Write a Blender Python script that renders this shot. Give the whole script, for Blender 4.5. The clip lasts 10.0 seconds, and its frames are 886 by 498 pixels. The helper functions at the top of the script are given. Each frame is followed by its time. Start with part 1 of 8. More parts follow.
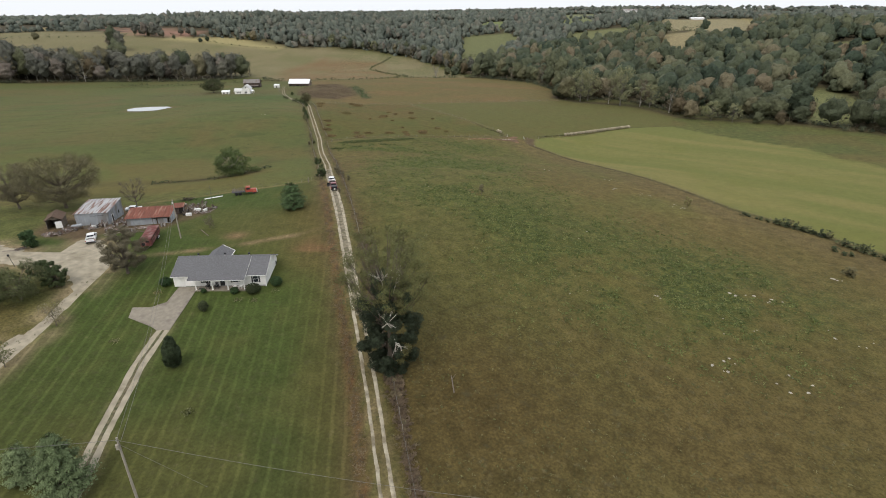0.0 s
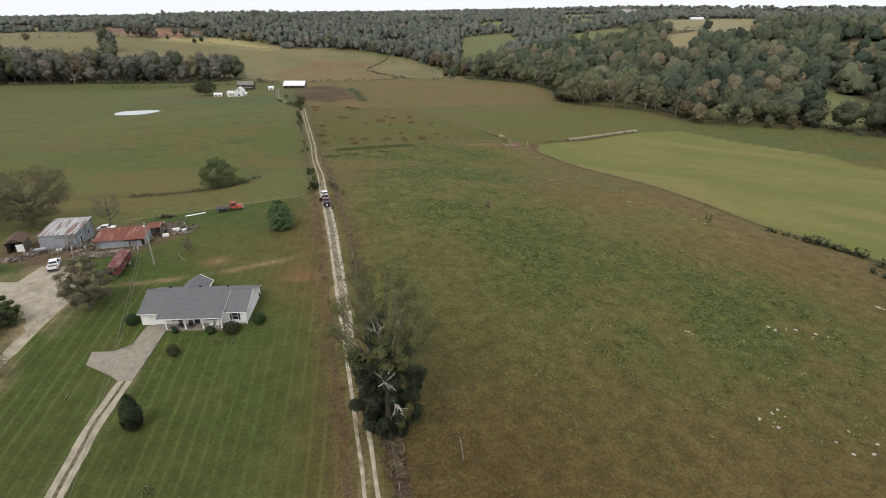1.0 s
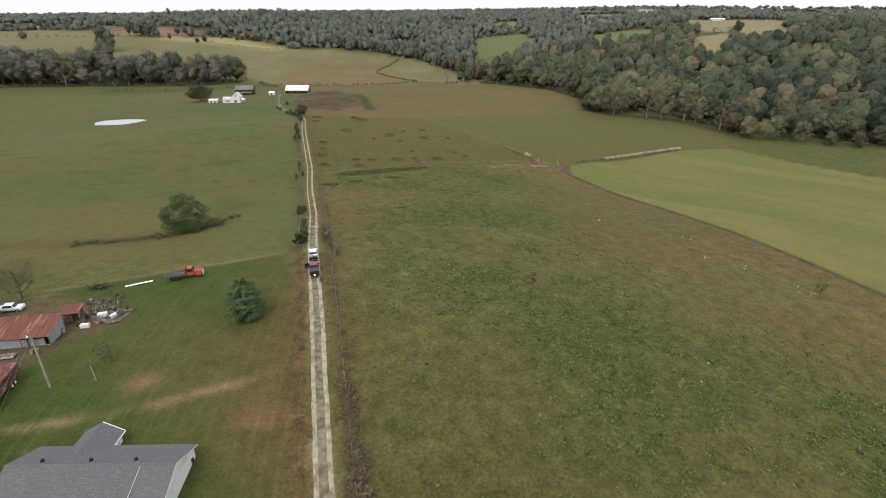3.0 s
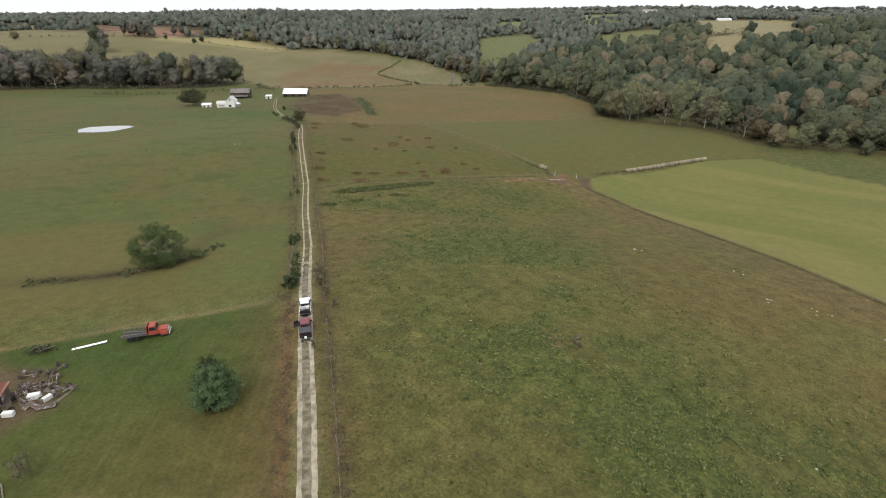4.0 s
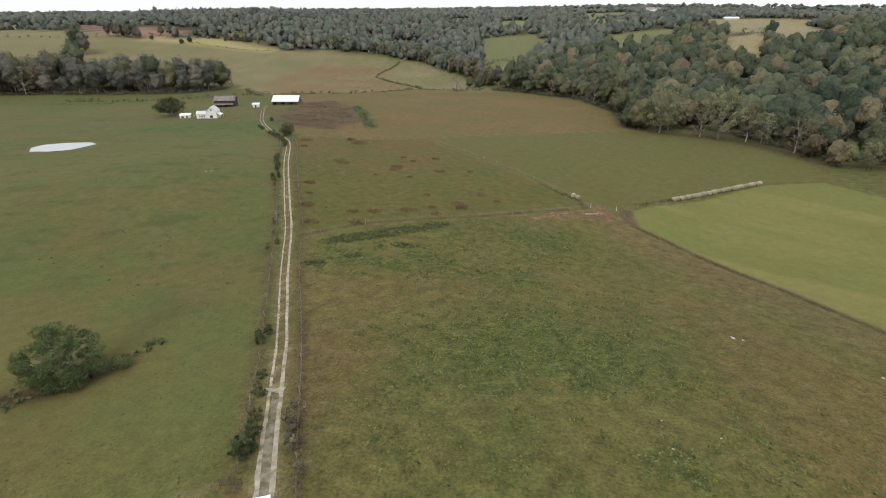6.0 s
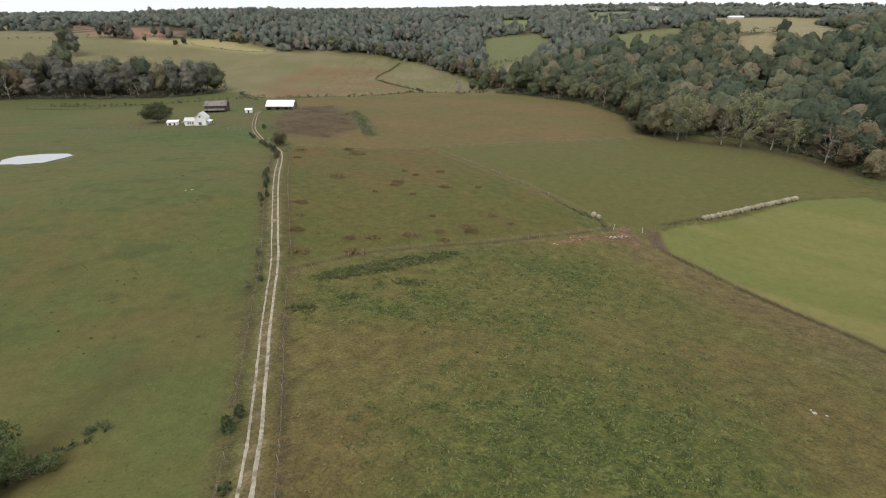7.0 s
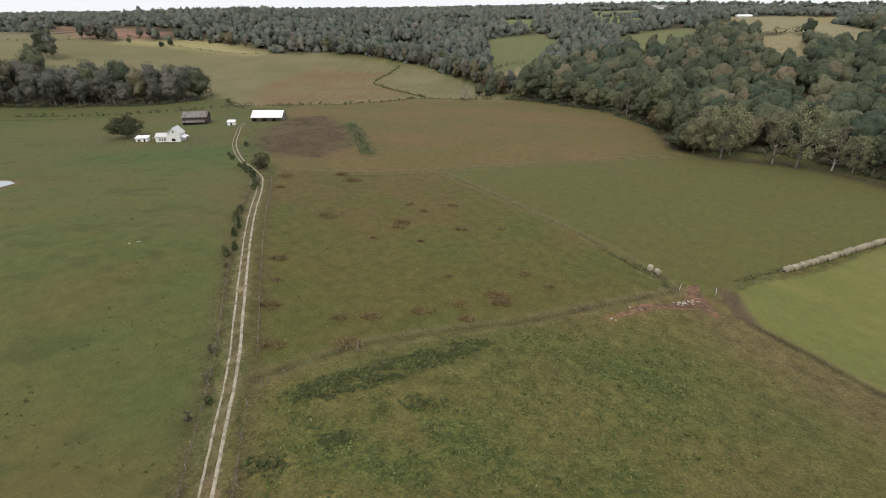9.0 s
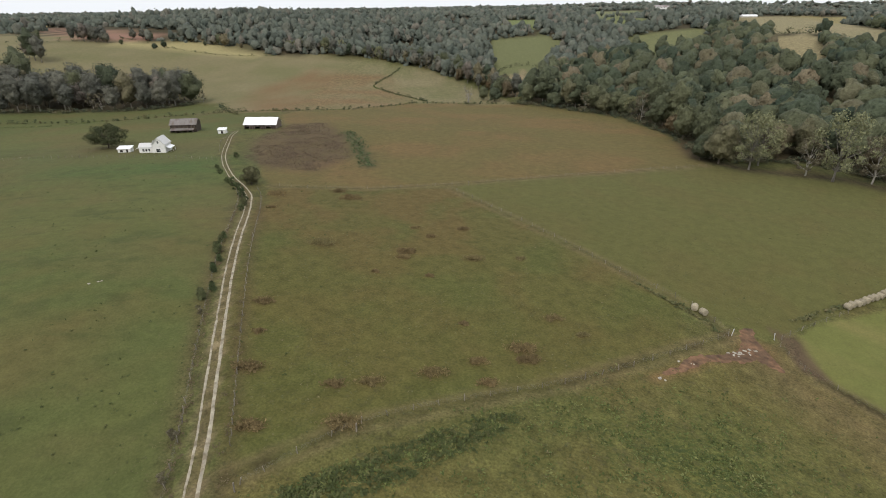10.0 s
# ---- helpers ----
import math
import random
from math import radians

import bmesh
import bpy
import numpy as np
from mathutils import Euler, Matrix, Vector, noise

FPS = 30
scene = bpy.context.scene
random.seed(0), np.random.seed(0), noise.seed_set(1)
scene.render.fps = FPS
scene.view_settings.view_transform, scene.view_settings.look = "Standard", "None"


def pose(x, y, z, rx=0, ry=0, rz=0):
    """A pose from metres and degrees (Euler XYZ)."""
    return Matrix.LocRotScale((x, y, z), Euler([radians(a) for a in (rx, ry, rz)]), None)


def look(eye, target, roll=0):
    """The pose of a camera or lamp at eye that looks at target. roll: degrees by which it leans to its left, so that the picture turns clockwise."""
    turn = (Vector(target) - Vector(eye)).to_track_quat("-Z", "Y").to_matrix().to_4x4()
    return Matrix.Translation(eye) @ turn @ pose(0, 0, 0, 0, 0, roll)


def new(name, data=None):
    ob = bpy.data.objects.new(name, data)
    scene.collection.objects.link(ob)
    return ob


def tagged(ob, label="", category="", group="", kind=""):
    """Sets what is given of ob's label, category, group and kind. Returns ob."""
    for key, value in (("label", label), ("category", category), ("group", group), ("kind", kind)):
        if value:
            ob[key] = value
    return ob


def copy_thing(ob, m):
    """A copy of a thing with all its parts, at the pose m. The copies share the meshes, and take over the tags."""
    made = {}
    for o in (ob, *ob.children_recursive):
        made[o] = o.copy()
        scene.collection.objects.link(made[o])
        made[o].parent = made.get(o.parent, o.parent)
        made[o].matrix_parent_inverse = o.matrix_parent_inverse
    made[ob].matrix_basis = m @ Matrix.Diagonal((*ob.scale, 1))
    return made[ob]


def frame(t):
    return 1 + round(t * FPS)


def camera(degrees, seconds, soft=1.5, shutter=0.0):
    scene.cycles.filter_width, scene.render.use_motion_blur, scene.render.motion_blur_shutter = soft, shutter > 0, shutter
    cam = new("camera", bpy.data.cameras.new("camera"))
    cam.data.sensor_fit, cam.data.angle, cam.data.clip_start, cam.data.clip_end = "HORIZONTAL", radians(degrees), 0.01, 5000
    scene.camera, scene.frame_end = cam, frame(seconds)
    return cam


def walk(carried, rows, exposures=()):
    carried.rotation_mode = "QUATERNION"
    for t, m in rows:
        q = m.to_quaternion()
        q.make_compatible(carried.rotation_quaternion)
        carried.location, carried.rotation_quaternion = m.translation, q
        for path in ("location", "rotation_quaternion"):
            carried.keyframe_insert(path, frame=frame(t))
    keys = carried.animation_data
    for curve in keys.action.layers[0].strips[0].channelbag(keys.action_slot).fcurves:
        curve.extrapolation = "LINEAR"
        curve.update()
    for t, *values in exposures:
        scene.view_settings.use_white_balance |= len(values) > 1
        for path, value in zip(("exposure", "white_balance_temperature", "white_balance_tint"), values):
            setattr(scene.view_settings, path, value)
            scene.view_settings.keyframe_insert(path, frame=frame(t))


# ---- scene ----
EXPOSURE = 0.6
cam = camera(80.3, 10.0, soft=1.0)
PATH = [
    (0, (0.306, 0.304, 46.37), (0.302, 2.127, 45.546), -0.2),
    (0.5, (-0.335, 6.407, 46.352), (-0.335, 8.229, 45.527), -0.2),
    (1, (-1.025, 14.629, 46.378), (-1.021, 16.452, 45.554), -0.2),
    (1.5, (-1.716, 24.405, 46.449), (-1.712, 26.227, 45.624), -0.1),
    (2, (-2.521, 34.803, 46.601), (-2.523, 36.625, 45.776), -0.1),
    (2.5, (-3.586, 45.78, 46.753), (-3.607, 47.602, 45.927), -0.1),
    (4, (-9.015, 79.656, 46.509), (-9.044, 81.477, 45.683), 0.1),
    (4.5, (-10.727, 90.745, 46.589), (-10.752, 92.566, 45.762), 0.1),
    (5, (-12.39, 101.724, 46.633), (-12.414, 103.544, 45.804), 0.1),
    (5.5, (-14.134, 112.537, 46.785), (-14.156, 114.357, 45.955), 0.1),
    (7, (-18.151, 145.405, 46.896), (-18.173, 147.223, 46.064), -0.1),
    (7.5, (-19.56, 156.322, 46.914), (-19.58, 158.141, 46.082), -0.1),
    (8, (-20.88, 167.142, 46.958), (-20.9, 168.96, 46.125), -0.1),
    (8.5, (-22.304, 177.837, 46.935), (-22.322, 179.655, 46.102), -0.1),
    (9, (-23.795, 188.497, 46.968), (-23.812, 190.315, 46.133), -0.2),
    (9.5, (-25.561, 199.315, 46.899), (-25.576, 201.133, 46.066), -0.2),
    (10, (-26.948, 210.237, 46.741), (-26.964, 212.055, 45.908), -0.3),
]
walk(cam, [(t, look(eye, target, roll)) for t, eye, target, roll in PATH], [(0.0, EXPOSURE), (1.5, EXPOSURE + 0.02), (2.7, EXPOSURE + 0.07), (4.5, EXPOSURE + 0.09), (7.5, EXPOSURE + 0.05), (9.0, EXPOSURE - 0.02), (10.0, EXPOSURE - 0.03)])


# ---- light: a bright overcast sky with a weak, wide sun ----
def sky():
    world = bpy.data.worlds.new("overcast_sky")
    scene.world = world
    world.use_nodes = True
    nt = world.node_tree
    nt.nodes.clear()
    out = nt.nodes.new("ShaderNodeOutputWorld")
    bg = nt.nodes.new("ShaderNodeBackground")
    tex = nt.nodes.new("ShaderNodeTexSky")
    tex.sky_type, tex.sun_disc = "NISHITA", False
    tex.sun_elevation, tex.sun_rotation = radians(48), radians(200)
    tex.air_density, tex.dust_density = 1.2, 4.0
    grey = nt.nodes.new("ShaderNodeMix")
    grey.data_type, grey.inputs[0].default_value = "RGBA", 0.8
    grey.inputs[7].default_value = (8.6, 8.9, 9.3, 1)
    nt.links.new(tex.outputs[0], grey.inputs[6])
    nt.links.new(grey.outputs[2], bg.inputs[0])
    bg.inputs[1].default_value = SKY
    nt.links.new(bg.outputs[0], out.inputs[0])


SKY, SUN = 0.088, 0.9
sky()
sun = new("sun", bpy.data.lights.new("sun", "SUN"))
sun.data.energy, sun.data.angle, sun.data.color = SUN, radians(22), (1.0, 0.96, 0.9)
sun.matrix_world = look((0, 0, 100), (0 + 100 * math.sin(radians(20)), 100 * math.cos(radians(20)) * 0.9, 100 - 111))
scene.view_settings.exposure = EXPOSURE


# ---- materials ----
def material(name, colour, rough=0.8, metal=0.0, vary=0.25, scale=3.0, bump=0.0, bump_scale=20.0, stain=None, stain_scale=0.7, stain_at=0.55, per_object=0.0, per_island=0.0, attribute="", spec=0.3, stretch=(1, 1, 1)):
    """A painted, weathered or grown surface: a base colour with grain, an optional second colour in patches, and a fine bump."""
    mat = bpy.data.materials.new(name)
    mat.use_nodes = True
    nt = mat.node_tree
    bsdf = nt.nodes["Principled BSDF"]
    bsdf.inputs["Roughness"].default_value, bsdf.inputs["Metallic"].default_value = rough, metal
    bsdf.inputs["Specular IOR Level"].default_value = spec
    at = nt.nodes.new("ShaderNodeTexCoord")
    shape = nt.nodes.new("ShaderNodeMapping")
    shape.inputs["Scale"].default_value = stretch
    shape.inputs["Rotation"].default_value = (0.0, 0.0, 0.0) if stretch != (1, 1, 1) else (0.6, 0.4, 0.5)
    nt.links.new(at.outputs["Object"], shape.inputs[0])

    def grain(size, detail=5.0):
        n = nt.nodes.new("ShaderNodeTexNoise")
        n.inputs["Scale"].default_value, n.inputs["Detail"].default_value = size, detail
        nt.links.new(shape.outputs[0], n.inputs["Vector"])
        return n.outputs["Fac"]

    def mix(kind, fac, a, b):
        m = nt.nodes.new("ShaderNodeMix")
        m.data_type, m.blend_type = "RGBA", kind
        for value, socket in ((fac, m.inputs[0]), (a, m.inputs[6]), (b, m.inputs[7])):
            if isinstance(value, bpy.types.NodeSocket):
                nt.links.new(value, socket)
            elif isinstance(value, tuple):
                socket.default_value = (*value[:3], 1)
            else:
                socket.default_value = value
        return m.outputs[2]

    def level(value, lo, hi, a, b):
        r = nt.nodes.new("ShaderNodeMapRange")
        for i, v in enumerate((value, lo, hi, a, b)):
            if isinstance(v, bpy.types.NodeSocket):
                nt.links.new(v, r.inputs[i])
            else:
                r.inputs[i].default_value = v
        return r.outputs[0]

    if attribute:
        src = nt.nodes.new("ShaderNodeAttribute")
        src.attribute_name = attribute
        base = src.outputs["Color"]
    else:
        base = (*colour, 1)
    if stain:
        base = mix("MIX", level(grain(stain_scale, 6.0), stain_at - 0.06, stain_at + 0.08, 0.0, 1.0), base, (*stain, 1))
    g = level(grain(scale), 0.25, 0.75, 1 - vary, 1 + vary)
    base = mix("MULTIPLY", 1.0, base, g)
    if per_object:
        info = nt.nodes.new("ShaderNodeObjectInfo")
        base = mix("MULTIPLY", 1.0, base, level(info.outputs["Random"], 0, 1, 1 - per_object, 1 + per_object))
    if per_island:
        geo = nt.nodes.new("ShaderNodeNewGeometry")
        base = mix("MULTIPLY", 1.0, base, level(geo.outputs["Random Per Island"], 0, 1, 1 - per_island, 1 + per_island))
    nt.links.new(base, bsdf.inputs["Base Color"])
    if bump:
        b = nt.nodes.new("ShaderNodeBump")
        b.inputs["Strength"].default_value, b.inputs["Distance"].default_value = 0.6, bump
        nt.links.new(grain(bump_scale, 6.0), b.inputs["Height"])
        nt.links.new(b.outputs[0], bsdf.inputs["Normal"])
    return mat


def leaf_material(name, dark, light, accent, accent_at=0.8, canopy=False, clumps=0.0):
    """Foliage: each leaf clump takes its own tone, each tree its own hue between the given colours."""
    mat = bpy.data.materials.new(name)
    mat.use_nodes = True
    nt = mat.node_tree
    bsdf = nt.nodes["Principled BSDF"]
    bsdf.inputs["Roughness"].default_value = 0.7
    bsdf.inputs["Specular IOR Level"].default_value = 0.1
    geo, info, tint = nt.nodes.new("ShaderNodeNewGeometry"), nt.nodes.new("ShaderNodeObjectInfo"), nt.nodes.new("ShaderNodeAttribute")
    tint.attribute_name = "tint"
    add = nt.nodes.new("ShaderNodeMath")
    add.operation = "ADD"
    nt.links.new(info.outputs["Random"], add.inputs[0])
    nt.links.new(tint.outputs["Fac"], add.inputs[1])
    wrap = nt.nodes.new("ShaderNodeMath")
    wrap.operation, wrap.inputs[1].default_value = "FRACT", 1.0
    nt.links.new(add.outputs[0], wrap.inputs[0])
    ramp = nt.nodes.new("ShaderNodeValToRGB")
    ramp.color_ramp.elements[0].color, ramp.color_ramp.elements[0].position = (*dark, 1), 0.0
    ramp.color_ramp.elements[1].color, ramp.color_ramp.elements[1].position = (*accent, 1), 1.0
    mid = ramp.color_ramp.elements.new(accent_at)
    mid.color = (*light, 1)
    nt.links.new(wrap.outputs[0], ramp.inputs[0])
    tone = nt.nodes.new("ShaderNodeMapRange")
    tone.inputs[3].default_value, tone.inputs[4].default_value = 0.84, 1.16
    nt.links.new(geo.outputs["Random Per Island"], tone.inputs[0])
    m = nt.nodes.new("ShaderNodeMix")
    m.data_type, m.blend_type, m.inputs[0].default_value = "RGBA", "MULTIPLY", 1.0
    nt.links.new(ramp.outputs[0], m.inputs[6])
    nt.links.new(tone.outputs[0], m.inputs[7])
    where, mottle = nt.nodes.new("ShaderNodeTexCoord"), nt.nodes.new("ShaderNodeTexNoise")
    mottle.inputs["Scale"].default_value, mottle.inputs["Detail"].default_value, mottle.inputs["Roughness"].default_value = 0.9, 6.0, 0.75
    nt.links.new(where.outputs["Object"], mottle.inputs["Vector"])
    patch = nt.nodes.new("ShaderNodeMapRange")
    for k, v in enumerate((0.36, 0.66, 0.7, 1.3) if canopy else (0.34, 0.68, 0.66, 1.34)):
        patch.inputs[k + 1].default_value = v
    nt.links.new(mottle.outputs["Fac"], patch.inputs[0])
    leafy = nt.nodes.new("ShaderNodeMix")
    leafy.data_type, leafy.blend_type, leafy.inputs[0].default_value = "RGBA", "MULTIPLY", 1.0
    nt.links.new(m.outputs[2], leafy.inputs[6])
    nt.links.new(patch.outputs[0], leafy.inputs[7])
    nt.links.new(leafy.outputs[2], bsdf.inputs["Base Color"])
    bump = nt.nodes.new("ShaderNodeBump")
    bump.inputs["Strength"].default_value, bump.inputs["Distance"].default_value = 0.6, 0.8 if clumps else 0.3
    nt.links.new(mottle.outputs["Fac"], bump.inputs["Height"])
    nt.links.new(bump.outputs[0], bsdf.inputs["Normal"])
    if clumps:
        # leaves gather in rounded sprays along the boughs
        spray = nt.nodes.new("ShaderNodeTexVoronoi")
        spray.feature, spray.inputs["Scale"].default_value, spray.inputs["Smoothness"].default_value = "SMOOTH_F1", 1.0 / clumps, 0.35
        bent = nt.nodes.new("ShaderNodeMix")
        bent.data_type, bent.blend_type, bent.inputs[0].default_value = "RGBA", "ADD", 1.3
        nt.links.new(where.outputs["Object"], bent.inputs[6])
        nt.links.new(mottle.outputs["Color"], bent.inputs[7])
        nt.links.new(bent.outputs[2], spray.inputs["Vector"])
        lumps = nt.nodes.new("ShaderNodeBump")
        lumps.invert = True
        lumps.inputs["Strength"].default_value, lumps.inputs["Distance"].default_value = 1.0, clumps * (0.28 if clumps > 3 else 0.4 if canopy else 0.5)
        nt.links.new(spray.outputs["Distance"], lumps.inputs["Height"])
        nt.links.new(lumps.outputs[0], bump.inputs["Normal"])
        bump = lumps
    if canopy:
        # leaves spread the light over the whole rounded bough
        way = nt.nodes.new("ShaderNodeAttribute")
        way.attribute_name = "bough"
        nt.links.new(way.outputs["Vector"], bump.inputs["Normal"])
    return mat


def glass_material(name, colour=(0.02, 0.025, 0.03)):
    mat = bpy.data.materials.new(name)
    mat.use_nodes = True
    bsdf = mat.node_tree.nodes["Principled BSDF"]
    bsdf.inputs["Base Color"].default_value = (*colour, 1)
    bsdf.inputs["Roughness"].default_value = 0.06
    bsdf.inputs["Specular IOR Level"].default_value = 0.6
    return mat


M_GRAVEL = material("pale_limestone_gravel", (0.33, 0.29, 0.215), 0.95, vary=0.34, scale=0.9, bump=0.04, bump_scale=9, stain=(0.2, 0.165, 0.11), stain_scale=0.55, stain_at=0.56)
M_DIRT = material("packed_track_dirt", (0.135, 0.112, 0.07), 0.95, vary=0.45, scale=1.6, bump=0.04, bump_scale=8, stain=(0.085, 0.083, 0.04), stain_scale=0.9, stain_at=0.48)
M_CROWN = material("greyish_track_crown", (0.2, 0.17, 0.12), 0.95, vary=0.4, scale=1.2, bump=0.04, bump_scale=8, stain=(0.12, 0.104, 0.062), stain_scale=0.7, stain_at=0.5)
M_YARD = material("worn_yard_gravel", (0.315, 0.275, 0.203), 0.95, vary=0.25, scale=0.7, bump=0.04, bump_scale=9, stain=(0.245, 0.212, 0.15), stain_scale=0.3, stain_at=0.58)
M_CLAY = material("churned_red_clay", (0.17, 0.095, 0.052), 0.95, vary=0.5, scale=0.8, bump=0.1, bump_scale=2, stain=(0.11, 0.066, 0.038), stain_scale=0.3, stain_at=0.5)
M_CONCRETE = material("weathered_drive_concrete", (0.24, 0.21, 0.165), 0.9, vary=0.18, scale=1.2, bump=0.01, stain=(0.17, 0.14, 0.12), stain_scale=0.35, stain_at=0.6)
M_SHINGLE = material("grey_asphalt_shingles", (0.122, 0.12, 0.124), 0.9, vary=0.2, scale=4.0, bump=0.03, bump_scale=8, stain=(0.142, 0.141, 0.148), stain_scale=2.0, stain_at=0.56, stretch=(1, 2.5, 2.5))
M_SIDING = material("white_vinyl_siding", (0.72, 0.71, 0.68), 0.55, vary=0.06, scale=1.0, stain=(0.6, 0.59, 0.55), stain_scale=0.4, stain_at=0.6)
M_TRIM = material("white_trim_paint", (0.78, 0.77, 0.74), 0.5, vary=0.05)
M_BLOCK = material("grey_foundation_block", (0.3, 0.29, 0.27), 0.9, vary=0.2, bump=0.01)
M_SHUTTER = material("dark_green_shutters", (0.03, 0.035, 0.035), 0.6, vary=0.15)
M_BLACK = material("black_painted_steel", (0.02, 0.02, 0.022), 0.5, vary=0.2)
# Dark plates of this stand for the shade inside doorways, windows and vents.
M_DARK = material("unlit_interior_dark", (0.03, 0.026, 0.022), 0.95, vary=0.3)
M_RUST_ROOF = material("rusted_corrugated_tin", (0.17, 0.062, 0.042), 0.8, 0.0, vary=0.35, scale=1.0, stain=(0.27, 0.15, 0.11), stain_scale=0.6, stain_at=0.6, stretch=(2.5, 0.3, 0.6))
M_GALV = material("galvanised_tin_with_rust", (0.42, 0.42, 0.42), 0.6, 0.25, vary=0.22, scale=1.5, stain=(0.19, 0.11, 0.085), stain_scale=0.9, stain_at=0.5, stretch=(2.0, 0.22, 0.4))
M_GALV_WALL = material("dull_galvanised_wall", (0.32, 0.34, 0.36), 0.6, 0.25, vary=0.15, scale=1.5, stain=(0.22, 0.21, 0.2), stain_scale=0.5, stretch=(1, 1, 0.3))
M_DULL_TIN = material("dull_brown_tin_roof", (0.2, 0.18, 0.165), 0.6, 0.2, vary=0.2, scale=1.0, stain=(0.15, 0.12, 0.1), stain_scale=0.3, stretch=(1.6, 0.6, 0.6))
M_PALE_TIN = material("pale_grey_tin_roof", (0.55, 0.54, 0.52), 0.5, vary=0.1)
M_WHITE_TIN = material("bright_white_tin_roof", (0.85, 0.85, 0.85), 0.45, vary=0.04)
M_BARN = material("blackened_barn_boards", (0.05, 0.038, 0.03), 0.9, vary=0.4, scale=2.0, stain=(0.1, 0.075, 0.06), stain_scale=0.5, stretch=(4, 4, 0.4))
M_OLD_WOOD = material("grey_weathered_timber", (0.17, 0.14, 0.11), 0.9, vary=0.35, scale=5.0, bump=0.01, stretch=(1, 1, 0.3))
M_BROWN_ROOF = material("brown_felt_roof", (0.1, 0.065, 0.045), 0.9, vary=0.3, scale=2.0)
M_POST = material("silvered_fence_post", (0.19, 0.165, 0.13), 0.9, vary=0.3, scale=6.0, per_object=0.3)
M_POLE = material("pale_utility_pole_wood", (0.3, 0.27, 0.22), 0.9, vary=0.2, scale=4.0, stretch=(1, 1, 0.2))
M_WIRE = material("weathered_wire", (0.16, 0.155, 0.14), 0.6, 0.3, vary=0.1)
M_BARK = material("grey_brown_bark", (0.11, 0.09, 0.07), 0.95, vary=0.35, scale=4.0, bump=0.03, stretch=(1, 1, 0.3))
M_GREY_BARK = material("grey_woodland_bark", (0.17, 0.155, 0.13), 0.9, vary=0.3, scale=3.0, stain=(0.09, 0.08, 0.065), stain_scale=0.8)
M_BLEACHED = material("bleached_dead_wood", (0.42, 0.39, 0.34), 0.9, vary=0.25, scale=3.0, stain=(0.26, 0.23, 0.19), stain_scale=0.8)
M_PALE_BARK = material("pale_sycamore_bark", (0.3, 0.28, 0.24), 0.9, vary=0.3, scale=3.0, stain=(0.14, 0.12, 0.1), stain_scale=0.8)
M_ROCK = material("pale_limestone_rock", (0.36, 0.33, 0.27), 0.9, vary=0.25, scale=2.0, bump=0.03, stain=(0.25, 0.22, 0.18), stain_scale=0.9, per_object=0.2)
M_STRAW = material("weathered_hay_bale", (0.29, 0.25, 0.175), 0.95, vary=0.4, scale=5.0, bump=0.04, bump_scale=14, per_object=0.25, stretch=(1, 5, 1))
M_PAINT_WHITE = material("white_vehicle_paint", (0.78, 0.78, 0.78), 0.25, vary=0.03, spec=0.5)
M_PAINT_MAROON = material("maroon_vehicle_paint", (0.17, 0.04, 0.045), 0.3, vary=0.08, spec=0.5)
M_PAINT_RED = material("sun_faded_red_paint", (0.34, 0.065, 0.042), 0.5, vary=0.15, stain=(0.3, 0.09, 0.05), stain_scale=1.2)
M_TRAILER = material("rusty_red_trailer_steel", (0.15, 0.05, 0.045), 0.75, 0.1, vary=0.35, scale=1.2, stain=(0.21, 0.13, 0.115), stain_scale=0.9, stain_at=0.54)
M_TYRE = material("black_tyre_rubber", (0.022, 0.022, 0.022), 0.9, vary=0.2)
M_CHROME = material("dull_chrome", (0.5, 0.5, 0.5), 0.3, 0.8, vary=0.1)
M_BED = material("grey_bed_liner", (0.07, 0.07, 0.075), 0.8, vary=0.25)
M_GLASS = glass_material("dark_window_glass")
M_LAMP_RED = material("red_lamp_lens", (0.35, 0.02, 0.02), 0.3, vary=0.05)
M_JUNK = material("mixed_scrap_metal", (0.14, 0.1, 0.08), 0.8, 0.1, vary=0.5, scale=3.0, stain=(0.3, 0.29, 0.27), stain_scale=1.2, per_object=0.4)
M_ENAMEL = material("white_enamel_appliance", (0.72, 0.71, 0.68), 0.4, vary=0.08)
M_WATER = glass_material("still_pond_water", (0.3, 0.31, 0.3))

L_OAK = leaf_material("dark_oak_leaves", (0.04, 0.05, 0.024), (0.074, 0.08, 0.037), (0.105, 0.09, 0.044), 0.75)
L_WOOD = leaf_material("mixed_woodland_leaves", (0.043, 0.057, 0.037), (0.1, 0.105, 0.058), (0.15, 0.124, 0.076), 0.75, False, 2.0)
# Far leaves carry the distance haze in their colour: paler, greyer, bluer.
L_FAR_HAZE = leaf_material("haze_paled_far_leaves", (0.08, 0.095, 0.077), (0.122, 0.132, 0.103), (0.154, 0.14, 0.112), 0.8, True, 3.4)
# Canopy blue is raised a little to paint in haze over the hillside.
L_CANOPY = leaf_material("woodland_canopy_leaves", (0.039, 0.055, 0.037), (0.102, 0.11, 0.062), (0.155, 0.126, 0.08), 0.78, True, 2.3)
L_OLIVE = leaf_material("yellowing_olive_leaves", (0.125, 0.13, 0.062), (0.16, 0.158, 0.075), (0.185, 0.165, 0.07), 0.7)
L_RUST = leaf_material("rusty_autumn_leaves", (0.1, 0.082, 0.05), (0.125, 0.096, 0.056), (0.14, 0.096, 0.05), 0.7, False, 1.8)
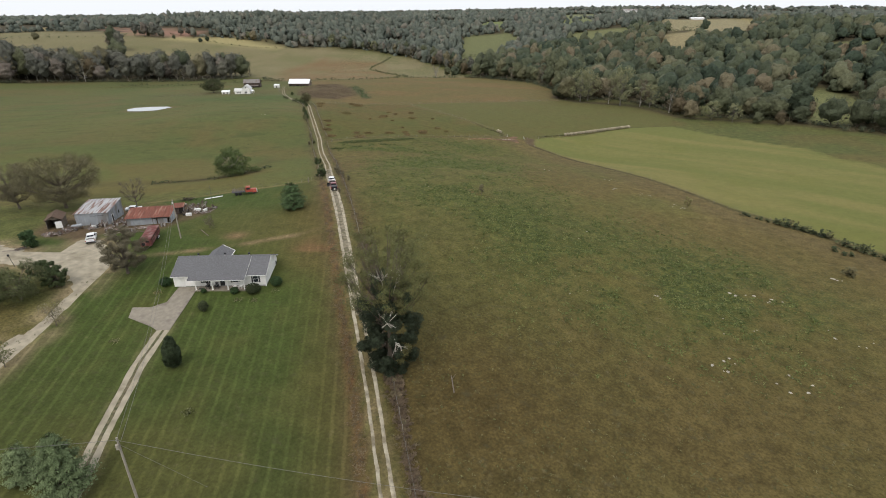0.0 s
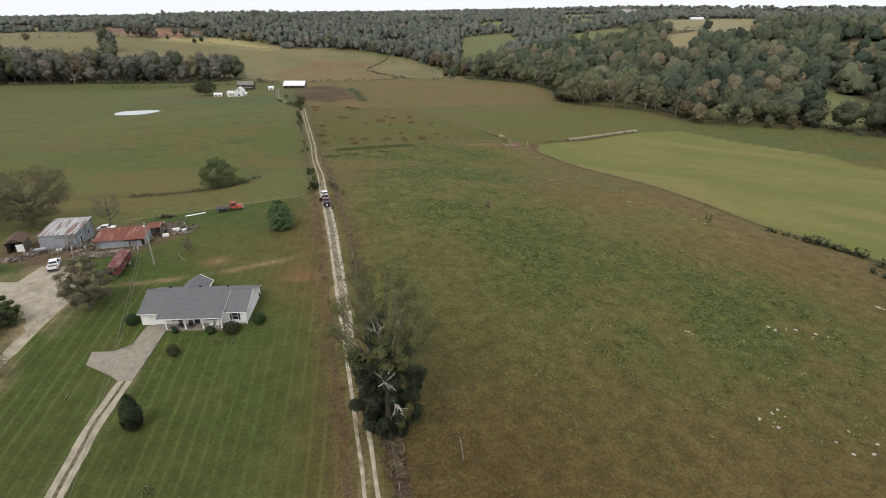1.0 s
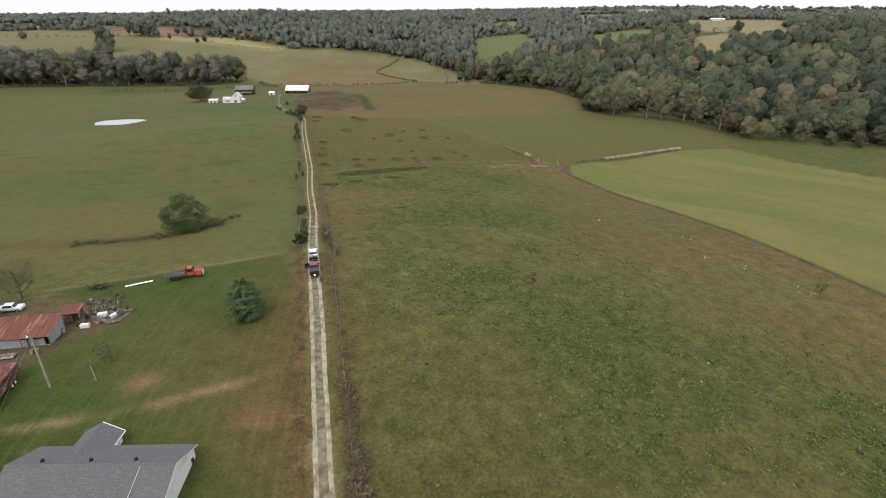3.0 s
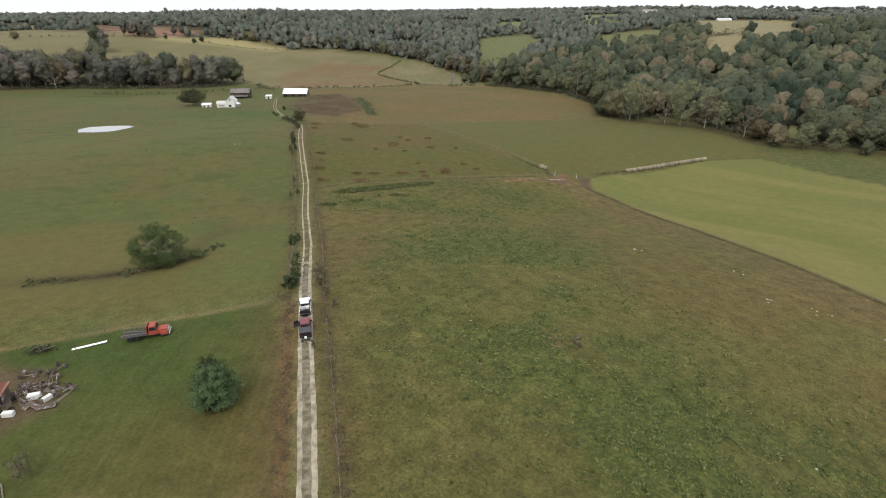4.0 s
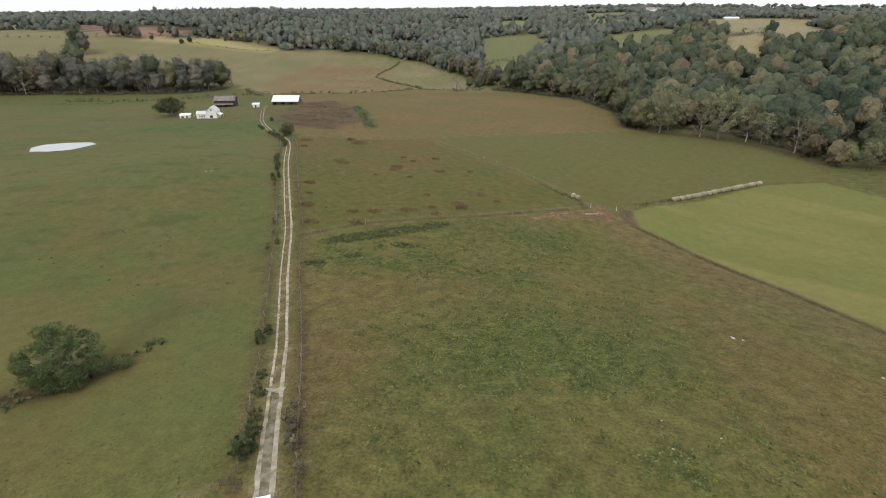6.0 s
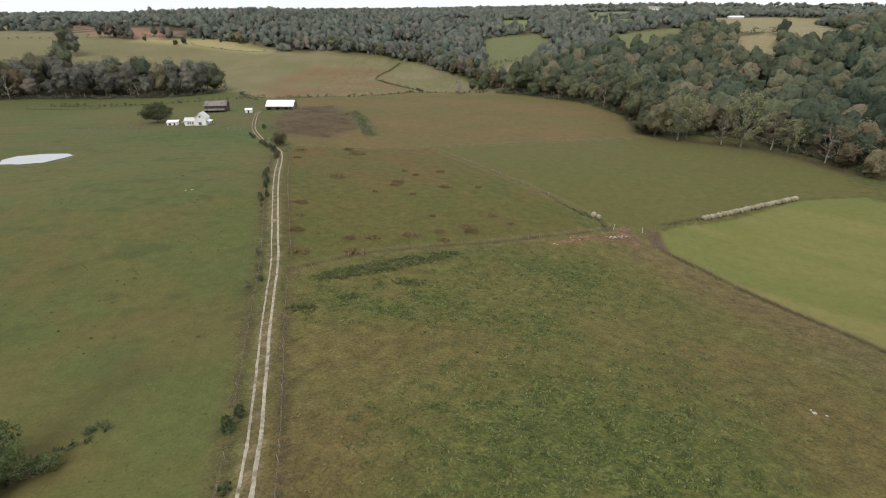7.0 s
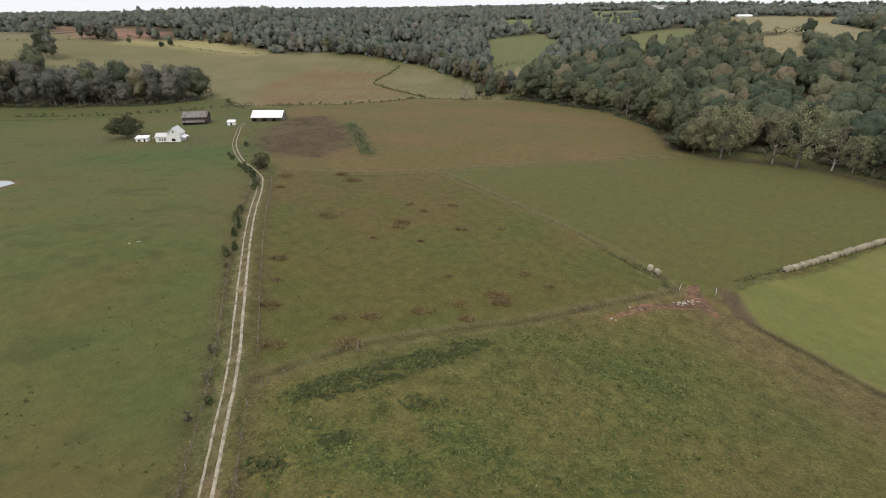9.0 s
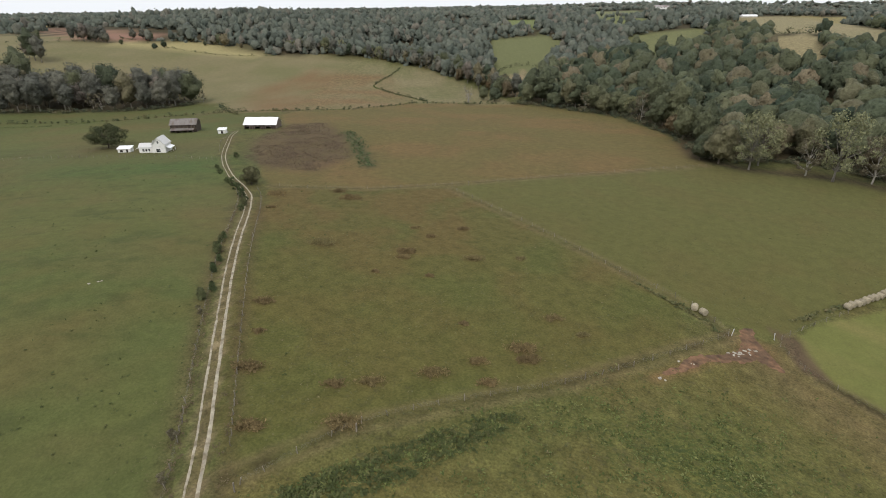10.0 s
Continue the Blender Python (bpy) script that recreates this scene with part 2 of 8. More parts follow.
L_PALE = leaf_material("pale_streamside_leaves", (0.185, 0.193, 0.105), (0.23, 0.23, 0.125), (0.255, 0.232, 0.115), 0.7, False, 1.8)
# Woodland leaf colours lightened and greyed to paint in distance haze.
L_HAZED = leaf_material("haze_greyed_woodland_leaves", (0.085, 0.088, 0.072), (0.13, 0.126, 0.098), (0.165, 0.138, 0.114), 0.75, False, 2.0)
L_TAN = leaf_material("tan_dried_sedge", (0.125, 0.094, 0.046), (0.17, 0.125, 0.06), (0.15, 0.128, 0.058), 0.6)
L_THICKET = leaf_material("green_thicket_leaves", (0.1, 0.135, 0.05), (0.14, 0.17, 0.066), (0.165, 0.18, 0.085), 0.75, False, 1.4)
L_GREY = leaf_material("thin_grey_brown_leaves", (0.125, 0.11, 0.072), (0.16, 0.14, 0.09), (0.18, 0.16, 0.098), 0.7)
L_MAPLE = leaf_material("dull_green_maple_leaves", (0.098, 0.096, 0.05), (0.14, 0.13, 0.068), (0.168, 0.15, 0.084), 0.7, False, 1.5)
L_SPRAY = leaf_material("olive_green_outer_leaves", (0.07, 0.08, 0.03), (0.105, 0.11, 0.044), (0.14, 0.125, 0.055), 0.7)
L_PINE = leaf_material("blue_green_pine_needles", (0.076, 0.115, 0.05), (0.112, 0.158, 0.07), (0.145, 0.185, 0.09), 0.7)
L_SPRUCE = leaf_material("pale_green_spruce_needles", (0.125, 0.165, 0.078), (0.17, 0.21, 0.105), (0.2, 0.23, 0.125), 0.7)
L_CEDAR = leaf_material("dark_cedar_foliage", (0.03, 0.044, 0.022), (0.05, 0.066, 0.033), (0.07, 0.08, 0.04), 0.7, False, 1.1)
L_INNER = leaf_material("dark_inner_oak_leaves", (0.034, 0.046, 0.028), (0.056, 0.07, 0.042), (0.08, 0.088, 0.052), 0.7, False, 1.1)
L_FENCE = leaf_material("fencerow_foliage", (0.052, 0.07, 0.03), (0.08, 0.098, 0.042), (0.105, 0.11, 0.052), 0.7)
L_SHRUB = leaf_material("clipped_shrub_leaves", (0.030, 0.055, 0.022), (0.048, 0.079, 0.032), (0.072, 0.096, 0.041), 0.7)
L_BUSH = leaf_material("green_bush_leaves", (0.046, 0.064, 0.027), (0.072, 0.092, 0.04), (0.098, 0.108, 0.05), 0.7)
L_WEED = leaf_material("coarse_pasture_weeds", (0.048, 0.063, 0.02), (0.1, 0.12, 0.038), (0.15, 0.15, 0.058), 0.7)
L_BELT = leaf_material("dark_leafy_weeds", (0.046, 0.056, 0.021), (0.066, 0.078, 0.028), (0.095, 0.094, 0.038), 0.7)
L_SEDGE = leaf_material("brown_sedge_tufts", (0.09, 0.07, 0.042), (0.135, 0.1, 0.06), (0.16, 0.125, 0.074), 0.7)
L_BRAMBLE = leaf_material("reddish_bramble_leaves", (0.085, 0.062, 0.042), (0.11, 0.08, 0.052), (0.12, 0.105, 0.058), 0.75)
L_GRASS = leaf_material("rank_pasture_grass", (0.068, 0.077, 0.031), (0.110, 0.108, 0.046), (0.154, 0.132, 0.066), 0.7)


# ---- helpers for building ----
def part(name, bm, mat, parent, label="", smooth=False):
    """One mesh object from a bmesh, under a thing or a part."""
    me = bpy.data.meshes.new(name)
    bmesh.ops.recalc_face_normals(bm, faces=bm.faces)
    bm.to_mesh(me)
    bm.free()
    me.materials.append(mat)
    if smooth:
        me.polygons.foreach_set("use_smooth", [True] * len(me.polygons))
    ob = new(name, me)
    ob.parent = parent
    if label:
        ob["label"] = label
    return ob


def thing(name, x, y, label, category, group="", turn=0.0, z=None, scale=1.0, kind=""):
    """An Empty at a thing's base, standing on the ground."""
    ob = new(name)
    ob.matrix_world = pose(x, y, rise(x, y) if z is None else z, 0, 0, turn) @ Matrix.Scale(scale, 4)
    return tagged(ob, label, category, group, kind)


def box(bm, x0, x1, y0, y1, z0, z1):
    v = [bm.verts.new(p) for p in ((x0, y0, z0), (x1, y0, z0), (x1, y1, z0), (x0, y1, z0), (x0, y0, z1), (x1, y0, z1), (x1, y1, z1), (x0, y1, z1))]
    for f in ((0, 3, 2, 1), (4, 5, 6, 7), (0, 1, 5, 4), (1, 2, 6, 5), (2, 3, 7, 6), (3, 0, 4, 7)):
        bm.faces.new([v[i] for i in f])
    return bm


def boxes(*sizes):
    bm = bmesh.new()
    for s in sizes:
        box(bm, *s)
    return bm


def soft_box(x0, x1, y0, y1, z0, z1, r=0.03, n=2):
    bm = boxes((x0, x1, y0, y1, z0, z1))
    bmesh.ops.bevel(bm, geom=list(bm.edges), offset=r, segments=n, affect="EDGES", profile=0.5)
    return bm


def tube(bm, a, b, r0, r1=None, n=8, caps=True):
    """A tapered round bar from a to b."""
    a, b = Vector(a), Vector(b)
    r1 = r0 if r1 is None else r1
    d = (b - a).normalized()
    s = d.orthogonal().normalized()
    t = d.cross(s)
    rings = []
    for p, r in ((a, r0), (b, r1)):
        rings.append([bm.verts.new(p + (s * math.cos(2 * math.pi * i / n) + t * math.sin(2 * math.pi * i / n)) * r) for i in range(n)])
    for i in range(n):
        bm.faces.new((rings[0][i], rings[0][(i + 1) % n], rings[1][(i + 1) % n], rings[1][i]))
    if caps:
        bm.faces.new(rings[0][::-1])
        bm.faces.new(rings[1])
    return bm


def tubes(*bars, n=8):
    bm = bmesh.new()
    for bar in bars:
        tube(bm, *bar, n=n)
    return bm


def prism(outline, x0, x1, bm=None):
    """A profile of (y, z) points drawn out along x."""
    bm = bm or bmesh.new()
    a = [bm.verts.new((x0, y, z)) for y, z in outline]
    b = [bm.verts.new((x1, y, z)) for y, z in outline]
    n = len(outline)
    bm.faces.new(a)
    bm.faces.new(b[::-1])
    for i in range(n):
        bm.faces.new((a[i], b[i], b[(i + 1) % n], a[(i + 1) % n]))
    return bm


def slab(corners, thick):
    """A flat plate on four or more corners, thickened downwards along its normal."""
    bm = bmesh.new()
    c = [Vector(p) for p in corners]
    n = (c[1] - c[0]).cross(c[2] - c[0]).normalized()
    if n.z < 0:
        n = -n
    top = [bm.verts.new(p) for p in c]
    low = [bm.verts.new(p - n * thick) for p in c]
    k = len(c)
    bm.faces.new(top)
    bm.faces.new(low[::-1])
    for i in range(k):
        bm.faces.new((top[i], low[i], low[(i + 1) % k], top[(i + 1) % k]))
    return bm


def corrugated(corner, along, down, pitch=0.23, depth=0.03, thick=0.02):
    """A ribbed sheet: along is the way across the ribs, down the way the ribs run."""
    bm = bmesh.new()
    corner, along, down = Vector(corner), Vector(along), Vector(down)
    n = along.cross(down).normalized()
    if n.z < 0:
        n = -n
    count = max(2, int(along.length / pitch)) * 2
    rows = []
    for i in range(count + 1):
        p = corner + along * (i / count) + n * (depth if i % 2 else 0)
        rows.append([bm.verts.new(q) for q in (p, p + down, p + down - n * thick, p - n * thick)])
    for a, b in zip(rows, rows[1:]):
        for i in range(4):
            bm.faces.new((a[i], a[(i + 1) % 4], b[(i + 1) % 4], b[i]))
    bm.faces.new(rows[0])
    bm.faces.new(rows[-1][::-1])
    return bm


def fast_mesh(name, verts, faces, mat):
    """A mesh from arrays of vertices and of equal-sided faces."""
    verts, faces = np.asarray(verts, np.float32), np.asarray(faces, np.int32)
    me = bpy.data.meshes.new(name)
    me.vertices.add(len(verts))
    me.vertices.foreach_set("co", verts.ravel())
    me.loops.add(faces.size)
    me.loops.foreach_set("vertex_index", faces.ravel())
    me.polygons.add(len(faces))
    me.polygons.foreach_set("loop_start", np.arange(len(faces), dtype=np.int32) * faces.shape[1])
    me.update(calc_edges=True)
    me.materials.append(mat)
    return me


# ---- the lie of the land: broad rises and hollows ----
NEAR_RISES = [-8.1, 2.2, -2.5, -4.0, -5.2, 7.3, -4.0, -2.2, -0.2, -1.2, -0.5, -5.1, -7.8, -0.9, 3.2, 0.4, -4.4, 3.4, -9.8, 1.4, -2.6, 0.8, -6.1, -6.1]
MID_RISES = [(130, 100, -12.1), (130, 230, -4.1), (-40, 390, -5.4), (60, 390, -3.0), (-130, 390, -1.8), (150, 340, -2.9)]
VALLEY_RISES = [-14.7, -12.6, 10.3, 11.0, 2.2, -11.7, -12.7, -1.8, -2.7, -13.8, -11.2, -1.7, -14.9, -6.9, -1.9, 3.4, -1.5, 14.4, 4.6, 19.1]
SIDE_RISES = [(-300, 150, 170, -7.2), (-300, 320, 170, -13.0), (300, 200, 170, -13.6), (300, 350, 150, -10.2)]
FAR_HILLS = [(-560, 1560, 260, 20), (-150, 1250, 200, 8), (120, 2050, 380, 10), (900, 1900, 330, 12), (1500, 1500, 350, 12), (-1400, 1900, 400, 5), (-1200, 3100, 700, 12), (300, 3300, 800, 14), (1900, 3200, 800, 20), (700, 2240, 150, 8), (1050, 3050, 420, 22), (2100, 2700, 480, 22), (150, 3150, 420, 10), (-1000, 3300, 480, 6)]
RISES = ([(x, y, 45, a) for (x, y), a in zip([(x, y) for x in (-105, -50, 5, 60) for y in (35, 90, 145, 200, 255, 310)], NEAR_RISES)]
         + [(x, y, 80, a) for x, y, a in MID_RISES]
         + [(x, y, 170, a) for (x, y), a in zip([(x, y) for x in (-420, -230, 0, 200, 420) for y in (500, 700, 900, 1200)], VALLEY_RISES)]
         + SIDE_RISES + FAR_HILLS)


def rise(x, y):
    """The ground's height at a place, for numbers or arrays."""
    x, y = np.asarray(x, float), np.asarray(y, float)
    z = np.full(np.broadcast(x, y).shape, 8.4)
    for cx, cy, s, a in RISES:
        z = z + a * np.exp(-((x - cx) ** 2 + (y - cy) ** 2) / (2 * s * s))
    d = np.clip((np.hypot(x, y - 150) - 1500) / 1500, 0, 1)
    z = z + 5 * d * d * (3 - 2 * d)
    pond_bed = np.clip(1.7 - ((x + 210.5) / 25) ** 2 - ((y - 382) / 18) ** 2, 0, 1)
    z = z * (1 - pond_bed) - 16.3 * pond_bed
    return float(z) if z.ndim == 0 else z


def value_noise(x, y, size, seed=0):
    """Smooth noise from 0 to 1 with blots of the given size in metres."""
    u, v = np.asarray(x, float) / size, np.asarray(y, float) / size
    i, j = np.floor(u), np.floor(v)
    f, g = u - i, v - j
    f, g = f * f * (3 - 2 * f), g * g * (3 - 2 * g)

    def corner(a, b):
        h = np.sin(a * 127.1 + b * 311.7 + seed * 74.7) * 43758.5453
        return h - np.floor(h)

    return (corner(i, j) * (1 - f) + corner(i + 1, j) * f) * (1 - g) + (corner(i, j + 1) * (1 - f) + corner(i + 1, j + 1) * f) * g


def blots(x, y, size, seed=0, octaves=3):
    total, weight, amount = 0.0, 1.0, 0.0
    for k in range(octaves):
        total = total + weight * value_noise(x + 31 * k, y - 17 * k, size / 2 ** k, seed + k)
        amount += weight
        weight *= 0.55
    return total / amount


def within(outline, x, y, soft=1.0):
    """1 inside a field's outline, 0 outside, with an edge that is soft metres wide."""
    inside, near = np.zeros(np.shape(x), bool), np.full(np.shape(x), 1e9)
    n = len(outline)
    for k in range(n):
        (ax, ay), (bx, by) = outline[k], outline[(k + 1) % n]
        if ay != by:
            inside ^= ((ay > y) != (by > y)) & (x < (bx - ax) * (y - ay) / (by - ay) + ax)
        ex, ey = bx - ax, by - ay
        t = np.clip(((x - ax) * ex + (y - ay) * ey) / (ex * ex + ey * ey + 1e-9), 0, 1)
        near = np.minimum(near, np.hypot(x - ax - t * ex, y - ay - t * ey))
    d = np.where(inside, near, -near)
    return np.clip(d / soft + 0.5, 0, 1)


def from_line(points, x, y):
    """The distance to a line of points."""
    near = np.full(np.shape(x), 1e9)
    for (ax, ay), (bx, by) in zip(points, points[1:]):
        ex, ey = bx - ax, by - ay
        t = np.clip(((x - ax) * ex + (y - ay) * ey) / (ex * ex + ey * ey + 1e-9), 0, 1)
        near = np.minimum(near, np.hypot(x - ax - t * ex, y - ay - t * ey))
    return near


# ---- the plan: track, drives, fields, woods ----
TRACK = [(16, -60), (4.5, 0), (-1.5, 25), (-7.3, 50.2), (-10.4, 64), (-13.3, 76), (-18.7, 97), (-25.0, 122), (-28.0, 134), (-33.6, 155), (-37.9, 171), (-44.6, 198), (-48.4, 211.6), (-56.2, 239), (-61.9, 262), (-64.7, 272.4), (-67.4, 281.3), (-72.0, 297), (-79.6, 323), (-85.9, 345.7), (-91.7, 368), (-95.2, 380), (-99.7, 393), (-106.5, 405), (-116.3, 420), (-127.2, 441), (-135.4, 461), (-143.3, 487), (-148.8, 506), (-151, 520)]
LAWN = [(-66, -40), (1, -40), (-5.5, 25), (-10.5, 48), (-14.5, 64), (-18, 76), (-23.5, 97), (-29.5, 122), (-33.5, 140), (-42.5, 165), (-58, 161), (-74, 157.5), (-86, 152), (-78, 146), (-66, 139), (-80, 126), (-98, 127), (-104, 116), (-90, 109.5), (-85, 116), (-79, 106), (-73, 102), (-72.5, 90), (-72, 78), (-74, 68), (-90, 40)]
HAY_FIELD = [(53.5, 312.5), (49.5, 303), (51, 296), (57, 287), (74, 249), (82, 222), (90, 196), (99, 172), (111, 158), (126, 134), (146, 100), (190, 50), (240, 120), (215, 200), (201, 250), (198, 282), (172, 316), (152, 352), (122, 347), (87, 327.5), (64, 320)]
RIGHT_PASTURE = [(15, -40), (3.5, 25), (-5, 50), (-10.8, 76), (-22.5, 122), (-31, 155), (-44.6, 205), (-57, 252), (-57, 262), (-40.7, 274.8), (-5.3, 288), (25, 308), (49, 310), (48, 300), (56, 287), (73, 249), (89, 196), (98, 172), (125, 134), (145, 100), (190, 48), (170, -40)]
MIDDLE_FIELD = [(-57, 262), (-40.7, 274.8), (-5.3, 288), (25, 308), (30, 323), (8.7, 356), (-25, 409), (-58, 406), (-95, 405), (-92, 380), (-84, 344), (-73, 309), (-64, 275)]
MEADOW = [(30, 323), (49, 311), (62, 321), (122, 349), (152, 356), (168, 388), (158, 424), (113, 446), (98, 455), (24.6, 432), (-18, 417), (-25, 409), (8.7, 356)]
FAR_FIELD = [(-95, 406), (-58, 406), (-18, 417.6), (24.6, 432), (98, 455), (105, 500), (93, 576), (45, 641), (-8, 658), (-56, 668), (-110, 622), (-150, 600), (-126, 535), (-126, 480), (-104, 420)]
BRAMBLES = [(-122, 450), (-132, 500), (-124, 545), (-104, 550), (-84, 505), (-72, 455), (-84, 430), (-104, 432)]
HILL_FIELD = [(-56, 668), (-8, 660), (28, 655), (20, 690), (-10, 800), (-50, 885), (-142, 948), (-208, 956), (-250, 931), (-303, 910), (-371, 918), (-464, 962), (-563, 969), (-650, 1022), (-774, 1110), (-900, 1060), (-780, 850), (-620, 720), (-560, 660), (-380, 690), (-255, 680), (-215, 660), (-193, 611), (-110, 624)]
CORN_STUBBLE = [(-194, 622), (-160, 612), (-110, 622), (-66, 655), (-58, 690), (-78, 760), (-98, 850), (-187, 866), (-214, 760), (-208, 690)]
PALE_FIELD = [(-461, 934), (-399, 953), (-374, 956), (-327, 956), (-271, 950), (-250, 929), (-286, 912), (-312, 906), (-338, 908), (-379, 912), (-448, 909)]
RED_FIELD = [(-404, 964), (-421, 1003), (-440, 990), (-478, 1022), (-516, 1025), (-577, 1060), (-629, 1114), (-725, 1225), (-765, 1210), (-640, 1080), (-550, 966), (-514, 945), (-471, 938), (-432, 940)]
CLEARING = [(16, 700), (34, 690), (60, 760), (82, 841), (140, 1000), (120, 1100), (40, 1060), (27, 885)]
YELLOW_FIELD = [(342, 866), (384, 846), (364, 800), (334, 753), (298, 683), (276, 640), (256, 646), (266, 700), (300, 780)]
UPLAND_FIELD = [(340, 1040), (401, 1054), (520, 1330), (700, 1701), (823, 1706), (866, 1606), (640, 1180), (563, 1036), (440, 800), (378, 715), (348, 704), (345, 738), (370, 800), (390, 846), (366, 880), (346, 900)]
TAN_FIELD = [(27, 752), (33, 795), (48, 826), (64, 845), (50, 760), (38, 705), (28, 700)]
UPPER_FIELD = [(200, 930), (218, 985), (258, 1010), (305, 1018), (328, 998), (270, 840), (222, 800), (203, 821)]
FAR_CLEARINGS = [[(62, 1190), (118, 1150), (202, 1668), (126, 1672)], [(200, 1090), (286, 1070), (445, 1725), (375, 1785)], [(640, 1220), (760, 1140), (1000, 1600), (860, 1660)], [(900, 1180), (1080, 1080), (1300, 1350), (1150, 1420)], [(-900, 1150), (-760, 1120), (-800, 1500), (-980, 1550)], [(-330, 1900), (-180, 1850), (-200, 2300), (-380, 2350)], [(380, 1800), (520, 1760), (640, 2250), (480, 2300)], [(1150, 2100), (1350, 2000), (1500, 2500), (1280, 2550)]]
NEAR_MEADOW = [(250, 356), (264, 350), (287, 362), (320, 412), (324, 446), (317, 472), (288, 440), (260, 392)]
GLADE = [(188, 394), (208, 436), (220, 435), (212, 398)]
HILL_GLADE = [(438, 640), (482, 630), (478, 585), (440, 538), (398, 535), (394, 572)]
RIGHT_WOOD = [(30, 655), (47, 644), (95, 580), (107, 505), (104, 468), (150, 462), (166, 430), (180, 396), (238, 368), (272, 322), (345, 262), (520, 150), (900, 300), (900, 900), (400, 1000), (150, 850), (85, 800), (55, 730)]
LEFT_WOOD = [(-560, 545), (-456, 566), (-425, 585), (-390, 605), (-353, 616), (-308, 621), (-263, 632), (-240, 660), (-245, 690), (-300, 700), (-360, 694), (-420, 655), (-540, 625)]
DRIVE = [(-51.3, 83), (-51.3, 74), (-50.3, 65.5), (-49.2, 57.8), (-47.8, 51), (-45.5, 38), (-43, 20), (-41, -20)]
GRAVEL_LOT = [(-74, 66), (-71.4, 78), (-71.5, 89), (-72.5, 101.5), (-74.5, 108), (-79, 114), (-83.8, 119), (-89, 119), (-88.5, 111), (-97, 112), (-106, 115.5), (-112, 113), (-108, 107.5), (-95, 103.5), (-86, 101.5), (-80, 99.5), (-75.5, 94), (-75.3, 84), (-78, 74), (-83, 62), (-78, 52)]
YARD = [(-104, 122), (-90, 117), (-84, 123), (-72, 124), (-68, 131), (-64, 137), (-72, 146), (-96, 148), (-108, 142)]
SEDGES = ((-43.7, 274.4, 3.4), (-58.0, 273.1, 2.6), (-62.9, 287.4, 3.1), (-46.8, 284.0, 2.0), (-40.5, 285.1, 2.5), (-29.7, 288.5, 2.7), (-21.2, 292.7, 1.8), (-11.8, 297.7, 3.3), (-11.2, 294.1, 2.6), (-19.5, 286.4, 2.0), (-67.3, 310.1, 2.3), (-64.7, 298.7, 1.4), (-3.5, 310.2, 2.1), (-62.4, 345.7, 4.4), (-38.2, 343.2, 3.0), (-38.7, 339.3, 2.1), (-19.7, 339.9, 2.9), (-6.6, 341.2, 1.6), (-32.0, 355.9, 1.6), (-37.0, 363.0, 1.5), (-21.9, 363.2, 1.7), (-23.5, 306.0, 1.0), (-89.7, 394.0, 4.0), (-62.4, 392.5, 4.3), (-68.1, 400.8, 3.0), (1.8, 304.5, 1.2), (-86.5, 377.2, 1.5), (-31.5, 328.3, 1.0), (-45.2, 329.4, 1.0))
POND = [(-219, 372), (-224, 380), (-222, 386.5), (-214, 390.5), (-201, 392), (-196.5, 388.5), (-198.5, 382), (-201.5, 375.5), (-210, 372.3)]
FENCE_BELT = [(-51.9, 260.6), (-49.6, 257.2), (-44, 258.4), (-33, 263.6), (-22.9, 270.6), (-14.6, 277.2), (-16.5, 279), (-24, 276.6), (-39.7, 267.3)]


